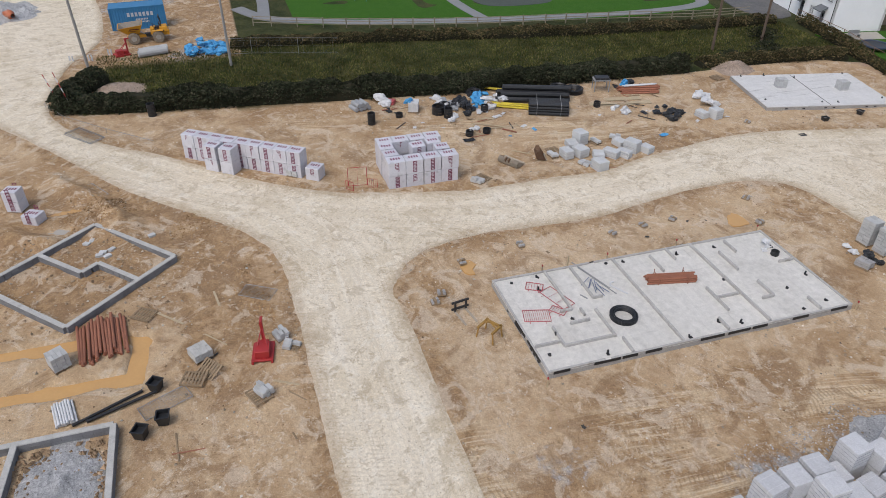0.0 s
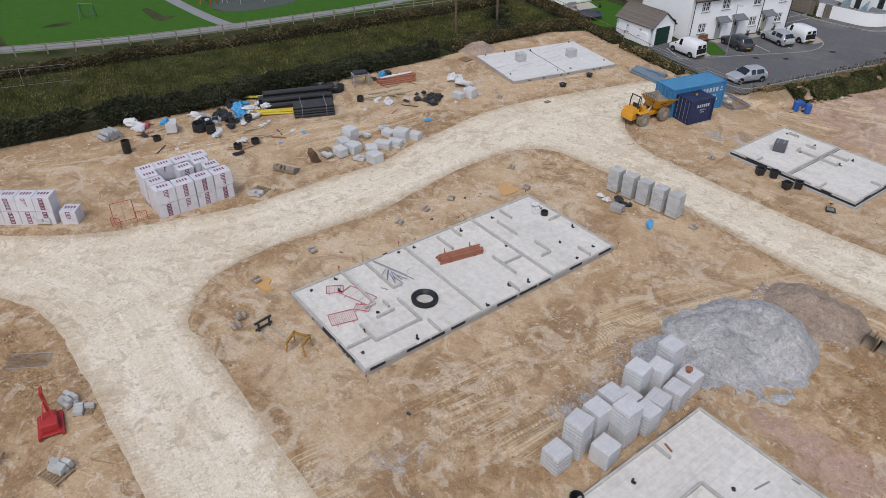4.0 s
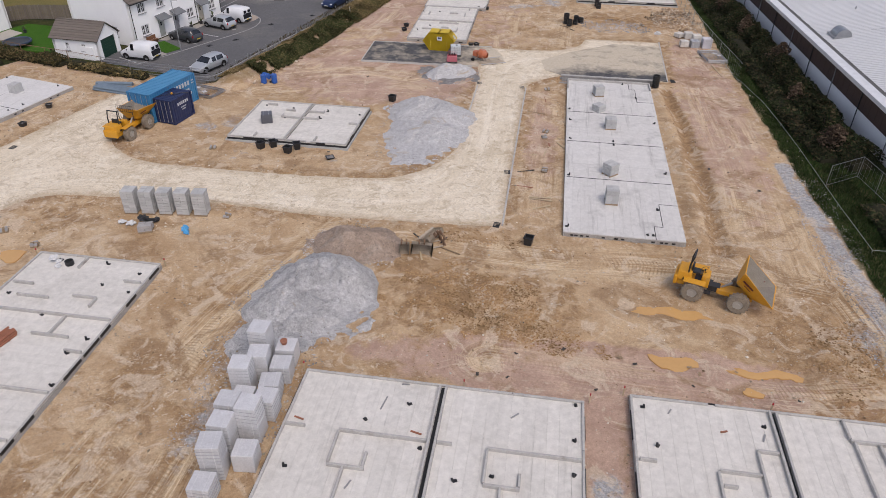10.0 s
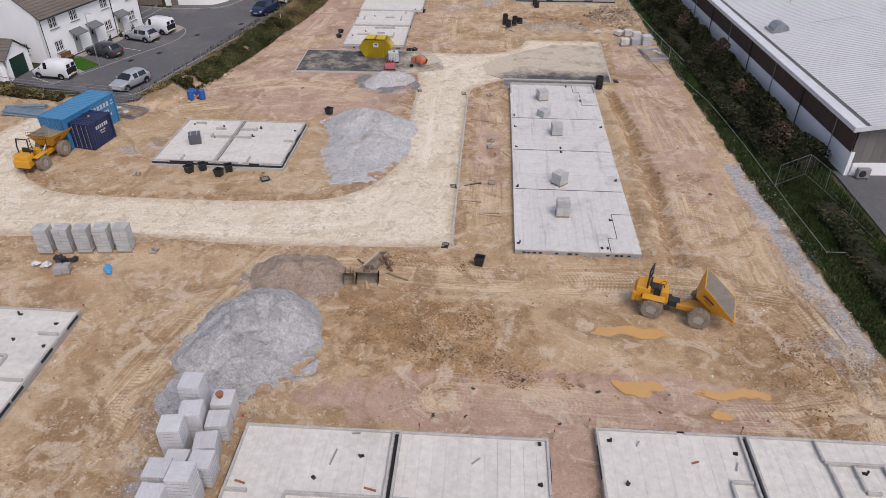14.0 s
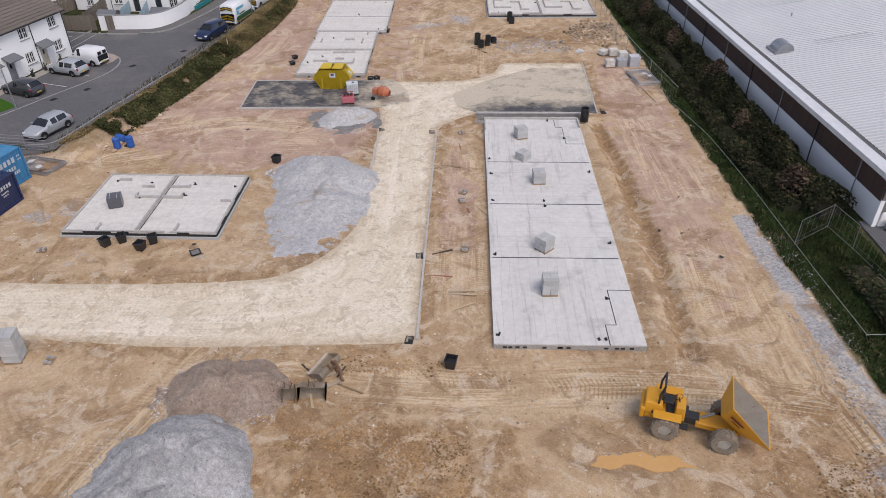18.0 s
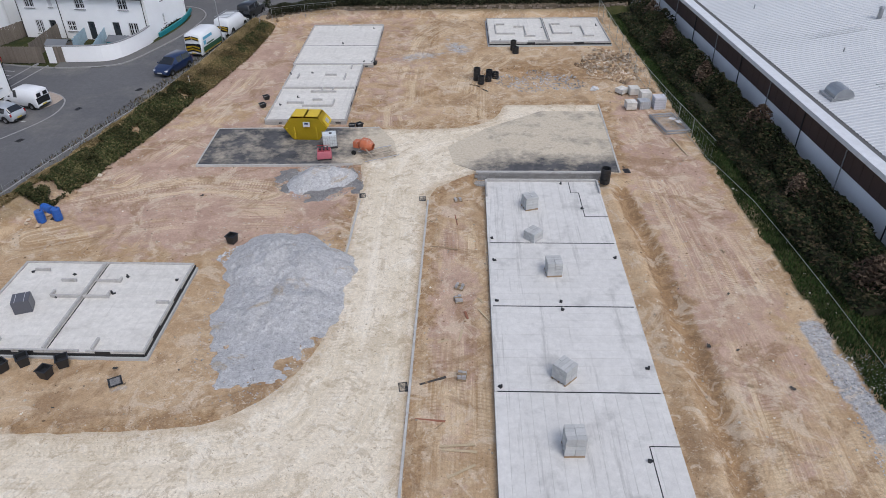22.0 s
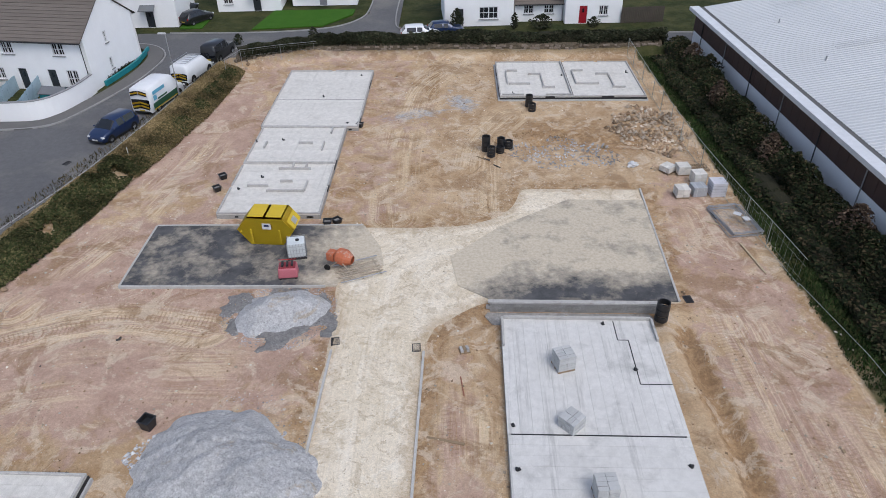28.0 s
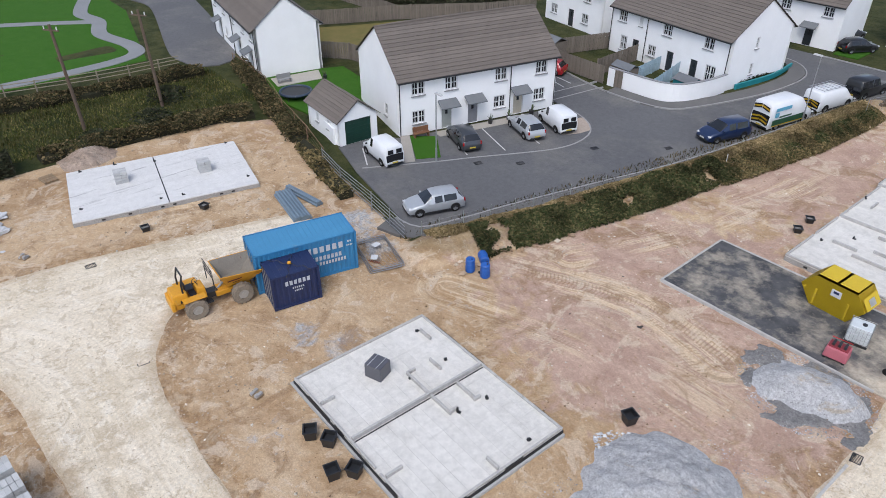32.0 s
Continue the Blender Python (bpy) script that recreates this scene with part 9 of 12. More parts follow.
random.seed(8)
PRINT = "white wrapped insulation block packs with maroon printing, two high"
for i in range(9):
    wrapped_pack(PRINT, -54.0 + 0.667 * i, -24.4 + 0.936 * i, 54.5, 1.14, 1.1, 1.08, 2, None, True, group="printed block packs")
wrapped_pack("single white wrapped block pack with maroon printing", -54.0 + 0.667 * 9.3, -24.4 + 0.936 * 9.3, 54.5, 1.1, 1.1, 1.05, 1, None, True, group="printed block packs")
for i in (2.4, 3.6):
    wrapped_pack(PRINT, -54.0 + 0.667 * i + 1.0, -24.4 + 0.936 * i - 0.72, 54.5, 1.1, 1.1, 1.08, 2, None, True, group="printed block packs")
for i in range(4):
    wrapped_pack(PRINT, -44.85, -10.15 + 1.36 * i, 90, 1.33, 1.1, 1.1, 2, None, True, group="printed block packs")
    wrapped_pack(PRINT, -48.2, -10.2 + 1.27 * i, 90, 1.25, 1.1, 1.1, 2, None, True, group="printed block packs")
for x, y in ((-46.0, -10.25), (-47.15, -10.3), (-46.1, -6.2), (-47.2, -6.6), (-46.9, -7.9)):
    wrapped_pack(PRINT, x, y, 90 + random.uniform(-3, 3), 1.1, 1.05, 1.1, 2, None, True, group="printed block packs")
wrapped_pack("white wrapped block packs with printing beside a pit", -49.2, -36.5, 70, 1.05, 1.0, 0.8, 2, None, True)
wrapped_pack("white wrapped block pack lying in the mud", -47.0, -35.1, 62, 1.15, 1.0, 0.7, 1, None, True)

STACK = "pale film-wrapped concrete block pack on bare ground"
for x, y, n, h in ((-13.75, 5.0, 2, 1.1), (-12.4, 5.0, 1, 1.15), (-13.4, 3.75, 2, 0.85), (-12.25, 3.75, 1, 1.1), (-13.8, 2.55, 2, 1.0), (-12.35, 2.5, 1, 1.1), (-13.3, 1.4, 1, 1.1), (-12.1, 1.25, 1, 1.3), (-13.5, 0.25, 2, 0.95),
                   (-12.3, -0.1, 2, 1.1), (-13.3, -1.0, 2, 0.95), (-11.95, -1.75, 1, 1.1), (-13.15, -2.4, 2, 1.05), (-13.05, -3.75, 1, 1.1)):
    wrapped_pack(STACK if n == 1 else "pale film-wrapped concrete block packs stacked two high", x, y, random.uniform(-8, 8) + 4, 1.02, 1.02, h, n, M_PACK, False, group="wrapped packs by the slab")


def block_stack(label, x, y, rz, nx_, ny_, layers, z=0.0, mat=None, bx=0.45, by=0.22, bz=0.215, jitter=0.01, pallet=True, group="", loose=0.0):
    """Concrete blocks stacked on a pallet."""
    t = thing("block_stack", label, "block stack", x, y, z, rz, group)
    z0 = 0.0
    if pallet:
        z0 = 0.12
        for yy in (-ny_ * by / 2 + 0.05, 0, ny_ * by / 2 - 0.05):
            bm = bmesh.new()
            quad_box(bm, 0, yy, 0, nx_ * bx, 0.09, 0.1)
            part("pallet_bearer", bm, M_PALLET, t)
        bm = bmesh.new()
        for i in range(5):
            quad_box(bm, -nx_ * bx / 2 + nx_ * bx * (i + 0.5) / 5, 0, 0.1, 0.1, ny_ * by, 0.02)
        part("pallet_deck", bm, M_PALLET, t)
    bm = bmesh.new()
    quad_box(bm, 0, 0, 0, bx - 0.014, by - 0.014, bz - 0.018)
    me_ = mesh_of("block", bm, mat or M_GREYBLOCK)
    for k in range(layers):
        for i in range(nx_):
            for j in range(ny_):
                if loose and k == layers - 1 and random.random() < loose:
                    continue
                ob = new("block", me_)
                ob.parent = t
                ob.matrix_basis = pose((i - (nx_ - 1) / 2) * bx + random.uniform(-jitter, jitter), (j - (ny_ - 1) / 2) * by + random.uniform(-jitter, jitter), z0 + k * bz, 0, 0, random.uniform(-30, 30) * jitter)
    return t


for i in range(5):
    block_stack("tall stack of grey concrete blocks on a pallet", -28.35 + 1.24 * i, 17.85 + 0.13 * i, 6, 2, 4, 8, group="tall block stacks")
for x, y, rz, lay in ((4.8, 44.8, 18, 4), (4.75, 41.0, 45, 3), (5.65, 37.3, 5, 4), (5.3, 28.6, 45, 4), (5.2, 24.2, 2, 5)):
    block_stack("grey concrete block stack standing on the long slab", x, y, rz, 2, 4, lay, 0.34, group="block stacks on slabs", pallet=lay != 3)
for x, y, rz in ((-52.6, 30.6, 78), (-50.4, 36.0, 80)):
    block_stack("grey concrete block stack standing on a slab", x, y, rz, 2, 4, 4, 0.34, group="block stacks on slabs", pallet=False)
M_PALEBLOCK = material("pale_wrapped_block", (0.57, 0.575, 0.57), 0.6, (0.48, 0.485, 0.48), 2.0, 0.5, 20, 0.15, 0.4, piece=0.1)
for x, y, rz, w, d, h, n in ((-47.5, 6.4, 12, 1.1, 0.9, 0.55, 2), (-47.0, 5.4, -8, 1.2, 0.9, 0.5, 1), (-45.4, 5.4, 15, 1.1, 1.0, 0.75, 1), (-45.5, 4.2, 5, 1.1, 0.8, 0.7, 1), (-44.6, 6.6, -20, 1.1, 0.9, 0.5, 1), (-42.9, 5.8, 8, 1.1, 1.0, 0.8, 1),
                             (-44.5, 7.7, 30, 1.3, 0.75, 0.32, 2), (-44.2, 8.7, 30, 1.2, 0.7, 0.3, 2), (-44.9, 9.8, 30, 1.2, 0.9, 0.5, 2), (-44.4, 10.9, 22, 1.0, 0.8, 0.6, 1), (-46.2, 9.4, 14, 1.1, 0.8, 0.5, 1), (-48.7, 20.5, 12, 1.0, 0.9, 0.9, 1), (-49.2, 19.4, 12, 1.1, 0.7, 0.6, 1)):
    wrapped_pack("pale wrapped block pack standing on muddy ground", x, y, rz, w, d, h, n, M_PALEBLOCK, group="low block packs")
for x, y, rz in ((-47.1, 7.6, 20), (-47.5, 9.7, 60), (-45.9, 3.2, 5), (-43.8, 5.0, 30)):
    block_stack("broken pale blocks tipped on a pallet", x, y, rz, 2, 3, 1, 0, M_PALEBLOCK, jitter=0.07, group="loose blocks", loose=0.3)
for x, y, rz, lay in ((-30.2, -20.4, 20, 2), (-29.2, -19.9, 60, 1), (-26.2, -21.7, 30, 2), (-43.5, -4.1, 40, 2)):
    block_stack("loose grey concrete blocks tumbled beside a pallet", x, y, rz, 2, 3, lay, 0, jitter=0.07, group="loose blocks", loose=0.45)
block_stack("pale wrapped paving slabs on a pallet", -29.9, -24.6, 25, 2, 5, 3, 0, M_CONCRETE, 0.5, 0.2, 0.15)
block_stack("wet grey blocks in film beside a flooded trench", -31.2, -31.6, 30, 2, 4, 4)
for x, y, rz, lay in ((15.0, 62.3, 5, 3), (15.9, 65.6, 5, 3), (16.6, 64.1, 8, 4), (14.9, 65.9, 40, 2)):
    block_stack("pale stone slabs stacked beside the mesh fence", x, y, rz, 2, 4, lay, 0, material("pale_stone", (0.74, 0.71, 0.65), 0.9, None, 2, 0.5, 30, 0.2, 0.3, piece=0.12), group="stone stacks")
wrapped_pack("film-wrapped stone pack beside the mesh fence", 17.5, 62.6, 4, 1.05, 1.0, 1.1, 1, M_WRAP)
wrapped_pack("film-wrapped stone pack beside the mesh fence", 16.2, 62.6, 10, 1.0, 0.9, 0.75, 1, M_WRAPGREY)
wrapped_pack("dark film-wrapped pack on the small slab", -24.3, 33.5, 20, 0.95, 0.9, 0.85, 1, plain("dark_film", (0.10, 0.10, 0.115), 0.35), z=0.34)


def brick_pallet(x, y, rz, label):
    t = thing("brick_pile", label, "bricks", x, y, 0, rz, "small piles by the road")
    bm = bmesh.new()
    quad_box(bm, 0, 0, 0, 0.55, 0.45, 0.08)
    part("board", bm, M_PALLET, t)
    for i in range(3):
        for j in range(2):
            bm = bmesh.new()
            quad_box(bm, -0.16 + i * 0.16, -0.1 + j * 0.22, 0.08, 0.14, 0.2, random.uniform(0.06, 0.2), random.uniform(-12, 12))
            part("brick", bm, M_PALLET if i == 1 else M_BLOCK, t)


for x, y in ((-0.1, 46.2), (0.1, 36.2), (0.05, 35.0), (0.3, 28.9), (-34.7, -4.3), (-34.0, -8.6), (-34.2, 2.2), (-34.6, 7.1), (-34.5, 4.7), (-35.6, 13.9), (-32.5, 12.7), (-31.3, -10.8), (-21.5, 18.2), (-27.1, 28.3), (-46.9, 22.6), (10.9, 69.8), (-30.6, -11.4)):
    brick_pallet(x, y, random.uniform(0, 180), "small muddy pile of bricks and offcuts on a board")


# ---- heaps ----
def mound(name, label, peaks, aprons, mat, seed, rough=1.0, cell=0.11):
    """Loose material tipped at its angle of repose. peaks: x, y, height, slope, stretch along y; aprons: thin ragged spreads x, y, rx, ry."""
    reach = [(x, y, h / sl + 0.8, (h / sl + 0.8) * st) for x, y, h, sl, st in peaks] + [(x, y, rx * 1.3, ry * 1.3) for x, y, rx, ry in aprons]
    x0, x1 = min(r[0] - r[2] for r in reach), max(r[0] + r[2] for r in reach)
    y0, y1 = min(r[1] - r[3] for r in reach), max(r[1] + r[3] for r in reach)
    X, Y = np.meshgrid(np.arange(x0, x1, cell), np.arange(y0, y1, cell), indexing="ij")
    U = X + 0.9 * (lattice(X, Y, 1.7, seed) - 0.5) + 0.4 * (lattice(X, Y, 0.6, seed + 1) - 0.5)
    V = Y + 0.9 * (lattice(X, Y, 1.7, seed + 2) - 0.5) + 0.4 * (lattice(X, Y, 0.6, seed + 3) - 0.5)
    z = np.full(X.shape, -0.3)
    for px_, py_, h, sl, st in peaks:
        d = np.hypot(U - px_, (V - py_) / st)
        z = np.maximum(z, h - sl * (np.sqrt(d * d + 0.04) - 0.2))
    body = np.clip(z * 4, 0, 1)
    gully = np.abs(lattice(X * 1.3, Y, 0.9, seed + 4) - 0.5) * 2
    z = z + body * rough * (0.20 * (lattice(X, Y, 0.8, seed + 5) - 0.5) + 0.15 * (lattice(X, Y, 0.34, seed + 6) - 0.5) + 0.10 * (lattice(X, Y, 0.17, seed + 7) - 0.5) - 0.16 * np.clip(1 - gully * 5, 0, 1) * np.clip(z - 0.3, 0, 1))
    for ax_, ay_, rx, ry in aprons:
        e = np.hypot((U - ax_) / rx, (V - ay_) / ry)
        thick = (1.0 - e + 0.6 * (lattice(X, Y, 0.9, seed + 8) - 0.5) + 0.5 * (lattice(X, Y, 0.33, seed + 9) - 0.5)) * 1.5
        z = np.maximum(z, np.where(thick > 0, ground_z(X, Y) + 0.09 * np.minimum(thick, 1) - 0.008 + 0.03 * lattice(X, Y, 0.25, seed + 10) * np.minimum(thick * 3, 1), -0.3))
    z = np.maximum(z, -0.3)
    keep = z > -0.28
    ii = np.arange(X.size).reshape(X.shape)
    fq = np.stack([ii[:-1, :-1], ii[1:, :-1], ii[1:, 1:], ii[:-1, 1:]], -1)[keep[:-1, :-1] | keep[1:, 1:] | keep[1:, :-1] | keep[:-1, 1:]]
    used, inv = np.unique(fq, return_inverse=True)
    me_ = bpy.data.meshes.new(name)
    me_.from_pydata(np.stack([X, Y, z], -1).reshape(-1, 3)[used].tolist(), [], inv.reshape(-1, 4).tolist())
    for p in me_.polygons:
        p.use_smooth = True
    me_.materials.append(mat)
    return tagged(new(name, me_), label, "heap", kind="stuff")


def grit_material(name, a, b, brown, share, stone, dark):
    k = Nodes(name)
    col = k.mix(k.rng(k.tex(0.7, 8, 0.7, 0.8), 0.40, 0.60), a, b)
    col = k.mix(k.rng(k.tex(0.45, 9, 0.7, 1.0), share, share + 0.06, 0.0, 0.85), col, brown)
    col = k.mix(k.rng(k.tex(2.2, 9, 0.72, 1.2), 0.57, 0.62, 0.0, 0.5), col, dark)
    col = k.stones(col, 7.0, 0.16, stone, 0.27)
    col = k.stones(col, 8.0, 0.12, dark, 0.27)
    return k.finish(col, ((5.0, 0.70, 1.26), (13, 0.66, 1.3)), 3.0, 1.0, 0.2)


M_HEAPGRAVEL = grit_material("heap_gravel", (0.54, 0.535, 0.53), (0.41, 0.405, 0.40), (0.37, 0.325, 0.27), 0.60, (0.60, 0.60, 0.59), (0.24, 0.235, 0.23))
M_SPOIL = grit_material("stony_spoil", (0.43, 0.335, 0.265), (0.355, 0.272, 0.21), (0.40, 0.33, 0.27), 0.56, (0.46, 0.40, 0.34), (0.19, 0.15, 0.12))
M_LIME = grit_material("pale_grit", (0.56, 0.555, 0.55), (0.49, 0.485, 0.48), (0.47, 0.40, 0.31), 0.58, (0.55, 0.54, 0.53), (0.36, 0.35, 0.34))
M_WETGRIT = grit_material("wet_grit", (0.225, 0.22, 0.215), (0.29, 0.275, 0.26), (0.35, 0.28, 0.20), 0.60, (0.40, 0.39, 0.38), (0.17, 0.165, 0.16))
mound("gravel_heap", "tall grey heap of crushed gravel tipped on clay", [(-13.5, 11.4, 1.8, 0.74, 1.0), (-12.5, 12.0, 1.95, 0.78, 1.0), (-11.4, 11.7, 1.85, 0.80, 1.0), (-14.1, 9.8, 1.35, 0.66, 1.1), (-12.6, 9.5, 1.1, 0.52, 1.1)], [(-13.2, 7.4, 2.5, 3.0), (-15.1, 6.4, 1.2, 2.4), (-11.0, 9.4, 1.7, 2.2)], M_HEAPGRAVEL, 31)
mound("spoil_heap", "brown-grey heap of stony spoil behind the gravel", [(-12.3, 16.2, 1.15, 0.55, 0.9), (-10.9, 16.3, 1.05, 0.52, 0.9)], [(-11.8, 15.6, 2.7, 1.9)], M_SPOIL, 32, 1.3)
mound("grit_heap", "broad pale heap of grey grit with a ragged spread tail", [(-10.8, 38.6, 1.45, 0.46, 1.0), (-9.4, 37.4, 1.35, 0.46, 1.1), (-9.4, 34.6, 0.95, 0.34, 1.2), (-11.4, 34.4, 0.75, 0.32, 1.2)], [(-10.2, 36.0, 2.9, 4.4), (-10.2, 31.4, 2.0, 3.0), (-11.2, 29.6, 1.2, 1.8), (-12.2, 33.0, 1.4, 2.6)], M_LIME, 33, 0.8)
mound("grit_heap", "rounded pale grit heap beside the car park", [(-10.6, 48.9, 1.2, 0.56, 0.85), (-9.6, 49.1, 1.1, 0.56, 0.85)], [], M_LIME, 34, 0.6)
mound("grit_skirt", "dark wet grit washed out round a pale heap", [], [(-10.3, 48.8, 2.85, 2.45), (-8.2, 49.0, 1.1, 1.6)], M_WETGRIT, 44, 0.6)
mound("spoil_heap", "small earth mound behind a slab", [(-59.0, 30.0, 0.9, 0.5, 1.1)], [], M_SPOIL, 35)
mound("spoil_heap", "low earth mound at the hedge corner", [(-70.5, -31.2, 0.5, 0.2, 0.8)], [], M_SPOIL, 36)
mound("grit_spread", "pale grit spread inside a foundation", [(-22.5, -30.6, 0.3, 0.1, 0.5)], [(-22.5, -30.6, 2.8, 1.3)], M_HEAPGRAVEL, 37)
mound("spoil_heap", "broken stone tipped beside the site edge", [(-101, -47, 1.6, 0.3, 0.9)], [], M_HEAPGRAVEL, 38, 2.0, 0.3)

# ---- puddles ----
M_WATER = material("muddy_water", (0.60, 0.36, 0.14), 0.08, (0.52, 0.30, 0.115), 0.5, 0.5, 6, 0.05, 0.04)
for cx_, cy_, a_, b_ in ((8.1, 12.5, 2.5, 0.42), (7.9, 8.3, 1.25, 0.5), (13.0, 8.05, 2.3, 0.34), (11.7, 6.5, 0.75, 0.28), (-47.3, -33.2, 0.9, 1.5), (15.9, 6.4, 1.2, 0.22), (-33.5, -8.3, 0.8, 0.5), (-33.4, 11.4, 0.9, 0.7)):
    ring = [(cx_ + a_ * math.cos(q * 0.524) * (0.8 + 0.4 * random.random()), cy_ + b_ * math.sin(q * 0.524) * (0.8 + 0.4 * random.random())) for q in range(12)]
    sheet("puddle", smooth_outline(ring, 0.2, 0.45, 7), -0.3, -0.072, M_WATER, "shallow puddle of orange muddy water", "puddle")
sheet("flooded_trench", smooth_outline([(-34.2, -35.4), (-33.9, -31), (-33.6, -26.9), (-28.5, -26.9), (-28.3, -31), (-27.9, -35.4)], 0.6, 0.2, 4), -0.6, -0.2, M_WATER, "foundation trench flooded with orange muddy water", "water")

M_MILKY = material("milky_water", (0.47, 0.43, 0.37), 0.2, (0.40, 0.36, 0.30), 0.5, 0.5, 6, 0.05, 0.04)
for cx_, cy_, a_, b_, rz_ in ((-44.8, -33.4, 0.55, 1.4, -35), (-45.4, -36.2, 0.6, 1.2, -60)):
    ca_, sa_ = math.cos(radians(rz_)), math.sin(radians(rz_))
    ring = [(cx_ + ca_ * a_ * math.cos(q * 0.524) - sa_ * b_ * math.sin(q * 0.524), cy_ + sa_ * a_ * math.cos(q * 0.524) + ca_ * b_ * math.sin(q * 0.524)) for q in range(12)]
    sheet("puddle", smooth_outline(ring, 0.25, 0.25, 9), -0.4, 0.03, M_MILKY, "shallow puddle of milky grey water", "puddle")

# ---- pipes, tubs, barriers ----
def pipe_bundle(label, x, y, z, rz, length, rows_, r, mat, name="pipe_bundle", bands=True, jitter=0.0, category="pipes"):
    t = thing(name, label, category, x, y, z, rz)
    for k, n in enumerate(rows_):
        for i in range(n):
            bm = bmesh.new()
            j = random.uniform(-jitter, jitter)
            yy = (i - (n - 1) / 2) * r * 2.04
            bar(bm, (-length / 2 + j, yy, r + k * r * 1.8), (length / 2 + j, yy + random.uniform(-jitter, jitter) * 0.25, r + k * r * 1.8), r, 10)
            part("pipe", bm, mat, t)
    if bands:
        hh = 2 * r + (len(rows_) - 1) * r * 1.8
        w = max(rows_) * r * 2.04
        for xx in (-length * 0.3, length * 0.3):
            bm = bmesh.new()
            for s in (-1, 1):
                bar(bm, (xx, s * (w / 2 + 0.03), 0), (xx, s * (w / 2 + 0.03), hh + 0.2), 0.025, 5)
            bar(bm, (xx, -w / 2 - 0.03, hh + 0.03), (xx, w / 2 + 0.03, hh + 0.03), 0.025, 5)
            part("bundle_frame", bm, mat if mat is M_CLAYPIPE else M_SILL, t)
    return t


pipe_bundle("bundle of terracotta drain pipes in a frame", -28.2, 2.8, 0.34, 78, 3.0, (7, 6, 5), 0.06, M_CLAYPIPE, jitter=0.08)
pipe_bundle("row of terracotta drain pipes laid on mud", -32.8, -29.7, 0.0, 8, 3.2, (15, 8), 0.085, M_CLAYPIPE, bands=False, jitter=0.35)
pipe_bundle("large black corrugated drainage pipes beside the hedge", -57.3, 6.3, 0, 70, 6.4, (4, 3, 1), 0.25, M_BLACK, bands=False, jitter=0.35)
pipe_bundle("banded bundle of black twin-wall pipes", -54.3, 6.6, 0, 68, 3.6, (8, 7, 7, 6), 0.13, M_BLACK, bands=True)
pipe_bundle("yellow gas pipes lying beside black pipes", -56.2, 3.8, 0, 62, 4.8, (6, 4), 0.07, M_YELLOWPIPE, bands=False, jitter=0.5)
pipe_bundle("copper-coloured pipes stacked by the hedge", -56.2, 17.0, 0, 76, 3.6, (9, 7, 5, 3), 0.08, M_CLAYPIPE, bands=False, jitter=0.3)
pipe_bundle("pale plastic pipes on a copper-coloured stack", -56.2, 17.0, 0.6, 82, 3.2, (3,), 0.06, M_WHITEBAG, bands=False, jitter=0.3)
pipe_bundle("pair of thick black pipes lying on mud", -27.2, -29.0, 0, 112, 3.4, (2,), 0.08, M_BLACK, bands=False, jitter=0.9)
pipe_bundle("thin grey pipes lying on the slab", -29.6, -1.6, 0.34, 17, 3.2, (2,), 0.03, M_SILL, bands=False, jitter=0.5)
pipe_bundle("grey concrete drain pipes beside the compound", -80.4, -28.4, 0, 105, 3.0, (2,), 0.38, M_GREYBLOCK, bands=False, jitter=0.4)
pipe_bundle("bundle of white plastic ducts", -27.6, -31.0, 0, 15, 1.6, (8, 6), 0.06, M_WHITEBAG, bands=False, jitter=0.05)
pipe_bundle("stacked galvanised sheet piles beside the container", -41.8, 38.6, 0, -10, 4.2, (6, 5), 0.11, plain("blue_grey_steel", (0.22, 0.29, 0.35), 0.5, 0.3), bands=False, jitter=0.05)
pipe_bundle("bundle of blue-grey steel sections", -42.6, 39.9, 0, 8, 3.6, (3, 2), 0.10, plain("blue_grey_steel", (0.22, 0.29, 0.35), 0.5, 0.3), bands=False)


def coil(label, x, y, z, r, tube, turns, mat, layers=3):
    t = thing("pipe_coil", label, "pipe coil", x, y, z)
    for k in range(layers):
        for q in range(turns):
            bm = bmesh.new()
            rr = r - q * tube * 2.0 + random.uniform(-0.02, 0.02)
            ox, oy = random.uniform(-0.03, 0.03), random.uniform(-0.03, 0.03)
            n = 28
            for i in range(n):
                a, b = 6.28319 * i / n, 6.28319 * (i + 1) / n
                bar(bm, (ox + math.cos(a) * rr, oy + math.sin(a) * rr, tube + k * tube * 1.9), (ox + math.cos(b) * rr, oy + math.sin(b) * rr, tube + k * tube * 1.9), tube, 5)
            part("turn", bm, mat, t)
    return t


coil("coil of black plastic pipe lying on the slab", -25.9, -1.7, 0.34, 0.75, 0.045, 3, M_BLACK)
pipe_bundle("yellow duct pipes propped behind black pipes", -59.2, 5.2, 0.2, 58, 5.2, (3,), 0.06, M_YELLOWPIPE, bands=False, jitter=0.4)
pipe_bundle("rolls of grey membrane by the hedge", -59.6, -9.8, 0, 20, 1.2, (4, 3), 0.2, M_WRAPGREY, bands=False, jitter=0.12, category="rolls")
coil("coil of black ducting beside the hedge", -57.8, 10.8, 0, 0.9, 0.06, 3, M_BLACK, 4)
coil("coil of black ducting beside the hedge", -59.0, 9.8, 0.0, 0.8, 0.06, 3, M_BLACK, 3)


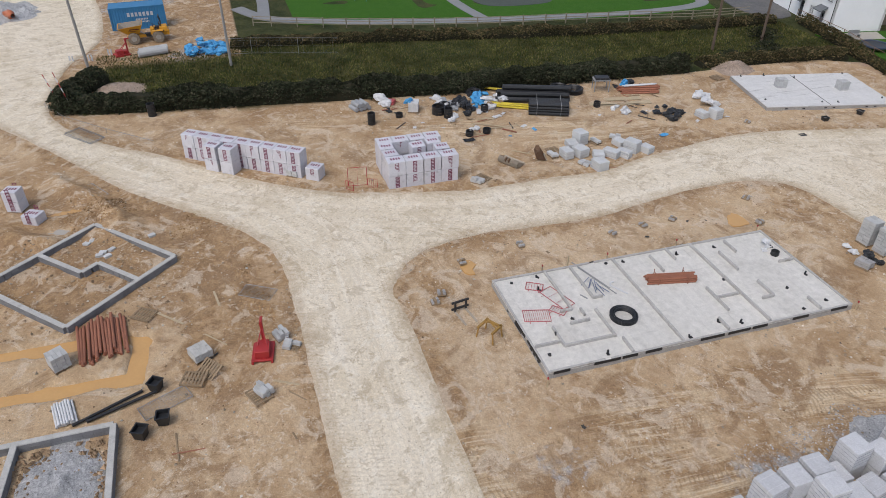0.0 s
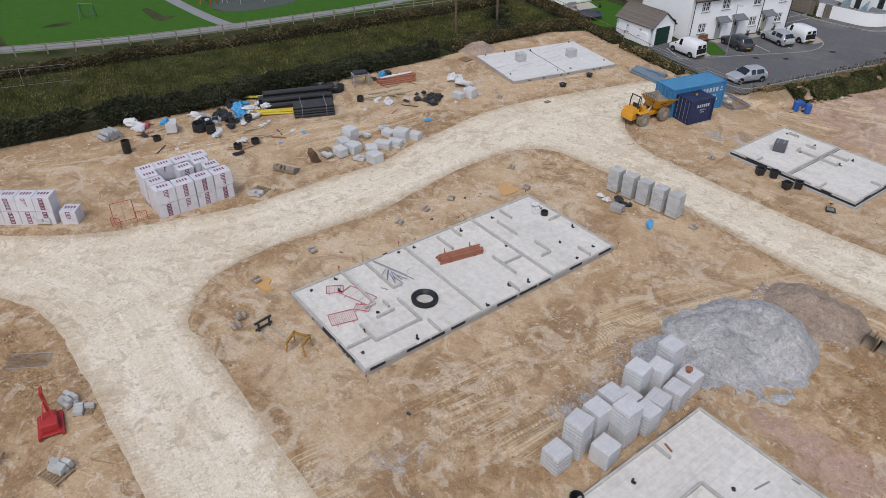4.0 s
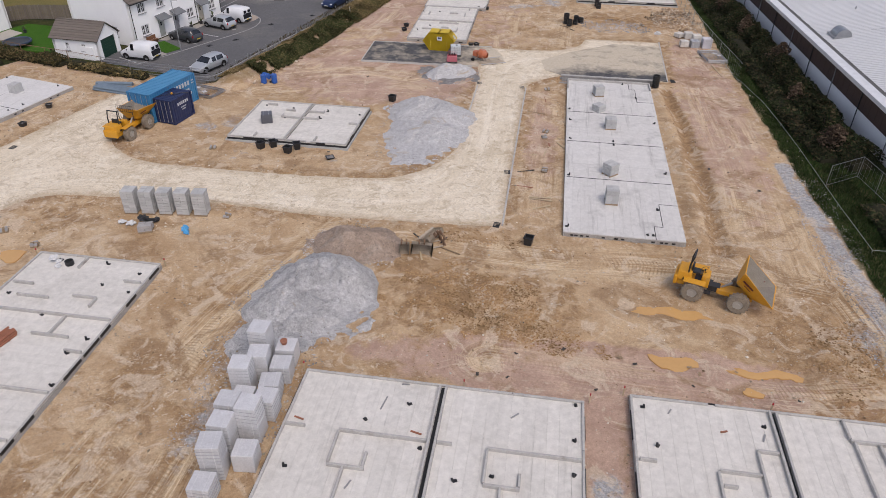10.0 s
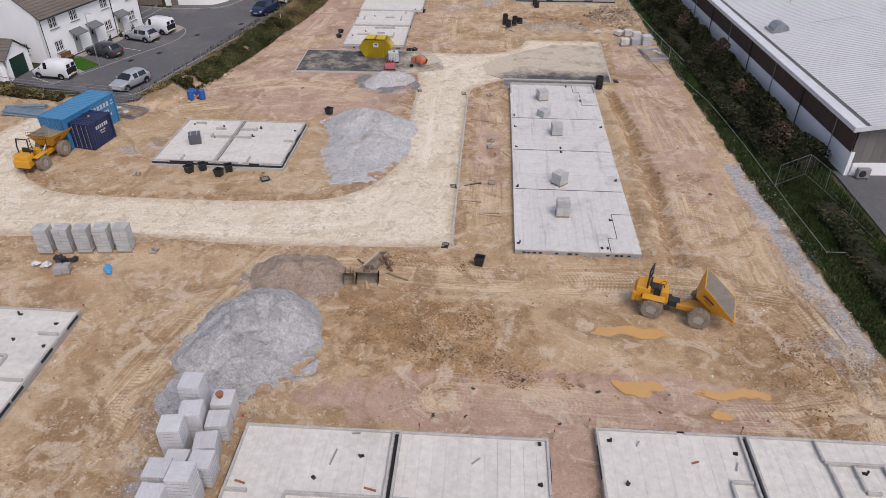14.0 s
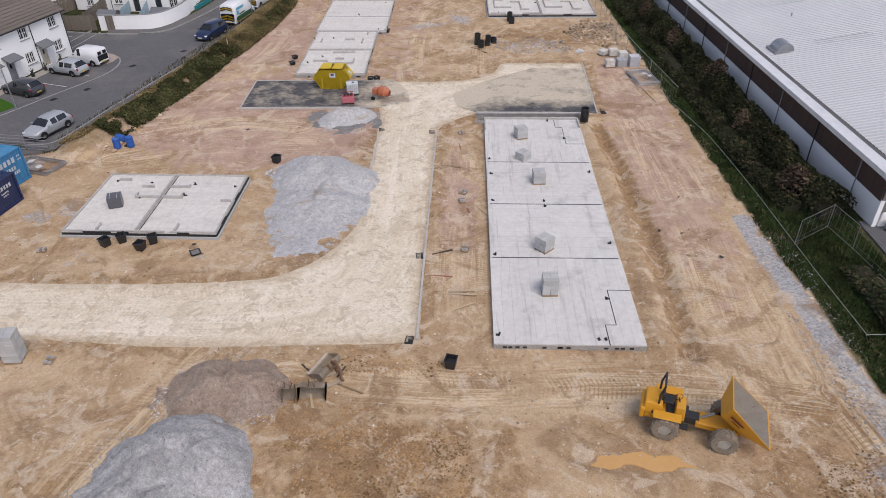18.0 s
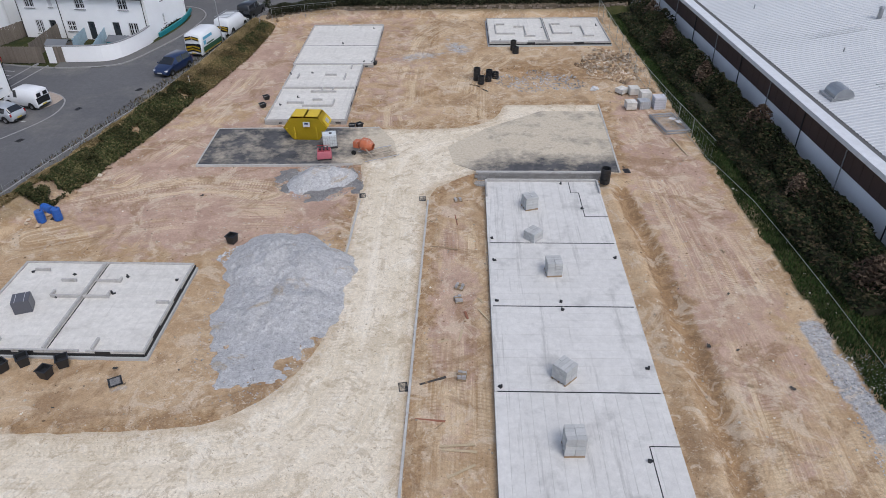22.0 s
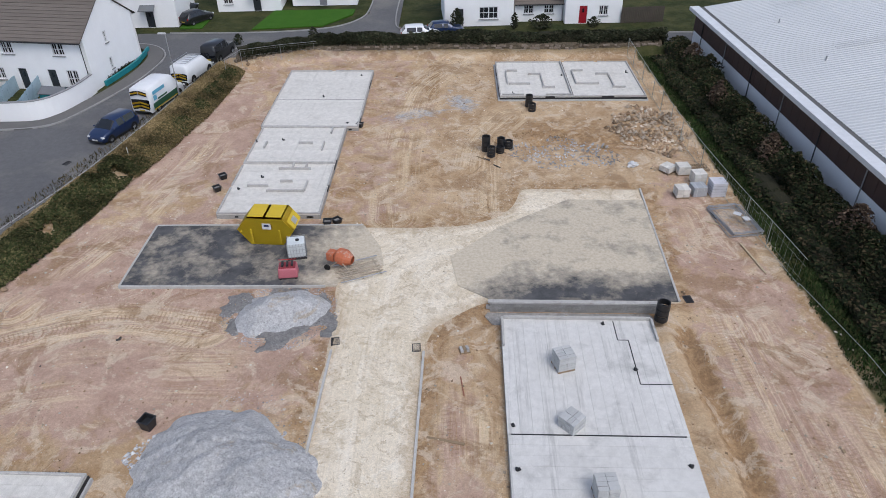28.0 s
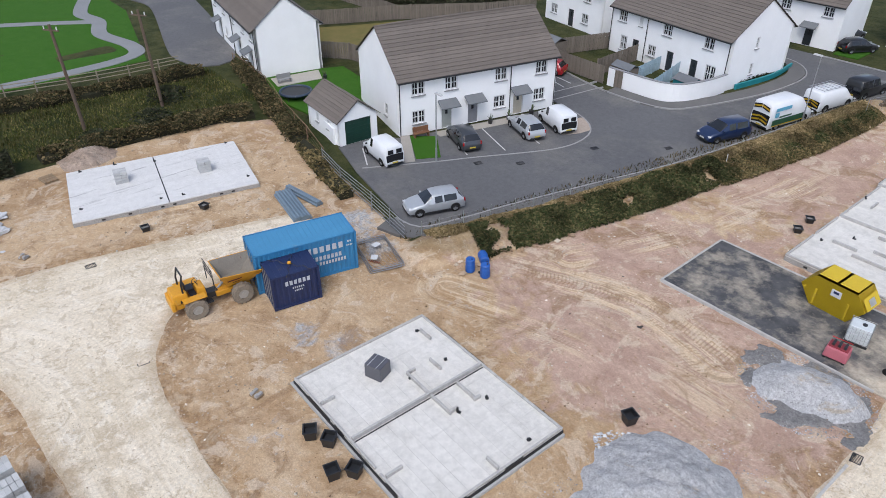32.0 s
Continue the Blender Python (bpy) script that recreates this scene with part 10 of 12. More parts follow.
def tub(x, y, rz, label="square black plastic mortar tub", s=0.62, h=0.55, tilt=0.0, lid=False):
    t = thing("mortar_tub", label, "tub", x, y, 0, rz, "black tubs")
    bm = bmesh.new()
    o = [(-1, -1), (1, -1), (1, 1), (-1, 1)]
    lo = [bm.verts.new((a * s * 0.40, b * s * 0.40, 0.0)) for a, b in o]
    hi = [bm.verts.new((a * s * 0.5, b * s * 0.5, h)) for a, b in o]
    hin = [bm.verts.new((a * s * 0.45, b * s * 0.45, h)) for a, b in o]
    lin = [bm.verts.new((a * s * 0.36, b * s * 0.36, 0.06)) for a, b in o]
    bm.faces.new(lo[::-1])
    bm.faces.new(lin)
    for i in range(4):
        j = (i + 1) % 4
        bm.faces.new((lo[i], lo[j], hi[j], hi[i]))
        bm.faces.new((hi[i], hi[j], hin[j], hin[i]))
        bm.faces.new((hin[i], hin[j], lin[j], lin[i]))
    part("shell", bm, M_BLACK, t).matrix_basis = pose(0, 0, 0.01, tilt, 0, 0)
    bm = bmesh.new()
    for a, b, w, d in ((0, s * 0.5, s + 0.06, 0.06), (0, -s * 0.5, s + 0.06, 0.06), (s * 0.5, 0, 0.06, s - 0.06), (-s * 0.5, 0, 0.06, s - 0.06)):
        quad_box(bm, a, b, h - 0.04, w, d, 0.05)
    part("rim", bm, M_BLACK, t).matrix_basis = pose(0, 0, 0.01, tilt, 0, 0)
    bm = bmesh.new()
    quad_box(bm, 0, 0, h * 0.55, s * 0.8, s * 0.8, 0.05)
    part("mortar", bm, M_WETGRIT if not lid else M_BLACK, t).matrix_basis = pose(0, 0, 0.01, tilt, 0, 0)


for x, y in ((-23.2, 29.0), (-22.3, 29.45), (-20.2, 29.4), (-20.7, 28.6), (-14.6, 40.8), (-0.4, 18.3), (-28.1, -26.8), (-25.7, -26.4), (-25.1, -27.4)):
    tub(x, y, random.uniform(0, 90), s=0.58, h=0.56, lid=True)
tub(-17.0, 28.2, 30, "flat black plastic lid lying on mud", 0.6, 0.12)


def chamber_ring(x, y, r, h, label="black plastic drain chamber ring", z=0.0, tilt=0):
    t = thing("chamber_ring", label, "drain chamber", x, y, z, 0, "drain chamber rings")
    bm = bmesh.new()
    n = 18
    for k in range(3):
        for i in range(n):
            a, b = 6.28319 * i / n, 6.28319 * (i + 1) / n
            z0, z1 = h * k / 3, h * (k + 0.86) / 3
            for r0, fl in ((r, 0), (r * 0.88, 1)):
                q = [(math.cos(a) * r0, math.sin(a) * r0, z0), (math.cos(b) * r0, math.sin(b) * r0, z0), (math.cos(b) * r0, math.sin(b) * r0, z1), (math.cos(a) * r0, math.sin(a) * r0, z1)]
                bm.faces.new([bm.verts.new(p) for p in (q if not fl else q[::-1])])
            rr = r * 0.95
            q = [(math.cos(a) * r, math.sin(a) * r, z1), (math.cos(b) * r, math.sin(b) * r, z1), (math.cos(b) * r * 0.88, math.sin(b) * r * 0.88, z1), (math.cos(a) * r * 0.88, math.sin(a) * r * 0.88, z1)]
            bm.faces.new([bm.verts.new(p) for p in q])
    part("ring", bm, M_BLACK, t).matrix_basis = pose(0, 0, (r if tilt else 0), tilt, 0, 0)
    return t


for x, y, r, h in ((1.5, 69.2, 0.34, 1.3), (1.9, 68.3, 0.32, 0.8), (2.6, 68.8, 0.32, 0.6), (3.3, 69.6, 0.34, 0.7), (2.7, 69.7, 0.32, 0.9), (5.5, 78.0, 0.32, 1.1), (5.7, 77.0, 0.34, 0.7), (10.6, 48.9, 0.36, 1.25), (-56.1, -9.5, 0.34, 1.1), (-51.6, -0.4, 0.35, 0.4), (-51.5, -2.0, 0.34, 0.45), (-56.6, -3.2, 0.6, 0.8), (-55.6, -2.6, 0.4, 0.9), (-57.4, -2.4, 0.55, 0.6),
                   (-54.0, 11.4, 0.32, 0.5), (-56.9, -6.8, 0.32, 0.4), (-63.4, -27.9, 0.36, 1.2), (-56.0, 1.0, 0.34, 0.6), (-11.0, -4.6, 0.32, 0.7), (-28.6, 10.7, 0.26, 0.3)):
    chamber_ring(x, y, r, h, z=0.34 if (x, y) == (-28.6, 10.7) else 0.0)


def gully(x, y, rz=0, z=0.075, label="black iron road gully grating"):
    t = thing("gully_grating", label, "drain cover", x, y, z, rz, "road gullies")
    bm = bmesh.new()
    for a, b, w, d in ((0, 0.2, 0.6, 0.05), (0, -0.2, 0.6, 0.05), (0.28, 0, 0.05, 0.36), (-0.28, 0, 0.05, 0.36)):
        quad_box(bm, a, b, -0.04, w, d, 0.07)
    part("frame", bm, M_DARKMETAL, t)
    for i in range(6):
        bm = bmesh.new()
        quad_box(bm, -0.2 + i * 0.08, 0, -0.04, 0.035, 0.34, 0.06)
        part("bar", bm, M_DARKMETAL, t)


for x, y in ((-2.7, 20.2), (-2.6, 28.1), (-2.6, 46.3), (-6.9, 46.7), (12.5, 50.6), (-43.3, 25.5), (-32.8, 24.9), (-27.6, 43.6)):
    gully(x, y, random.uniform(-10, 10) + 90, 0.075 if x > -20 or x in (-43.3,) else 0.06)
for x, y in ((-36.5, 55.5), (-34.6, 62.0), (-38.6, 53.0), (-30.8, 66.6)):
    gully(x, y, 70, 0.055, "iron manhole cover in the estate road")


def barrier(label, x, y, z, rz, mat, w=1.9, h=1.0, flat=True, mesh=9):
    t = thing("barrier", label, "barrier", x, y, z, rz, "site barriers")
    m = pose(0, 0, 0.03) if flat else pose(0, 0, 0.05, 90, 0, 0)
    pts = [(-w / 2, 0), (w / 2, 0), (w / 2, h), (-w / 2, h)]
    for (a, b), (c, d) in zip(pts, pts[1:] + pts[:1]):
        bm = bmesh.new()
        bar(bm, (a, b, 0), (c, d, 0), 0.022, 6)
        part("tube", bm, mat, t).matrix_basis = m
    for i in range(mesh):
        xx = -w / 2 + w * (i + 1) / (mesh + 1)
        bm = bmesh.new()
        bar(bm, (xx, 0, 0), (xx, h, 0), 0.010, 4)
        part("wire", bm, mat, t).matrix_basis = m
    for s in (-0.6, 0.6):
        bm = bmesh.new()
        bar(bm, (s * w / 2, 0, -0.02), (s * w / 2, -0.22, 0.02), 0.018, 5)
        part("foot", bm, mat, t).matrix_basis = m
    return t


barrier("red steel barrier lying on the slab", -26.9, -6.5, 0.36, 75, M_REDFADE, 1.5, 1.0, True, 12)
barrier("red steel barrier lying on the slab", -28.4, -5.0, 0.36, 20, M_REDFADE, 2.0, 0.9, True, 2)
barrier("red steel barrier leaning on the slab", -29.6, -5.6, 0.36, 60, M_REDFADE, 1.0, 0.7, True, 5)
barrier("red steel barrier leaning on the slab", -27.3, -5.2, 0.36, 40, M_REDFADE, 0.9, 0.5, True, 5)
barrier("red steel barrier standing beside block packs", -45.6, -12.9, 0, 82, M_REDSTEEL, 1.4, 1.5, False, 1)
barrier("small red barrier beside block packs", -45.1, -13.6, 0, 40, M_REDSTEEL, 0.7, 0.7, False, 4)
barrier("small red barrier beside block packs", -45.0, -11.9, 0, 70, M_REDSTEEL, 0.7, 0.7, False, 4)


def mesh_panels(label, x, y, z, rz, n, w=3.4, h=2.0):
    """Temporary fence panels lying in a stack."""
    t = thing("fence_panel", label, "fence panels", x, y, z, rz)
    for k in range(n):
        ox, oy, r_ = random.uniform(-0.15, 0.15), random.uniform(-0.15, 0.15), random.uniform(-2.5, 2.5)
        bm = bmesh.new()
        for (a, b), (c, d) in zip(((-w / 2, -h / 2), (w / 2, -h / 2), (w / 2, h / 2), (-w / 2, h / 2)), ((w / 2, -h / 2), (w / 2, h / 2), (-w / 2, h / 2), (-w / 2, -h / 2))):
            bar(bm, (a, b, 0), (c, d, 0), 0.022, 6)
        m_ = pose(ox, oy, 0.05 + k * 0.05, 0, 0, r_)
        pn = part("panel", bm, M_GALV, t)
        pn.matrix_basis = m_
        if k < n - 1:
            continue
        bm = bmesh.new()
        for i in range(22):
            bar(bm, (-w / 2 + w * (i + 1) / 23, -h / 2, 0), (-w / 2 + w * (i + 1) / 23, h / 2, 0), 0.006, 3)
        for i in range(9):
            bar(bm, (-w / 2, -h / 2 + h * (i + 1) / 10, 0), (w / 2, -h / 2 + h * (i + 1) / 10, 0), 0.006, 3)
        tagged(part("mesh_wire", bm, M_GALV, pn), kind="stuff")
    return t


mesh_panels("stack of galvanised fence panels lying on mud", 17.6, 58.9, 0, 100, 7)
mesh_panels("galvanised fence panels lying beside the container", -33.2, 39.7, 0, -15, 5)
mesh_panels("galvanised fence panel lying among tubs", -27.0, -26.3, 0, 115, 1, 2.4, 1.0)
mesh_panels("galvanised fence panel lying on mud", -34.6, -21.3, 0, 60, 1, 2.0, 1.1)
mesh_panels("fence panel lying beside a pit", -50.2, -31.5, 0, 30, 1, 2.4, 1.1)
mesh_panels("fallen fence panels along the site road", -60.2, -33.2, 0.1, 40, 2, 3.4, 1.4)
for x, y, z in ((17.9, 59.3, 0.42), (18.3, 58.7, 0.42), (-33.9, 40.1, 0.32), (-32.8, 39.2, 0.32)):
    bm = bmesh.new()
    quad_box(bm, 0, 0, 0, 0.42, 0.5, 0.012)
    ob = tagged(new("sign_board", mesh_of("sign_board", bm, M_WHITEBAG)), "blank white board lying on fence panels", "sign")
    ob.matrix_basis = pose(x, y, z, 0, 0, random.uniform(0, 90))


def bucket(label, x, y, rz, w=1.3, d=0.9, h=0.75, mat=None, tilt=0):
    """An excavator bucket: curved back, open mouth, teeth."""
    t = thing("digger_bucket", label, "digger bucket", x, y, 0, rz, "digger buckets")
    m = pose(0, 0, 0, tilt, 0, 0)
    prof = [(d * 0.5, 0.0), (-d * 0.1, 0.0), (-d * 0.42, 0.18), (-d * 0.5, h * 0.55), (-d * 0.36, h * 0.9), (-d * 0.1, h)]
    bm = bmesh.new()
    n = len(prof)
    a = [bm.verts.new((-w / 2, p, q + 0.02)) for p, q in prof]
    b = [bm.verts.new((w / 2, p, q + 0.02)) for p, q in prof]
    for i in range(n - 1):
        bm.faces.new((a[i], a[i + 1], b[i + 1], b[i]))
    bmesh.ops.solidify(bm, geom=bm.faces[:], thickness=0.04)
    part("shell", bm, mat or M_DIRTYSTEEL, t).matrix_basis = m
    for s in (-1, 1):
        bm = bmesh.new()
        vs = [bm.verts.new((s * w / 2, p, q + 0.02)) for p, q in prof]
        f = bm.faces.new(vs)
        bmesh.ops.solidify(bm, geom=[f], thickness=0.04)
        part("side_plate", bm, mat or M_DIRTYSTEEL, t).matrix_basis = m
        bm = bmesh.new()
        quad_box(bm, s * 0.16, -d * 0.28, h * 0.9, 0.06, 0.3, 0.28)
        part("lug", bm, M_RUST, t).matrix_basis = m
    bm = bmesh.new()
    quad_box(bm, 0, d * 0.5, 0.0, w + 0.04, 0.14, 0.05)
    part("cutting_edge", bm, M_DIRTYSTEEL, t).matrix_basis = m
    return t


bucket("wide muddy digging bucket lying mouth up", -7.2, 16.1, 180, 1.35, 1.1, 0.7, tilt=-20)
bucket("narrow muddy digging bucket beside a wide one", -8.35, 16.0, 185, 0.6, 1.0, 0.7, tilt=-20)
bucket("muddy grading bucket lying on its side", -7.0, 18.0, 65, 1.7, 0.8, 0.6, tilt=30)
bucket("wide muddy grading bucket lying by the road", -45.7, -0.5, 30, 1.9, 0.9, 0.6, tilt=25)
bucket("rusty digging bucket lying on mud", -46.0, 2.1, -15, 1.1, 0.9, 0.8, M_RUST)


def fork_frame(x, y, rz, label, mat):
    t = thing("fork_attachment", label, "lifting forks", x, y, 0, rz)
    for s in (-0.35, 0.35):
        bm = bmesh.new()
        quad_box(bm, s, 0.65, 0.02, 0.12, 1.3, 0.05)
        part("fork", bm, M_DIRTYSTEEL, t)
        bm = bmesh.new()
        quad_box(bm, s, 0.0, 0.02, 0.12, 0.06, 0.75)
        part("upright", bm, mat, t)
    for z in (0.15, 0.6):
        bm = bmesh.new()
        quad_box(bm, 0, -0.06, z, 1.1, 0.08, 0.12)
        part("crossbar", bm, mat, t)


fork_frame(-6.1, 17.4, 120, "rusty pallet fork attachment lying on mud", M_RUST)
fork_frame(-29.5, -10.2, -80, "dark pallet fork attachment on mud", M_DARKMETAL)


def lifting_grab(x, y, rz):
    t = thing("block_grab", "yellow block lifting grab standing on mud", "lifting grab", x, y, 0, rz)
    for s in (-1, 1):
        for q in (-1, 1):
            bm = bmesh.new()
            bar(bm, (s * 0.55, q * 0.45, 0.02), (s * 0.45, q * 0.4, 0.75), 0.05, 6)
            part("leg", bm, M_DIRTYYELLOW, t)
        bm = bmesh.new()
        quad_box(bm, s * 0.45, 0, 0.7, 0.12, 0.95, 0.12)
        part("side_beam", bm, M_DIRTYYELLOW, t)
        bm = bmesh.new()
        bar(bm, (s * 0.45, 0.0, 0.78), (0.0, 0.0, 1.1), 0.04, 6)
        part("lifting_arm", bm, M_DIRTYYELLOW, t)
    bm = bmesh.new()
    quad_box(bm, 0, 0.35, 0.68, 0.95, 0.12, 0.14)
    part("cross_beam", bm, M_DIRTYYELLOW, t)


lifting_grab(-26.9, -9.4, 35)


def hoist(x, y, rz):
    t = thing("brick_hoist", "red steel hoist machine on mud", "hoist", x, y, 0, rz)
    for nm, a in (("base_frame", (0, 0, 0.05, 1.0, 1.5, 0.12)), ("engine_box", (0, -0.25, 0.17, 0.75, 0.7, 0.45)), ("drum", (0, 0.35, 0.17, 0.6, 0.35, 0.35)), ("mast", (0, 0.6, 0.17, 0.16, 0.16, 1.5)), ("mast_head", (0, 0.75, 1.6, 0.14, 0.5, 0.14))):
        bm = bmesh.new()
        quad_box(bm, *a)
        bevel(bm, 0.02)
        part(nm, bm, M_REDSTEEL, t)
    for s in (-1, 1):
        bm = bmesh.new()
        quad_box(bm, s * 0.5, -0.1, 0.0, 0.12, 1.5, 0.2)
        part("skid", bm, M_REDSTEEL, t)
        bm = bmesh.new()
        bar(bm, (s * 0.4, -0.5, 0.2), (0, 0.6, 1.3), 0.035, 6)
        part("stay", bm, M_REDSTEEL, t)


hoist(-29.2, -21.4, 80)
hoist(-81.0, -31.4, 20)


def enclosed_skip():
    t = thing("waste_skip", "yellow enclosed waste skip on new asphalt", "skip", -12.55, 56.5, 0.085, -3)
    mat = material("skip_yellow", (0.62, 0.44, 0.015), 0.5, (0.54, 0.37, 0.015), 1.0, 0.5, 25, 0.1, 0.1, stain=(0.30, 0.17, 0.06), stain_scale=1.8, stain_low=0.66, stain_high=0.76)
    W = 1.75
    prof = [(-1.05, 0.05), (1.05, 0.05), (1.8, 1.1), (1.15, 1.95), (-1.1, 1.95), (-1.8, 1.1)]
    for s in (-1, 1):
        bm = bmesh.new()
        f = bm.faces.new([bm.verts.new((a, s * W / 2, b)) for a, b in prof])
        bmesh.ops.solidify(bm, geom=[f], thickness=0.05)
        part("side_plate", bm, mat, t)
        for a in (-0.9, 0.9):
            bm = bmesh.new()
            quad_box(bm, a, s * (W / 2 + 0.03), 0.15, 0.1, 0.06, 1.0)
            part("rib", bm, mat, t)
        bm = bmesh.new()
        quad_box(bm, 0.15, s * (W / 2 + 0.045), 1.22, 0.55, 0.02, 0.42)
        part("sign_plate", bm, M_WHITEBAG, t)
        bm = bmesh.new()
        quad_box(bm, 0.15, s * (W / 2 + 0.06), 1.42, 0.3, 0.012, 0.14)
        part("lettering_bar", bm, M_NAVY, t)
        bm = bmesh.new()
        bar(bm, (-1.5, s * (W / 2 + 0.05), 1.05), (-1.5, s * (W / 2 + 0.2), 1.05), 0.05, 8)
        part("lifting_peg", bm, mat, t)
    for (a, b), (c, d) in zip(prof, prof[1:] + prof[:1]):
        bm = bmesh.new()
        f = bm.faces.new([bm.verts.new(p) for p in ((a, -W / 2, b), (a, W / 2, b), (c, W / 2, d), (c, -W / 2, d))])
        bmesh.ops.solidify(bm, geom=[f], thickness=0.04)
        part("plate", bm, mat, t)
    for xx in (-0.55, 0.6):
        bm = bmesh.new()
        quad_box(bm, xx, 0, 1.995, 1.0, 1.5, 0.05)
        bevel(bm, 0.015)
        part("lid", bm, mat, t)
    bm = bmesh.new()
    f = bm.faces.new([bm.verts.new(p) for p in ((1.86, -0.75, 1.16), (1.86, 0.75, 1.16), (1.42, 0.75, 1.74), (1.42, -0.75, 1.74))])
    part("loading_door", bm, mat, t)
    bm = bmesh.new()
    f = bm.faces.new([bm.verts.new(p) for p in ((1.80, -0.3, 1.26), (1.80, 0.3, 1.26), (1.55, 0.3, 1.59), (1.55, -0.3, 1.59))])
    bmesh.ops.solidify(bm, geom=[f], thickness=-0.02)
    part("notice", bm, M_TRIM, t, "small white notice with a red corner")


enclosed_skip()


def ibc(x, y, rz):
    t = thing("water_tank", "white plastic water tank in a wire cage", "water tank", x, y, 0.122, rz)
    bm = bmesh.new()
    quad_box(bm, 0, 0, 0.16, 1.08, 0.95, 0.95)
    bevel(bm, 0.08, 2)
    part("tank", bm, plain("tank_white", (0.68, 0.72, 0.72), 0.4), t)
    for i in range(7):
        for s in (-1, 1):
            bm = bmesh.new()
            bar(bm, (-0.54 + i * 0.18, s * 0.5, 0.14), (-0.54 + i * 0.18, s * 0.5, 1.12), 0.010, 4)
            part("cage_bar", bm, M_GALV, t)
            bm = bmesh.new()
            bar(bm, (s * 0.56, -0.48 + i * 0.16, 0.14), (s * 0.56, -0.48 + i * 0.16, 1.12), 0.010, 4)
            part("cage_bar", bm, M_GALV, t)
    for z in (0.2, 0.45, 0.7, 0.95, 1.12):
        bm = bmesh.new()
        for a, b, c, d in ((-0.56, -0.5, 0.56, -0.5), (0.56, -0.5, 0.56, 0.5), (0.56, 0.5, -0.56, 0.5), (-0.56, 0.5, -0.56, -0.5)):
            bar(bm, (a, b, z), (c, d, z), 0.010, 4)
        part("cage_hoop", bm, M_GALV, t)
    bm = bmesh.new()
    quad_box(bm, 0, 0, 0.0, 1.15, 1.0, 0.14)
    part("pallet", bm, M_DARKMETAL, t)
    bm = bmesh.new()
    bar(bm, (0.1, 0, 1.1), (0.1, 0, 1.16), 0.12, 12)
    part("cap", bm, M_BLACK, t)


ibc(-10.45, 54.5, 12)


def generator(x, y, rz):
    t = thing("pressure_washer", "pink and red wheeled pump box on asphalt", "pump", x, y, 0.122, rz)
    bm = bmesh.new()
    quad_box(bm, 0, 0, 0.1, 1.15, 0.85, 0.6, taper=0.92)
    bevel(bm, 0.05, 2)
    part("casing", bm, plain("faded_pink", (0.55, 0.16, 0.19), 0.55), t)
    bm = bmesh.new()
    quad_box(bm, 0, 0.05, 0.7, 0.95, 0.62, 0.05)
    part("lid", bm, plain("dark_red_lid", (0.28, 0.04, 0.05), 0.5), t)
    for i in range(3):
        bm = bmesh.new()
        quad_box(bm, -0.28 + i * 0.28, 0.05, 0.75, 0.12, 0.4, 0.14)
        part("pump_part", bm, M_DARKMETAL, t)
    bm = bmesh.new()
    bar(bm, (-0.5, 0.3, 0.95), (0.5, 0.3, 0.95), 0.025, 5)
    part("handle", bm, M_REDSTEEL, t)
    for s in (-0.45, 0.45):
        bm = bmesh.new()
        quad_box(bm, s, 0, 0, 0.14, 0.8, 0.1)
        part("skid", bm, M_DARKMETAL, t)


generator(-10.55, 52.4, 8)


def mixer(x, y, rz):
    t = thing("cement_mixer", "orange cement mixer caked with mortar", "cement mixer", x, y, 0.08, rz)
    bm = bmesh.new()
    n = 14
    prof = [(0.0, 0.32), (0.18, 0.5), (0.65, 0.52), (1.05, 0.30), (1.1, 0.27)]
    rings = [[bm.verts.new((p, math.cos(6.28319 * i / n) * q, math.sin(6.28319 * i / n) * q)) for i in range(n)] for p, q in prof]
    for r, q in zip(rings[:-1], rings[1:]):
        for i in range(n):
            bm.faces.new((r[i], r[(i + 1) % n], q[(i + 1) % n], q[i]))
    bm.faces.new(rings[0][::-1])
    part("drum", bm, M_ORANGE, t).matrix_basis = pose(-0.45, 0, 0.85, 0, 8, 0)
    bm = bmesh.new()
    quad_box(bm, -0.75, 0, 0.45, 0.5, 0.6, 0.55)
    bevel(bm, 0.04)
    part("motor_box", bm, M_ORANGE, t)
    for s in (-1, 1):
        bm = bmesh.new()
        bar(bm, (-0.8, s * 0.5, 0.05), (0.0, s * 0.45, 0.85), 0.035, 6)
        part("stand_leg", bm, M_DIRTYSTEEL, t)
        bm = bmesh.new()
        bar(bm, (0.8, s * 0.5, 0.05), (0.0, s * 0.45, 0.85), 0.035, 6)
        part("stand_leg", bm, M_DIRTYSTEEL, t)
        bm = bmesh.new()
        bar(bm, (-0.8, s * 0.55, 0.2), (-0.8, s * 0.63, 0.2), 0.2, 12)
        part("wheel", bm, M_TYRE, t)
    return t


mixer(-7.4, 53.3, -20)
mixer(-97.6, -45.0, 40)


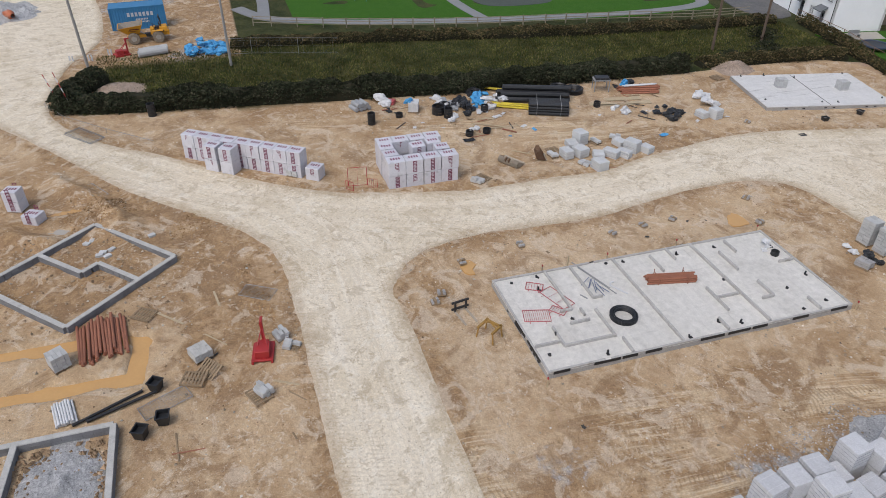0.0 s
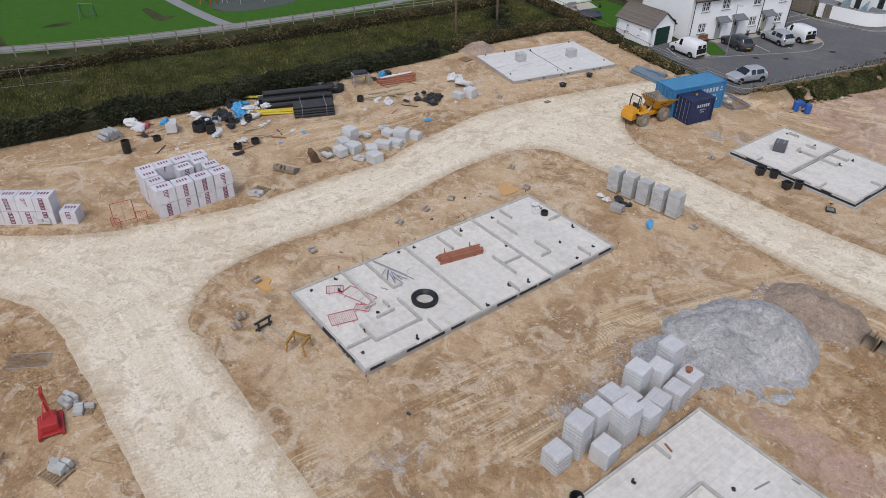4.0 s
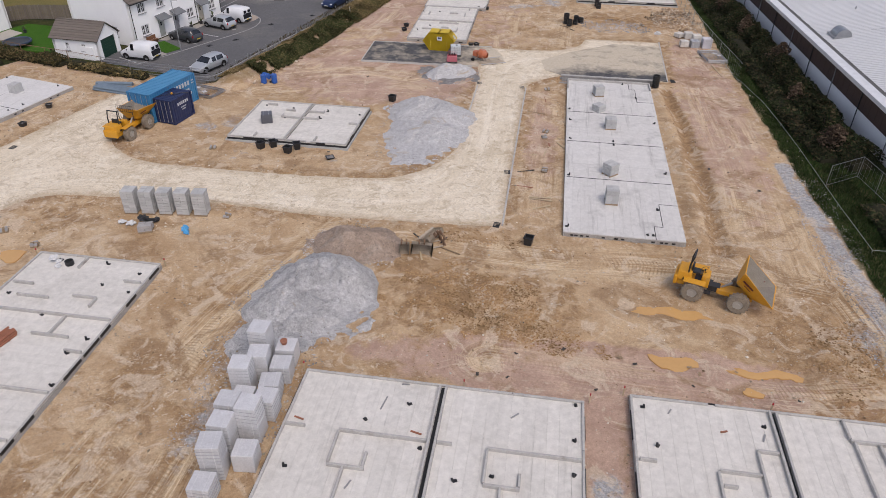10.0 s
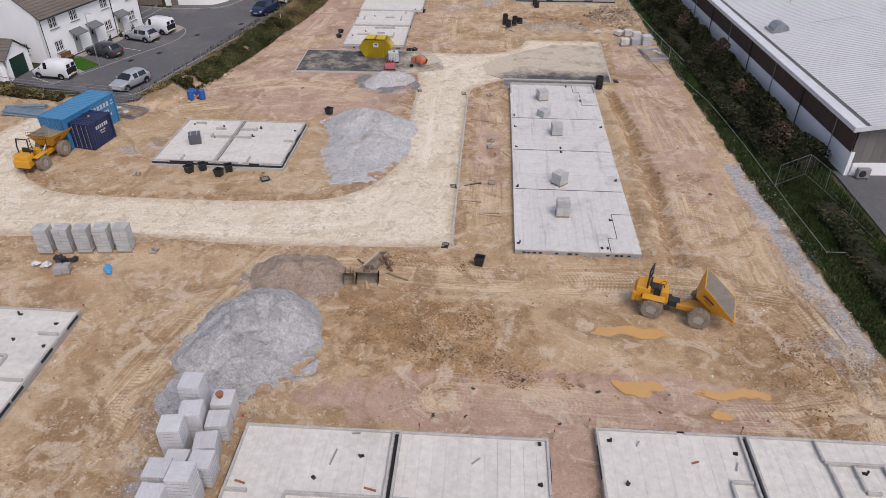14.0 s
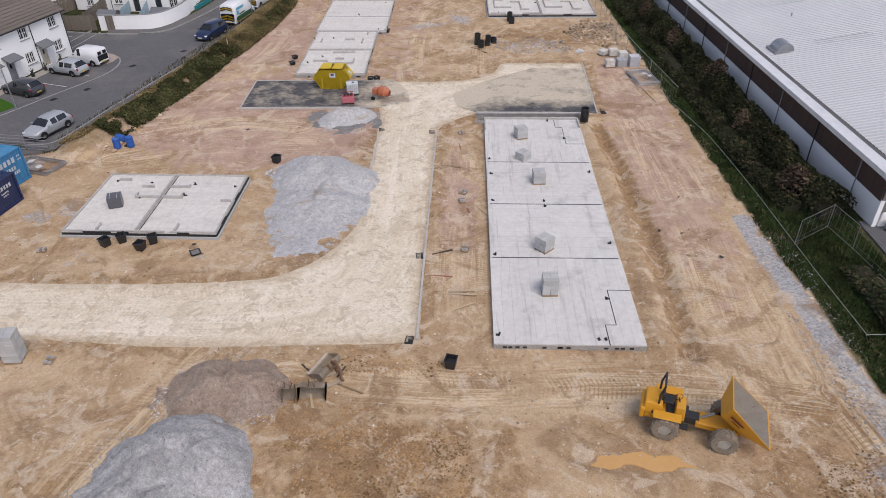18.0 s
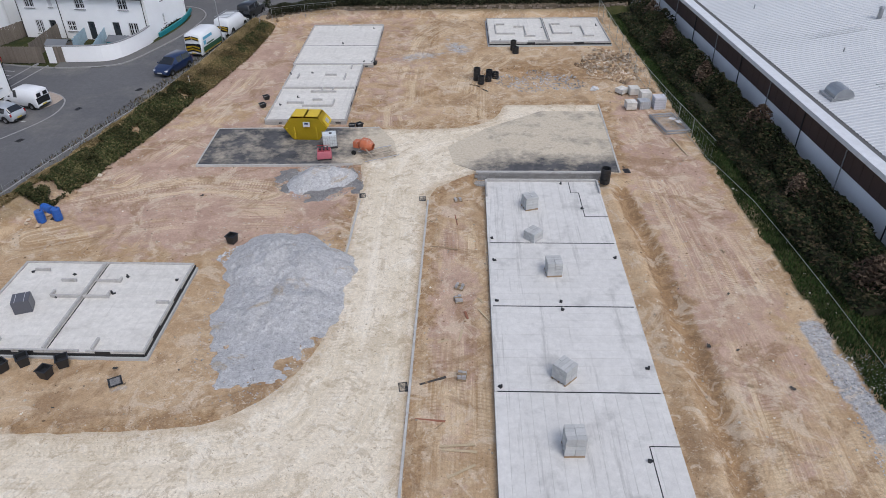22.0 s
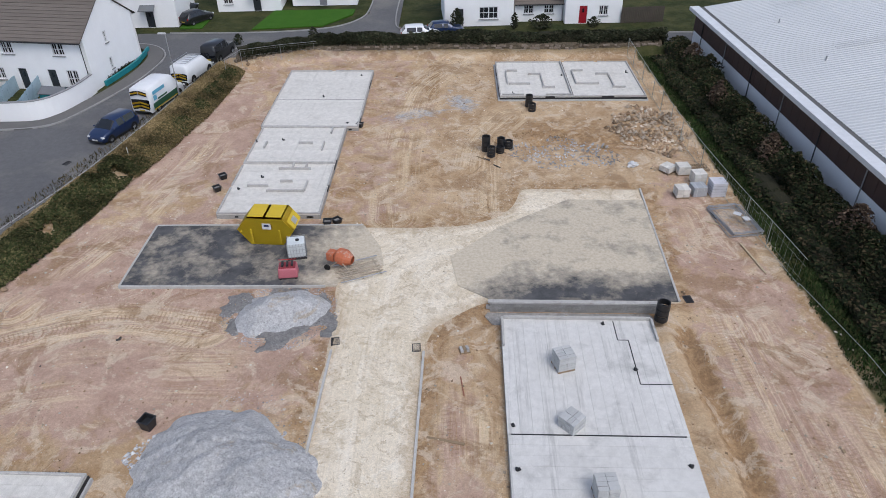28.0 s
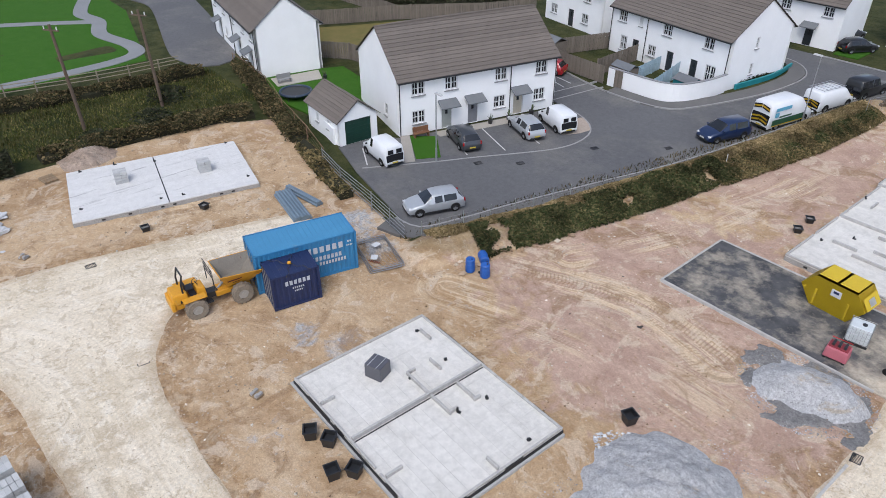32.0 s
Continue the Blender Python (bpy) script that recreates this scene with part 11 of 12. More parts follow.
def scaffold_pile(x, y, rz):
    t = thing("scaffold_pile", "grey steel frame and tubes lying on the road", "scaffold", x, y, 0.08, rz)
    for i in range(11):
        bm = bmesh.new()
        a = random.uniform(-0.35, 0.35)
        bar(bm, (-1.3 + random.uniform(-0.2, 0.2), -0.6 + i * 0.12, 0.05 + (i % 3) * 0.06), (1.3, -0.6 + i * 0.12 + a, 0.05 + ((i + 1) % 3) * 0.06), 0.03, 6)
        part("tube", bm, M_DIRTYSTEEL, t)
    for xx in (-1.1, 0, 1.1):
        bm = bmesh.new()
        quad_box(bm, xx, 0, 0.0, 0.1, 1.6, 0.08)
        part("bearer", bm, M_DIRTYSTEEL, t)
    for s in (-1, 1):
        bm = bmesh.new()
        bar(bm, (-1.4, s * 0.9, 0.22), (1.4, s * 0.9, 0.22), 0.035, 6)
        part("rail", bm, M_GALV, t)


scaffold_pile(-6.4, 52.9, 25)


def drum(x, y, rz, lying, label="blue plastic drum beside the bank"):
    t = thing("plastic_drum", label, "drum", x, y, 0.3 if lying else 0.0, rz, "blue drums")
    bm = bmesh.new()
    n = 16
    prof = [(0, 0.26), (0.04, 0.29), (0.3, 0.29), (0.32, 0.305), (0.36, 0.29), (0.6, 0.29), (0.62, 0.305), (0.66, 0.29), (0.86, 0.29), (0.9, 0.25)]
    rings = [[bm.verts.new((math.cos(6.28319 * i / n) * q, math.sin(6.28319 * i / n) * q, p)) for i in range(n)] for p, q in prof]
    for r, q in zip(rings[:-1], rings[1:]):
        for i in range(n):
            bm.faces.new((r[i], r[(i + 1) % n], q[(i + 1) % n], q[i]))
    bm.faces.new(rings[0][::-1])
    bm.faces.new(rings[-1])
    b = part("shell", bm, plain("drum_blue", (0.02, 0.11, 0.42), 0.4), t)
    bm = bmesh.new()
    bar(bm, (0.12, 0, 0.9), (0.12, 0, 0.93), 0.05, 8)
    c = part("bung", bm, M_BLACK, t)
    if lying:
        b.matrix_basis = c.matrix_basis = pose(0, 0, 0, 90, 0, 0)


drum(-28.3, 43.1, 10, False)
drum(-27.3, 43.4, 50, False)
drum(-28.9, 44.6, 60, True)


def sack_pile(label, x, y, n, spread, mat, seed, name="sack", z=0.0, size=(0.35, 0.6)):
    """Crumpled bags, each one an uneven rounded lump."""
    rs_ = np.random.RandomState(seed)
    for i in range(n):
        a, d = rs_.rand() * 6.283, spread * math.sqrt(rs_.rand())
        s = rs_.uniform(*size)
        t = thing(name, label, "sack", x + math.cos(a) * d, y + math.sin(a) * d * 0.7, z + (0.25 if i > n * 0.65 else 0.0), rs_.rand() * 360, "sacks by the hedge")
        bm = bmesh.new()
        bmesh.ops.create_icosphere(bm, subdivisions=3, radius=1)
        ox = Vector((seed * 1.7, i * 3.1, 0))
        ex, ey, ez = rs_.uniform(0.8, 1.4), rs_.uniform(0.6, 1.0), rs_.uniform(0.4, 0.75)
        for v in bm.verts:
            q = v.co.copy()
            k = 0.85 + 0.5 * noise.noise(q * 1.4 + ox) - 0.35 * abs(noise.noise(q * 3.1 + ox)) - 0.22 * abs(noise.noise(q * 6.5 + ox))
            v.co = Vector((q.x * s * k * ex, q.y * s * k * ey, max(0.0, (q.z * ez * k + 0.3) * s)))
        part("bag", bm, mat, t)


sack_pile("crumpled blue plastic bag in a pile", -80.4, -22.6, 34, 3.2, M_BLUEBAG, 41, size=(0.35, 0.75))
sack_pile("crumpled blue plastic sheet on stored goods", -58.6, 1.6, 6, 1.5, M_BLUEBAG, 42)
sack_pile("black rubbish bag in a pile by the hedge", -58.9, -0.4, 8, 1.3, M_BLACK, 43)
sack_pile("white builder's sack by the hedge", -58.0, 2.9, 4, 1.4, M_WHITEBAG, 44)
sack_pile("white builder's sack by the hedge", -60.2, -7.4, 3, 0.8, M_WHITEBAG, 45, size=(0.5, 0.8))
sack_pile("white builder's sack on muddy ground", -54.8, -2.2, 3, 0.8, M_WHITEBAG, 46)
sack_pile("white builder's sack on muddy ground", -52.6, 12.8, 4, 0.9, M_WHITEBAG, 47)
sack_pile("white builder's sack beside a slab", -52.6, 22.0, 9, 1.7, M_WHITEBAG, 48, size=(0.5, 0.75))
sack_pile("black plastic sheeting heaped on mud", -50.6, 16.9, 9, 1.5, M_BLACK, 49, size=(0.3, 0.6))
sack_pile("crumpled blue plastic sheet on stored goods", -58.3, 0.4, 7, 1.6, M_BLUEBAG, 71)
sack_pile("white builder's sack by the hedge", -58.6, -2.8, 7, 1.6, M_WHITEBAG, 72, size=(0.3, 0.6))
sack_pile("black rubbish bag in a pile by the hedge", -57.2, -0.6, 9, 1.6, M_BLACK, 73)
sack_pile("brown cardboard scrap among stores", -57.6, 1.8, 8, 2.0, M_PALLET, 74, size=(0.2, 0.45))
sack_pile("grey sack heaped among stores by the hedge", -57.6, -1.4, 7, 1.5, M_WRAPGREY, 59)
sack_pile("white builder's sack by the hedge", -57.2, 1.4, 5, 1.3, M_WHITEBAG, 60)
sack_pile("black rubbish bag in a pile by the hedge", -60.0, 1.2, 6, 1.2, M_BLACK, 61)
sack_pile("blue plastic bag on stored goods", -58.2, -5.4, 3, 0.5, M_BLUEBAG, 50, z=0.7)
sack_pile("blue plastic bag on copper-coloured pipes", -57.2, 16.0, 3, 0.5, M_BLUEBAG, 51, z=0.3)
sack_pile("black plastic sheeting behind pipes", -57.8, 17.2, 3, 0.6, M_BLACK, 52)
sack_pile("white sack lying on the concrete slab", -29.4, 10.6, 3, 0.5, M_WHITEBAG, 53, z=0.34, size=(0.2, 0.35))
sack_pile("blue plastic bag beside block stacks", -23.4, 16.0, 2, 0.4, M_BLUEBAG, 54, size=(0.35, 0.5))
sack_pile("black plastic bag beside block stacks", -26.8, 16.6, 4, 0.8, M_BLACK, 55, size=(0.25, 0.45))
sack_pile("white sack beside block stacks", -27.9, 16.2, 2, 0.5, M_WHITEBAG, 56, size=(0.3, 0.45))
sack_pile("white sheeting lying on rough ground", 12.3, 66.8, 2, 0.4, M_WHITEBAG, 57, size=(0.3, 0.5))
sack_pile("white sheeting lying on rough ground", -52.0, -1.4, 3, 0.8, M_WHITEBAG, 58, size=(0.25, 0.4))
block_stack("pale blocks stacked low beside bags", -26.2, 15.6, 20, 2, 3, 2, 0, M_BLOCK, jitter=0.04)
block_stack("white wrapped goods with dark bands by the hedge", -57.8, -5.2, 70, 2, 5, 4, 0, M_WHITEBAG)
block_stack("white and red boxes by the hedge", -60.2, -7.0, 60, 2, 2, 1, 0, M_REDFADE, 0.6, 0.4, 0.35, pallet=False)


def site_table(x, y, rz):
    t = thing("cage_frame", "grey steel stand with dark goods on top", "stand", x, y, 0, rz)
    for s in (-0.7, 0.7):
        for q in (-0.5, 0.5):
            bm = bmesh.new()
            quad_box(bm, s, q, 0, 0.08, 0.08, 1.1)
            part("leg", bm, M_SILL, t)
    bm = bmesh.new()
    quad_box(bm, 0, 0, 1.1, 1.6, 1.1, 0.08)
    part("top", bm, M_SILL, t)
    for i in range(3):
        bm = bmesh.new()
        quad_box(bm, -0.45 + i * 0.45, 0, 1.18, 0.42, 0.9, 0.2)
        part("crate", bm, M_DARKMETAL, t)


site_table(-57.5, 13.6, 75)


def loose_timber(label, spots, mat, w=0.12, h=0.04, z=0.02):
    for x, y, rz, L in spots:
        t = thing("plank", label, "plank", x, y, z, rz, "loose planks")
        bm = bmesh.new()
        quad_box(bm, 0, 0, 0, L, w, h)
        part("board", bm, mat, t)


loose_timber("pale timber plank lying on mud", [(17.5, 54.8, -81, 3.2), (0.1, 24.6, 5, 1.6), (0.2, 24.3, -4, 1.6), (0.3, 23.2, 30, 1.4), (0.2, 32.0, 80, 0.9), (-53.8, 13.4, 78, 4.6), (-53.0, 0.2, 60, 3.0), (-52.2, 1.4, 85, 2.6), (-30.4, -17.9, 70, 1.2), (-26.6, -20.5, 60, 1.4), (-44.4, -8.2, 20, 2.2), (-47.2, 1.0, 50, 1.6), (-33.6, -26.2, 45, 2.0), (-38.6, -29.0, 50, 1.6), (-34.7, -23.6, 10, 1.5)], M_PALE_TIMBER)
loose_timber("broad plywood sheet lying on mud", [(-54.9, 14.6, 80, 3.4), (-54.2, 12.2, 72, 2.6), (-53.6, 15.6, 84, 2.4)], M_PALE_TIMBER, 0.7, 0.03, 0.03)
# three small terracotta pieces, built as short boards
loose_timber("small terracotta piece lying on a slab", [(-10.4, 0.9, -15, 0.5), (-4.7, 0.9, -14, 0.55), (9.6, 3.3, 20, 0.35)], M_CLAYPIPE, 0.08, 0.05, 0.35)
loose_timber("grey mortar-stained board lying on a slab", [(-6.6, 2.5, 80, 0.9), (-5.8, 3.9, 5, 0.4), (-7.1, -2.4, 70, 0.5), (7.2, 4.2, 60, 0.35), (-0.2, 2.7, 45, 0.5), (11.4, 3.2, 70, 0.5), (-28.2, -3.0, 30, 0.5)], M_SILL, 0.07, 0.04, 0.35)


def broken_pallet(x, y, rz, label, tilt=0):
    t = thing("pallet", label, "pallet", x, y, 0.02, rz, "pallets")
    m = pose(0, 0, 0, tilt, 0, 0)
    for yy in (-0.45, 0, 0.45):
        bm = bmesh.new()
        quad_box(bm, 0, yy, 0.0, 1.2, 0.09, 0.1)
        part("bearer", bm, M_PALLET, t).matrix_basis = m
    for i in range(7):
        bm = bmesh.new()
        quad_box(bm, -0.54 + i * 0.18, random.uniform(-0.02, 0.02), 0.1, 0.1, 1.0, 0.022)
        part("slat", bm, M_PALLET, t).matrix_basis = m


broken_pallet(-28.7, -24.2, 40, "weathered pallet leaning on another", 25)
broken_pallet(-28.2, -25.0, 70, "weathered timber pallet lying on mud")
broken_pallet(-26.1, -21.9, 25, "weathered timber pallet under loose blocks")
broken_pallet(-34.3, -27.6, 55, "reddish timber frame lying beside pipes")
broken_pallet(-43.9, -3.6, 30, "weathered timber pallet lying by block packs")
broken_pallet(-46.6, 3.6, 10, "weathered timber pallet on mud")
broken_pallet(17.4, 66.4, 8, "pale timber pallet beside stone stacks")
broken_pallet(-57.0, 26.6, 8, "timber pallet beside a slab")
for x, y in ((-45.3, 29.6), (-45.6, 33.8), (-9.0, 73.5), (-17.9, 62.6), (-18.0, 64.4), (-9.2, 58.2), (-8.6, 58.4)):
    tub(x, y, random.uniform(0, 90), "black plastic crate beside a slab", 0.5, 0.35)


def lying_goods():
    t = thing("terracotta_pot", "terracotta drain fitting on a wrapped pack", "pot", -12.5, 5.0, 1.13)
    bm = bmesh.new()
    bar(bm, (0, 0, 0.0), (0, 0, 0.25), 0.12, 10, 0.2)
    part("pot", bm, M_CLAYPIPE, t)
    t = thing("white_pipe", "white bent plastic pipe on the slab", "pipe", -28.7, -1.0, 0.34, 30)
    for a, b in (((0, 0, 0.05), (1.2, 0, 0.05)), ((0, 0, 0.05), (-0.15, 0.25, 0.05)), ((-0.15, 0.25, 0.05), (-0.05, 0.45, 0.05))):
        bm = bmesh.new()
        bar(bm, a, b, 0.05, 8)
        part("length", bm, M_WHITEBAG, t)
    for i in range(4):
        t = thing("trestle_leg", "grey folded trestle legs on the slab", "trestle", -29.3 + i * 0.3, -2.2 + i * 0.15, 0.34, 40 + i * 25)
        for s in (-0.25, 0.25):
            bm = bmesh.new()
            bar(bm, (s, -0.4, 0.03), (s * 0.4, 0.4, 0.2), 0.025, 5)
            part("leg", bm, plain("blue_grey_paint", (0.16, 0.19, 0.28), 0.5), t)
    t = thing("timber_post", "pale pointed setting-out peg by a slab", "peg", -31.6, -2.4, 0)
    bm = bmesh.new()
    quad_box(bm, 0, 0, 0, 0.06, 0.06, 0.9)
    part("peg", bm, M_PALE_TIMBER, t)


lying_goods()
for x, y in ((-31.6, 5.4), (-31.5, -4.2), (-31.5, 0.3), (-2.9, 4.45), (-11.3, 4.4), (3.4, 4.5), (5.1, 5.3), (12.2, 5.3), (-31.5, 11.6), (-22.9, 11.9), (-22.5, -7.9)):
    t = thing("setting_out_peg", "short timber peg with a red top beside a slab", "peg", x, y, 0, 0, "setting-out pegs")
    bm = bmesh.new()
    quad_box(bm, 0, 0, -0.1, 0.06, 0.06, 0.62)
    part("peg", bm, M_PALE_TIMBER, t)
    bm = bmesh.new()
    quad_box(bm, 0, 0, 0.52, 0.064, 0.064, 0.12)
    part("painted_tip", bm, M_REDSTEEL, t)


# ---- fences round the site ----
def wire_fence(label, pts, h, post_mat, rails, step=2.6, name="wire_fence", r=0.03, wires=5, verticals=0):
    t = thing(name, label, "fence", 0, 0)
    line = smooth_outline(pts, step, closed=False)
    for i, ((x0, y0), (x1, y1)) in enumerate(zip(line[:-1], line[1:])):
        bm = bmesh.new()
        bar(bm, (x0, y0, -0.2), (x0 + random.uniform(-0.05, 0.05), y0, h), r, 6)
        part("post", bm, post_mat, t)
        for z in rails:
            bm = bmesh.new()
            bar(bm, (x0, y0, z), (x1, y1, z), r * 0.8, 5)
            part("rail", bm, post_mat, t)
        if wires or verticals:
            bm = bmesh.new()
            for k in range(wires):
                z = h * (k + 0.5) / wires
                bar(bm, (x0, y0, z), (x1, y1, z), 0.006, 3)
            for k in range(verticals):
                u = (k + 0.5) / verticals
                bar(bm, (x0 + (x1 - x0) * u, y0 + (y1 - y0) * u, 0.08), (x0 + (x1 - x0) * u, y0 + (y1 - y0) * u, h - 0.05), 0.006, 3)
            part("mesh_wire", bm, post_mat, t)
    return t


M_GREYGREEN = plain("dull_galvanised", (0.34, 0.37, 0.34), 0.5, 0.3)
wire_fence("galvanised mesh fence along the warehouse strip", [(16.6, 91), (16.8, 80), (17.1, 71), (17.9, 62.2), (18.7, 56), (19.2, 52)], 1.9, M_GREYGREEN, (1.88, 0.08), 3.0, "mesh_fence", 0.026, 2, 7)
wire_fence("low tensioned wire line along the scrub", [(19.2, 52), (20.4, 46), (21.2, 36), (21.6, 27), (22.0, 21)], 0.22, M_GREYGREEN, (0.2,), 5.0, "wire_line", 0.024, 0, 0)
wire_fence("low tensioned wire line turning to the warehouse", [(22.0, 21), (25.0, 21.1)], 0.22, M_GREYGREEN, (0.2,), 1.5, "wire_line", 0.024, 0, 0)
wire_fence("temporary mesh panels standing in the scrub", [(21.6, 30), (24.5, 32.0), (25.0, 29.4), (25.9, 23)], 1.8, M_GALV, (1.78, 0.1), 3.2, "mesh_fence", 0.022, 2, 6)
wire_fence("low grey post and wire fence beside the footway", [(-33.2, 43.2), (-31.5, 50), (-29.7, 57.4), (-27.9, 64.6), (-26.1, 75.6), (-24.8, 88)], 1.15, M_GREYGREEN, (), 1.5, "site_fence", 0.024, 3, 0)
wire_fence("grey steel railed fence beside the garage drive", [(-46.0, 43.6), (-42.5, 43.0), (-38, 42.6), (-33.4, 42.0)], 1.5, M_GALV, (1.42, 1.15, 0.88, 0.6, 0.3), 2.3, "steel_fence", 0.04, 0, 0)
wire_fence("rusty wire fence in the garden hedge", [(-71.5, 48.4), (-63.1, 47.8), (-57, 46.2), (-50.7, 45.0), (-46.0, 43.8)], 1.4, M_RUST, (1.35,), 2.6, "wire_fence", 0.035, 4, 0)
wire_fence("temporary mesh fence before the boundary hedge", [(-23.4, 84.5), (-22.6, 87.2), (-19, 88.8), (-15.4, 89.9)], 2.0, M_GALV, (1.95, 0.1), 3.4, "mesh_fence", 0.025, 4, 5)
wire_fence("temporary mesh fence behind the site hedge", [(-78.5, -24), (-77.6, -18), (-75, -9)], 1.8, M_GALV, (1.75, 0.1), 3.4, "mesh_fence", 0.025, 3, 4)
wire_fence("fallen temporary fence along the hedge corner", [(-67.8, -37.2), (-64.6, -35.4), (-60.6, -31.5), (-57, -27.6)], 0.5, M_GALV, (0.45,), 3.0, "mesh_fence", 0.02, 3, 0)
for x, y, h in ((-66.0, -34.6, 3.6), (-67.5, -35.8, 3.0)):
    t = thing("marker_pole", "red and white striped marker pole leaning by the road", "pole", x, y, 0)
    for k in range(8):
        bm = bmesh.new()
        bar(bm, (-0.10 * k, -0.12 * k, h * k / 8), (-0.10 * (k + 1), -0.12 * (k + 1), h * (k + 1) / 8), 0.04, 6)
        part("stripe", bm, M_REDSTEEL if k % 2 else M_WHITEBAG, t)
t = thing("warning_sign", "white warning sign on a post by the bank", "sign", -25.7, 66.4, 0.2, -60)
bm = bmesh.new()
bar(bm, (0, 0.03, -0.2), (0, 0.03, 1.3), 0.03, 6)
part("post", bm, M_GALV, t)
bm = bmesh.new()
quad_box(bm, 0, 0, 0.75, 0.4, 0.02, 0.5)
part("panel", bm, M_WHITEBAG, t)
bm = bmesh.new()
quad_box(bm, 0, -0.014, 0.95, 0.26, 0.006, 0.2)
part("symbol", bm, M_HIYELLOW, t)


# ---- small stones and tyre tread ----
def pebbles(name, label, n, box, seed, mat, size=(0.02, 0.07), test=None, z=None):
    rs_ = np.random.RandomState(seed)
    x, y = rs_.uniform(box[0], box[1], n), rs_.uniform(box[2], box[3], n)
    if test is not None:
        k = test(x, y)
        x, y = x[k], y[k]
    n = len(x)
    s = size[0] + (size[1] - size[0]) * rs_.rand(n) ** 2.5
    a = rs_.rand(n) * 6.283
    e = rs_.uniform(0.55, 1.3, (n, 6))
    dirs = np.array([(1, 0, 0), (0, 1, 0), (-1, 0, 0), (0, -1, 0), (0, 0, 0.8), (0, 0, -0.6)])
    ca, sa = np.cos(a), np.sin(a)
    d = dirs[None] * e[:, :, None] * s[:, None, None]
    px_ = d[:, :, 0] * ca[:, None] - d[:, :, 1] * sa[:, None] + x[:, None]
    py_ = d[:, :, 0] * sa[:, None] + d[:, :, 1] * ca[:, None] + y[:, None]
    pts_ = np.stack([px_, py_, d[:, :, 2] + (ground_z(x, y)[:, None] if z is None else z) + s[:, None] * 0.4], -1).reshape(-1, 3)
    tri = np.array([(0, 1, 4), (1, 2, 4), (2, 3, 4), (3, 0, 4), (1, 0, 5), (2, 1, 5), (3, 2, 5), (0, 3, 5)])
    f = (tri[None] + (np.arange(n) * 6)[:, None, None]).reshape(-1, 3)
    me_ = bpy.data.meshes.new(name)
    me_.from_pydata(pts_.tolist(), [], f.tolist())
    me_.materials.append(mat)
    return tagged(new(name, me_), label, "stones", kind="stuff")


def island_mat(name, a, b, c, rough=0.95):
    m = leaf_material(name, a, b, c)
    m.node_tree.nodes["Principled BSDF"].inputs["Roughness"].default_value = rough
    return m


S_PALE = island_mat("pale_stones", (0.34, 0.27, 0.19), (0.46, 0.39, 0.30), (0.60, 0.56, 0.48))
S_DARK = island_mat("dark_clods", (0.22, 0.145, 0.085), (0.30, 0.205, 0.125), (0.38, 0.27, 0.17))
S_RUBBLE = island_mat("earthy_rubble", (0.24, 0.16, 0.10), (0.36, 0.27, 0.185), (0.52, 0.45, 0.36))
S_GREY = island_mat("grey_stones", (0.24, 0.24, 0.245), (0.36, 0.365, 0.37), (0.50, 0.50, 0.50))
ROADPOLY = smooth_outline(ROAD_LINE, 2.0)
EDGE = np.array(smooth_outline(ROAD_LINE, 0.7))


def edge_near(x, y):
    d = np.full(x.shape, 9.0)
    for ex, ey in EDGE:
        d = np.minimum(d, np.hypot(x - ex, y - ey))
    return d


offroad = lambda x, y: inside(x, y, SITE) & ~inside(x, y, ROADPOLY)
pebbles("loose_stones", "pale stones scattered over the clay", 24000, (-60, 22, -36, 90), 61, S_PALE, (0.02, 0.10), lambda x, y: offroad(x, y) & (lattice(x, y, 3.5, 60) > 0.3))
pebbles("mud_clods", "brown clods of churned clay", 13000, (-60, 22, -36, 90), 62, S_DARK, (0.02, 0.09), lambda x, y: offroad(x, y) & (lattice(x, y, 4, 63) > 0.45))
S_CLOD = island_mat("golden_clods", (0.25, 0.15, 0.072), (0.36, 0.225, 0.112), (0.45, 0.30, 0.165))
for cx_, cy_, ra_, rb_, n_, sd_ in ((-2.6, 11.8, 6.8, 4.4, 15000, 91), (1.8, 8.6, 3.2, 1.6, 2600, 92), (17.6, 9.5, 3.0, 4.5, 3600, 93), (6.5, 71.5, 5, 2.6, 2600, 94), (-46.5, -31.2, 4, 3, 2600, 95), (-43, -25, 3, 2, 1600, 96), (-3, 18.2, 6, 1.2, 1500, 97), (-33.5, -21.5, 5, 1.6, 1800, 98)):
    pebbles("mud_clods", "golden brown clods of freshly tipped clay", n_, (cx_ - ra_, cx_ + ra_, cy_ - rb_, cy_ + rb_), sd_, S_CLOD, (0.015, 0.09), lambda x, y: np.hypot((x - cx_) / ra_, (y - cy_) / rb_) < 0.35 + 0.65 * lattice(x, y, 1.1, sd_))
pebbles("road_stones", "pale stones pressed into the site road", 5000, (-60, 13, -36, 64), 64, S_PALE, (0.02, 0.06), lambda x, y: inside(x, y, ROADPOLY), 0.08)
pebbles("edge_stones", "stones and clods thrown up along the road edge", 9000, (-58, 13, -36, 64), 74, S_RUBBLE, (0.025, 0.10), lambda x, y: offroad(x, y) & (edge_near(x, y) < 0.8))
pebbles("rubble", "broken stone rubble at the site edge", 3200, (10, 18.4, 66, 79), 65, S_RUBBLE, (0.05, 0.26), lambda x, y: np.hypot((x - 14.9) / 3.6, (y - 73) / 5.5) < 0.6 + 0.5 * lattice(x, y, 1.2, 65))
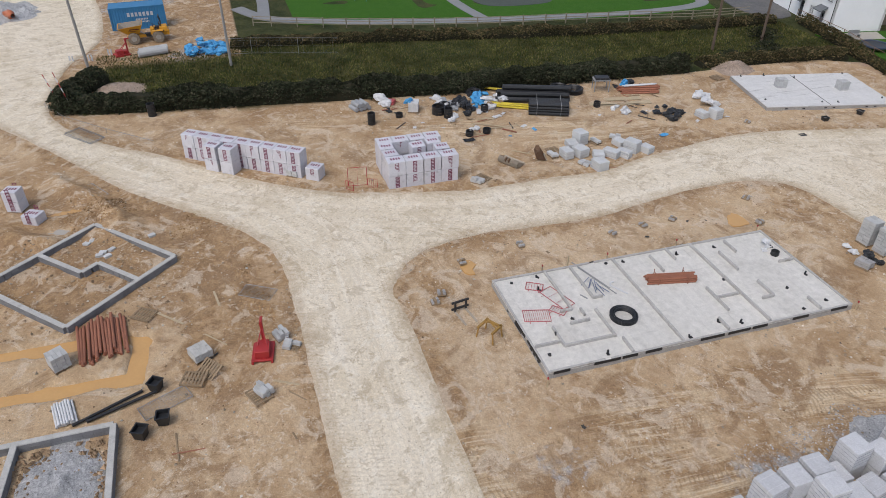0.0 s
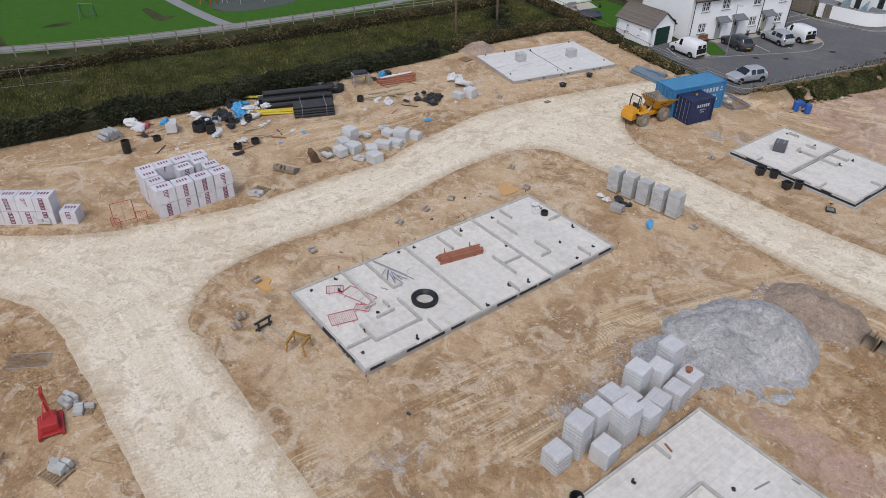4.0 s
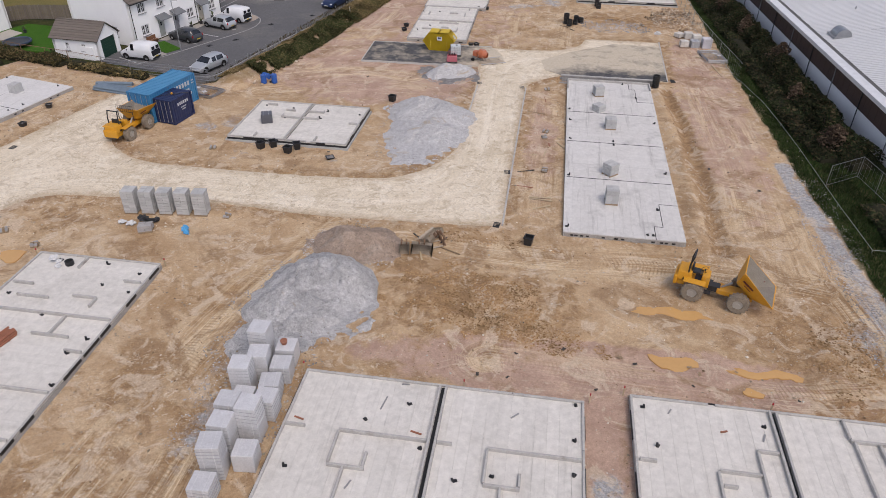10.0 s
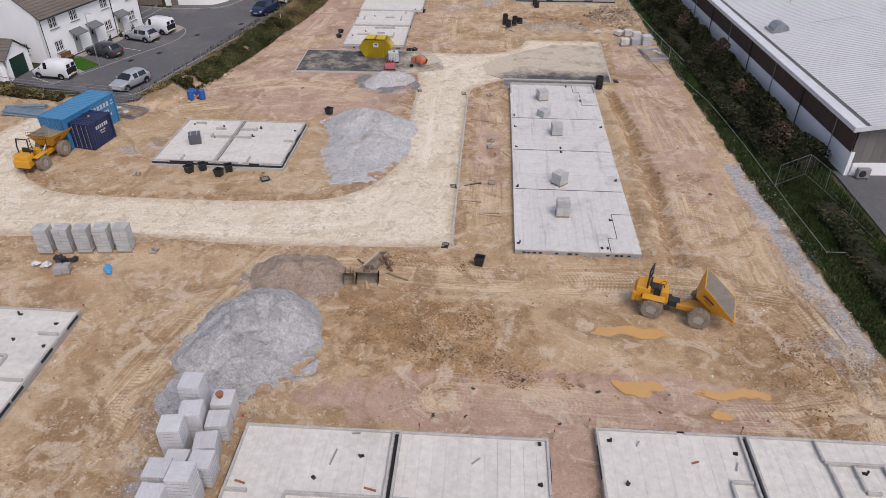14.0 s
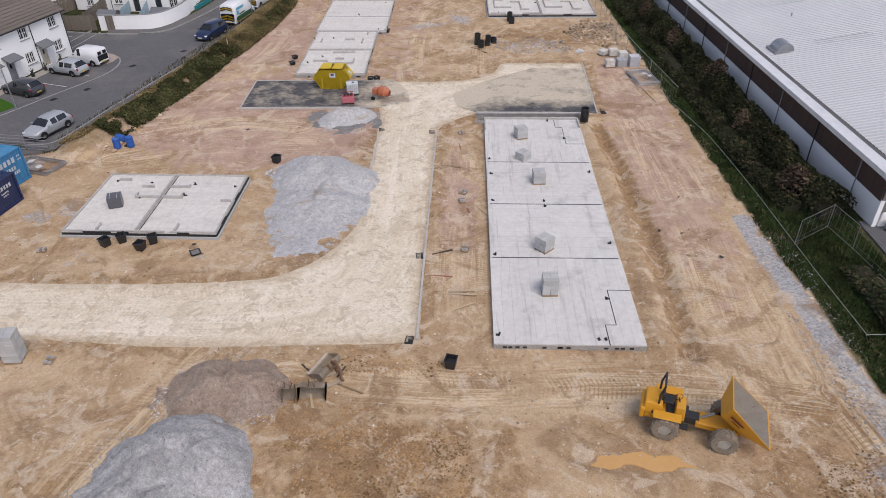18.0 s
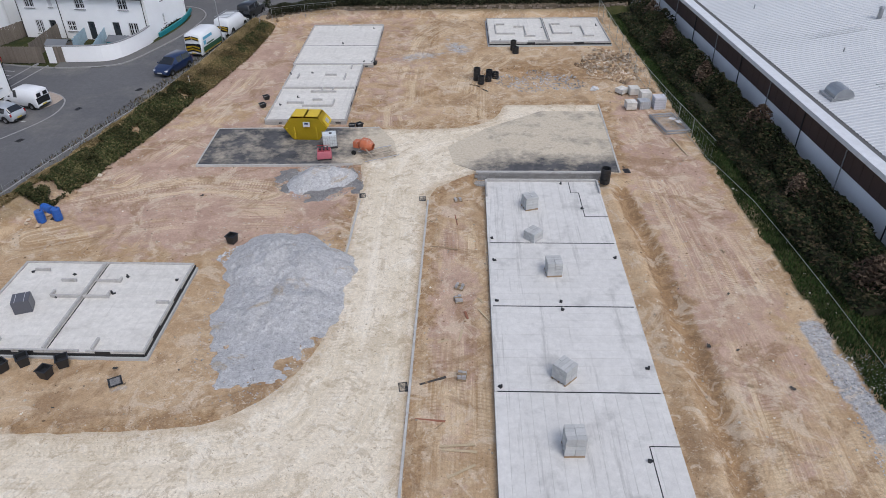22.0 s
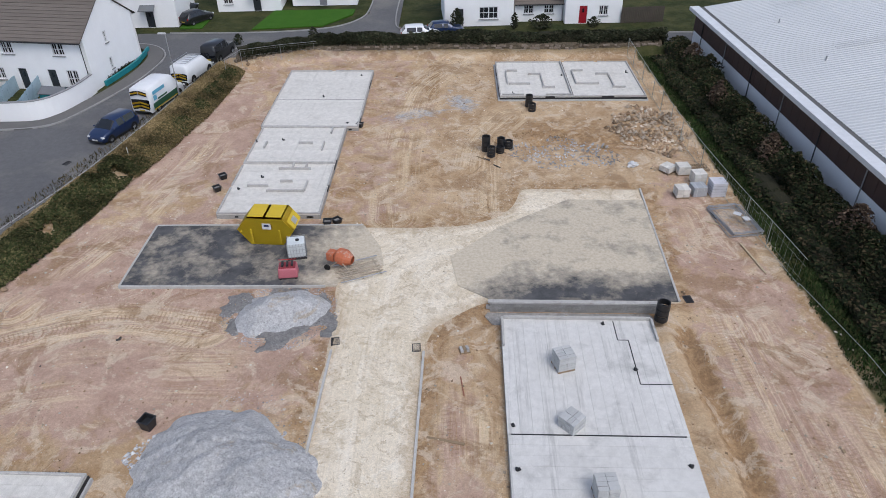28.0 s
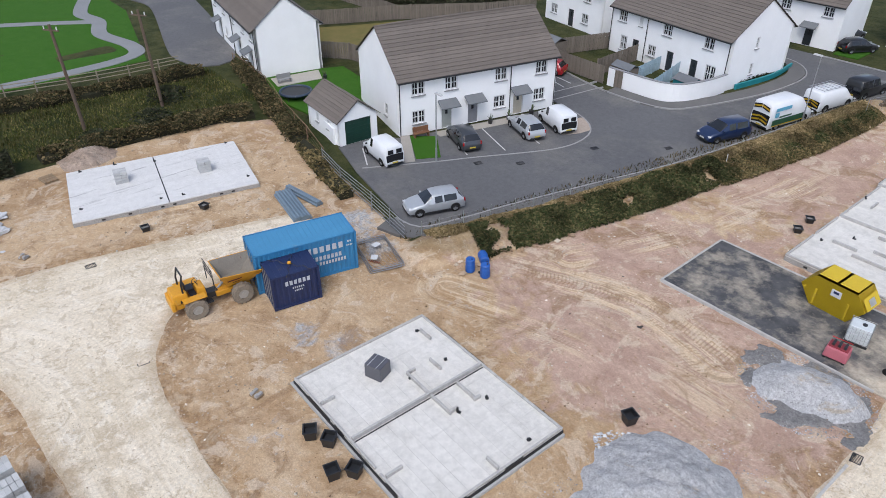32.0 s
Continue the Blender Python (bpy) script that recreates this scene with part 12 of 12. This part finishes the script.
pebbles("rubble", "grey rubble beside the far slab", 2600, (2, 12, 65, 74), 66, S_GREY, (0.03, 0.13), lambda x, y: np.hypot((x - 7) / 5, (y - 68.6) / 3) < 0.5 + 0.6 * lattice(x, y, 1.4, 66))
pebbles("white_stones", "pile of pale stones beside a tub", 520, (-15.4, -12.8, 38.1, 40.6), 67, S_GREY, (0.03, 0.12), lambda x, y: np.hypot((x + 14.1) / 1.1, (y - 39.4) / 1.1) < 0.6 + 0.5 * lattice(x, y, 0.5, 67))
pebbles("gravel_stones", "grey stones strewn round a gravel heap", 7200, (-18.5, -8.0, -4, 17.5), 68, S_GREY, (0.02, 0.08), lambda x, y: np.hypot((x + 13.8) / 3.8, (y - 6.4) / 9.5) < 0.55 + 0.6 * lattice(x, y, 1.0, 68))
for hx, hy, ha, hb, sd in ((-10.3, 34.8, 3.5, 7.0, 81), (-10.2, 48.9, 2.7, 2.3, 82), (-11.8, 16.1, 2.8, 2.2, 83)):
    pebbles("gravel_stones", "grey grit strewn round a heap", 5200, (hx - ha * 1.4, hx + ha * 1.4, hy - hb * 1.4, hy + hb * 1.4), sd, S_GREY, (0.015, 0.06), lambda x, y: np.abs(np.hypot((x - hx) / ha, (y - hy) / hb) - 0.98) < 0.24 * (0.3 + lattice(x, y, 1.1, sd)))
pebbles("gravel_stones", "grey stones along the mesh fence", 4200, (18.4, 21.4, 8, 31), 69, S_GREY, (0.02, 0.07), lambda x, y: lattice(x, y, 1.3, 69) > 0.35)
pebbles("foundation_rubble", "stones inside the foundation walls", 500, (-44, -34, -37, -26), 70, S_RUBBLE, (0.03, 0.13))
pebbles("foundation_rubble", "brown clods inside the foundation walls", 1500, (-25.5, -14, -33, -28.8), 71, S_DARK, (0.05, 0.18))
pebbles("bank_stones", "stones and clods at the foot of the bank", 2600, (-31, -20, 42, 90), 72, S_RUBBLE, (0.05, 0.30), lambda x, y: np.abs(x - (-28.9 + (y - 43) * 0.15)) < 1.3 * lattice(x, y, 2.2, 75))


# ---- small litter of the site ----
random.seed(77)
M_DARKSCRAP = plain("dark_scrap", (0.06, 0.052, 0.045), 0.8)


def offcut(x, y, rz, length, mat, label, z=0.0):
    t = thing("timber_offcut", label, "timber", x, y, z, rz, "timber offcuts")
    bm = bmesh.new()
    quad_box(bm, 0, 0, 0.0, length, random.uniform(0.05, 0.14), random.uniform(0.03, 0.07), 0, random.uniform(0.92, 1.0))
    bevel(bm, 0.006)
    part("board", bm, mat, t)


def scrap(x, y, s, mat, label, z=0.0):
    t = thing("scrap_sheet", label, "scrap", x, y, z, random.uniform(0, 360), "scraps on the ground")
    bm = bmesh.new()
    bmesh.ops.create_grid(bm, x_segments=5, y_segments=4, size=1)
    ph = random.uniform(0, 50)
    for v in bm.verts:
        q = v.co.copy()
        v.co = Vector((q.x * s * (1 + 0.4 * noise.noise(q * 1.3 + Vector((ph, 0, 0)))), q.y * s * 0.55 * (1 + 0.5 * noise.noise(q * 1.7 + Vector((0, ph, 0)))), 0.03 + s * 0.35 * abs(noise.noise(q * 1.6 + Vector((ph, ph, 0))))))
    bmesh.ops.solidify(bm, geom=bm.faces[:], thickness=0.012)
    part("sheet", bm, mat, t)


for (x0, x1, y0, y1, n) in ((-55, -51, -4, 4, 12), (-61, -55, -10, -4, 6), (-55, -50, 11, 16, 8), (-48, -42, 2, 8, 8), (-33, -23, -26, -20, 7), (-1.5, 1.6, 22, 46, 9), (-58, -55, 13, 19, 8), (-9, -5, 15.5, 18.5, 5), (0.4, 3, 66, 70, 4), (-54, -46, -30, -20, 6), (-38, -30, 36, 41, 5), (13, 17, 56, 60, 2)):
    for i in range(n):
        offcut(random.uniform(x0, x1), random.uniform(y0, y1), random.uniform(0, 180), random.uniform(0.4, 1.9), random.choice((M_PALE_TIMBER, M_PALLET, M_PALLET, M_CLAYPIPE, M_DARKSCRAP)), random.choice(("short sawn timber offcut lying on mud", "muddy timber offcut lying on mud")))
for (x0, x1, y0, y1, n) in ((-60, -50, -9, 0, 10), (-56, -50, 0, 4, 8), (-53, -46, 10, 22, 10), (-58, -55, 13, 18, 4)):
    for i in range(n):
        m_, lb = random.choice(((M_WHITEBAG, "torn white sheeting on mud"), (M_WHITEBAG, "torn white sheeting on mud"), (M_BLUEBAG, "torn blue sheeting on mud"), (M_BLACK, "torn black sheeting on mud"), (M_PALLET, "brown cardboard scrap on mud")))
        scrap(random.uniform(x0, x1), random.uniform(y0, y1), random.uniform(0.15, 0.5), m_, lb)
for (x0, x1, y0, y1, n) in ((-3, 17, 5.2, 8.2, 16), (-7.5, 3, 8, 15, 9), (17, 20.5, 6, 14, 8), (-34.5, -31.6, -9, 12, 10), (-22, -15, -10, 12, 9), (-20, -14, 26, 31, 6), (-25, -14, 44, 56, 10), (12, 17, 20, 50, 8)):
    for i in range(n):
        scrap(random.uniform(x0, x1), random.uniform(y0, y1), random.uniform(0.05, 0.15), random.choice((M_DARKSCRAP, M_DARKSCRAP, M_PALLET, M_PALLET)), "small dark muddy scrap on the ground")

for x, y in ((-81.6, -32.7), (-80.4, -36.4), (-80.1, -34.5), (-78.8, -24.3)):
    for dx in (-0.16, 0.16):
        t = thing("marker_block", "white upright plastic marker block on the ground", "marker", x + dx * 0.3, y + dx, 0, 20, "white marker blocks")
        bm = bmesh.new()
        quad_box(bm, 0, 0, 0, 0.12, 0.16, 0.62, 0, 0.9)
        bevel(bm, 0.015)
        part("block", bm, M_WHITEBAG, t)
for x, y in ((-43.1, -31.1), (-43.4, -30.6), (-42.8, -31.4), (-41.5, -30.3), (-41.2, -30.5), (-41.7, -29.8), (-41.0, -30.0), (-42.9, -30.4), (-47.5, -30.9), (-42.7, -27.4)):
    t = thing("concrete_block", "single grey concrete block lying on mud", "block", x, y, 0.02, random.uniform(0, 180), "single blocks")
    bm = bmesh.new()
    quad_box(bm, 0, 0, 0, 0.44, 0.3, 0.215)
    bevel(bm, 0.008)
    part("block", bm, M_PALEBLOCK, t)
block_stack("small pale blocks on a wire pallet beside printed packs", -48.6, -17.2, 50, 2, 4, 2, 0, M_PALEBLOCK, jitter=0.04, group="loose blocks", loose=0.3)
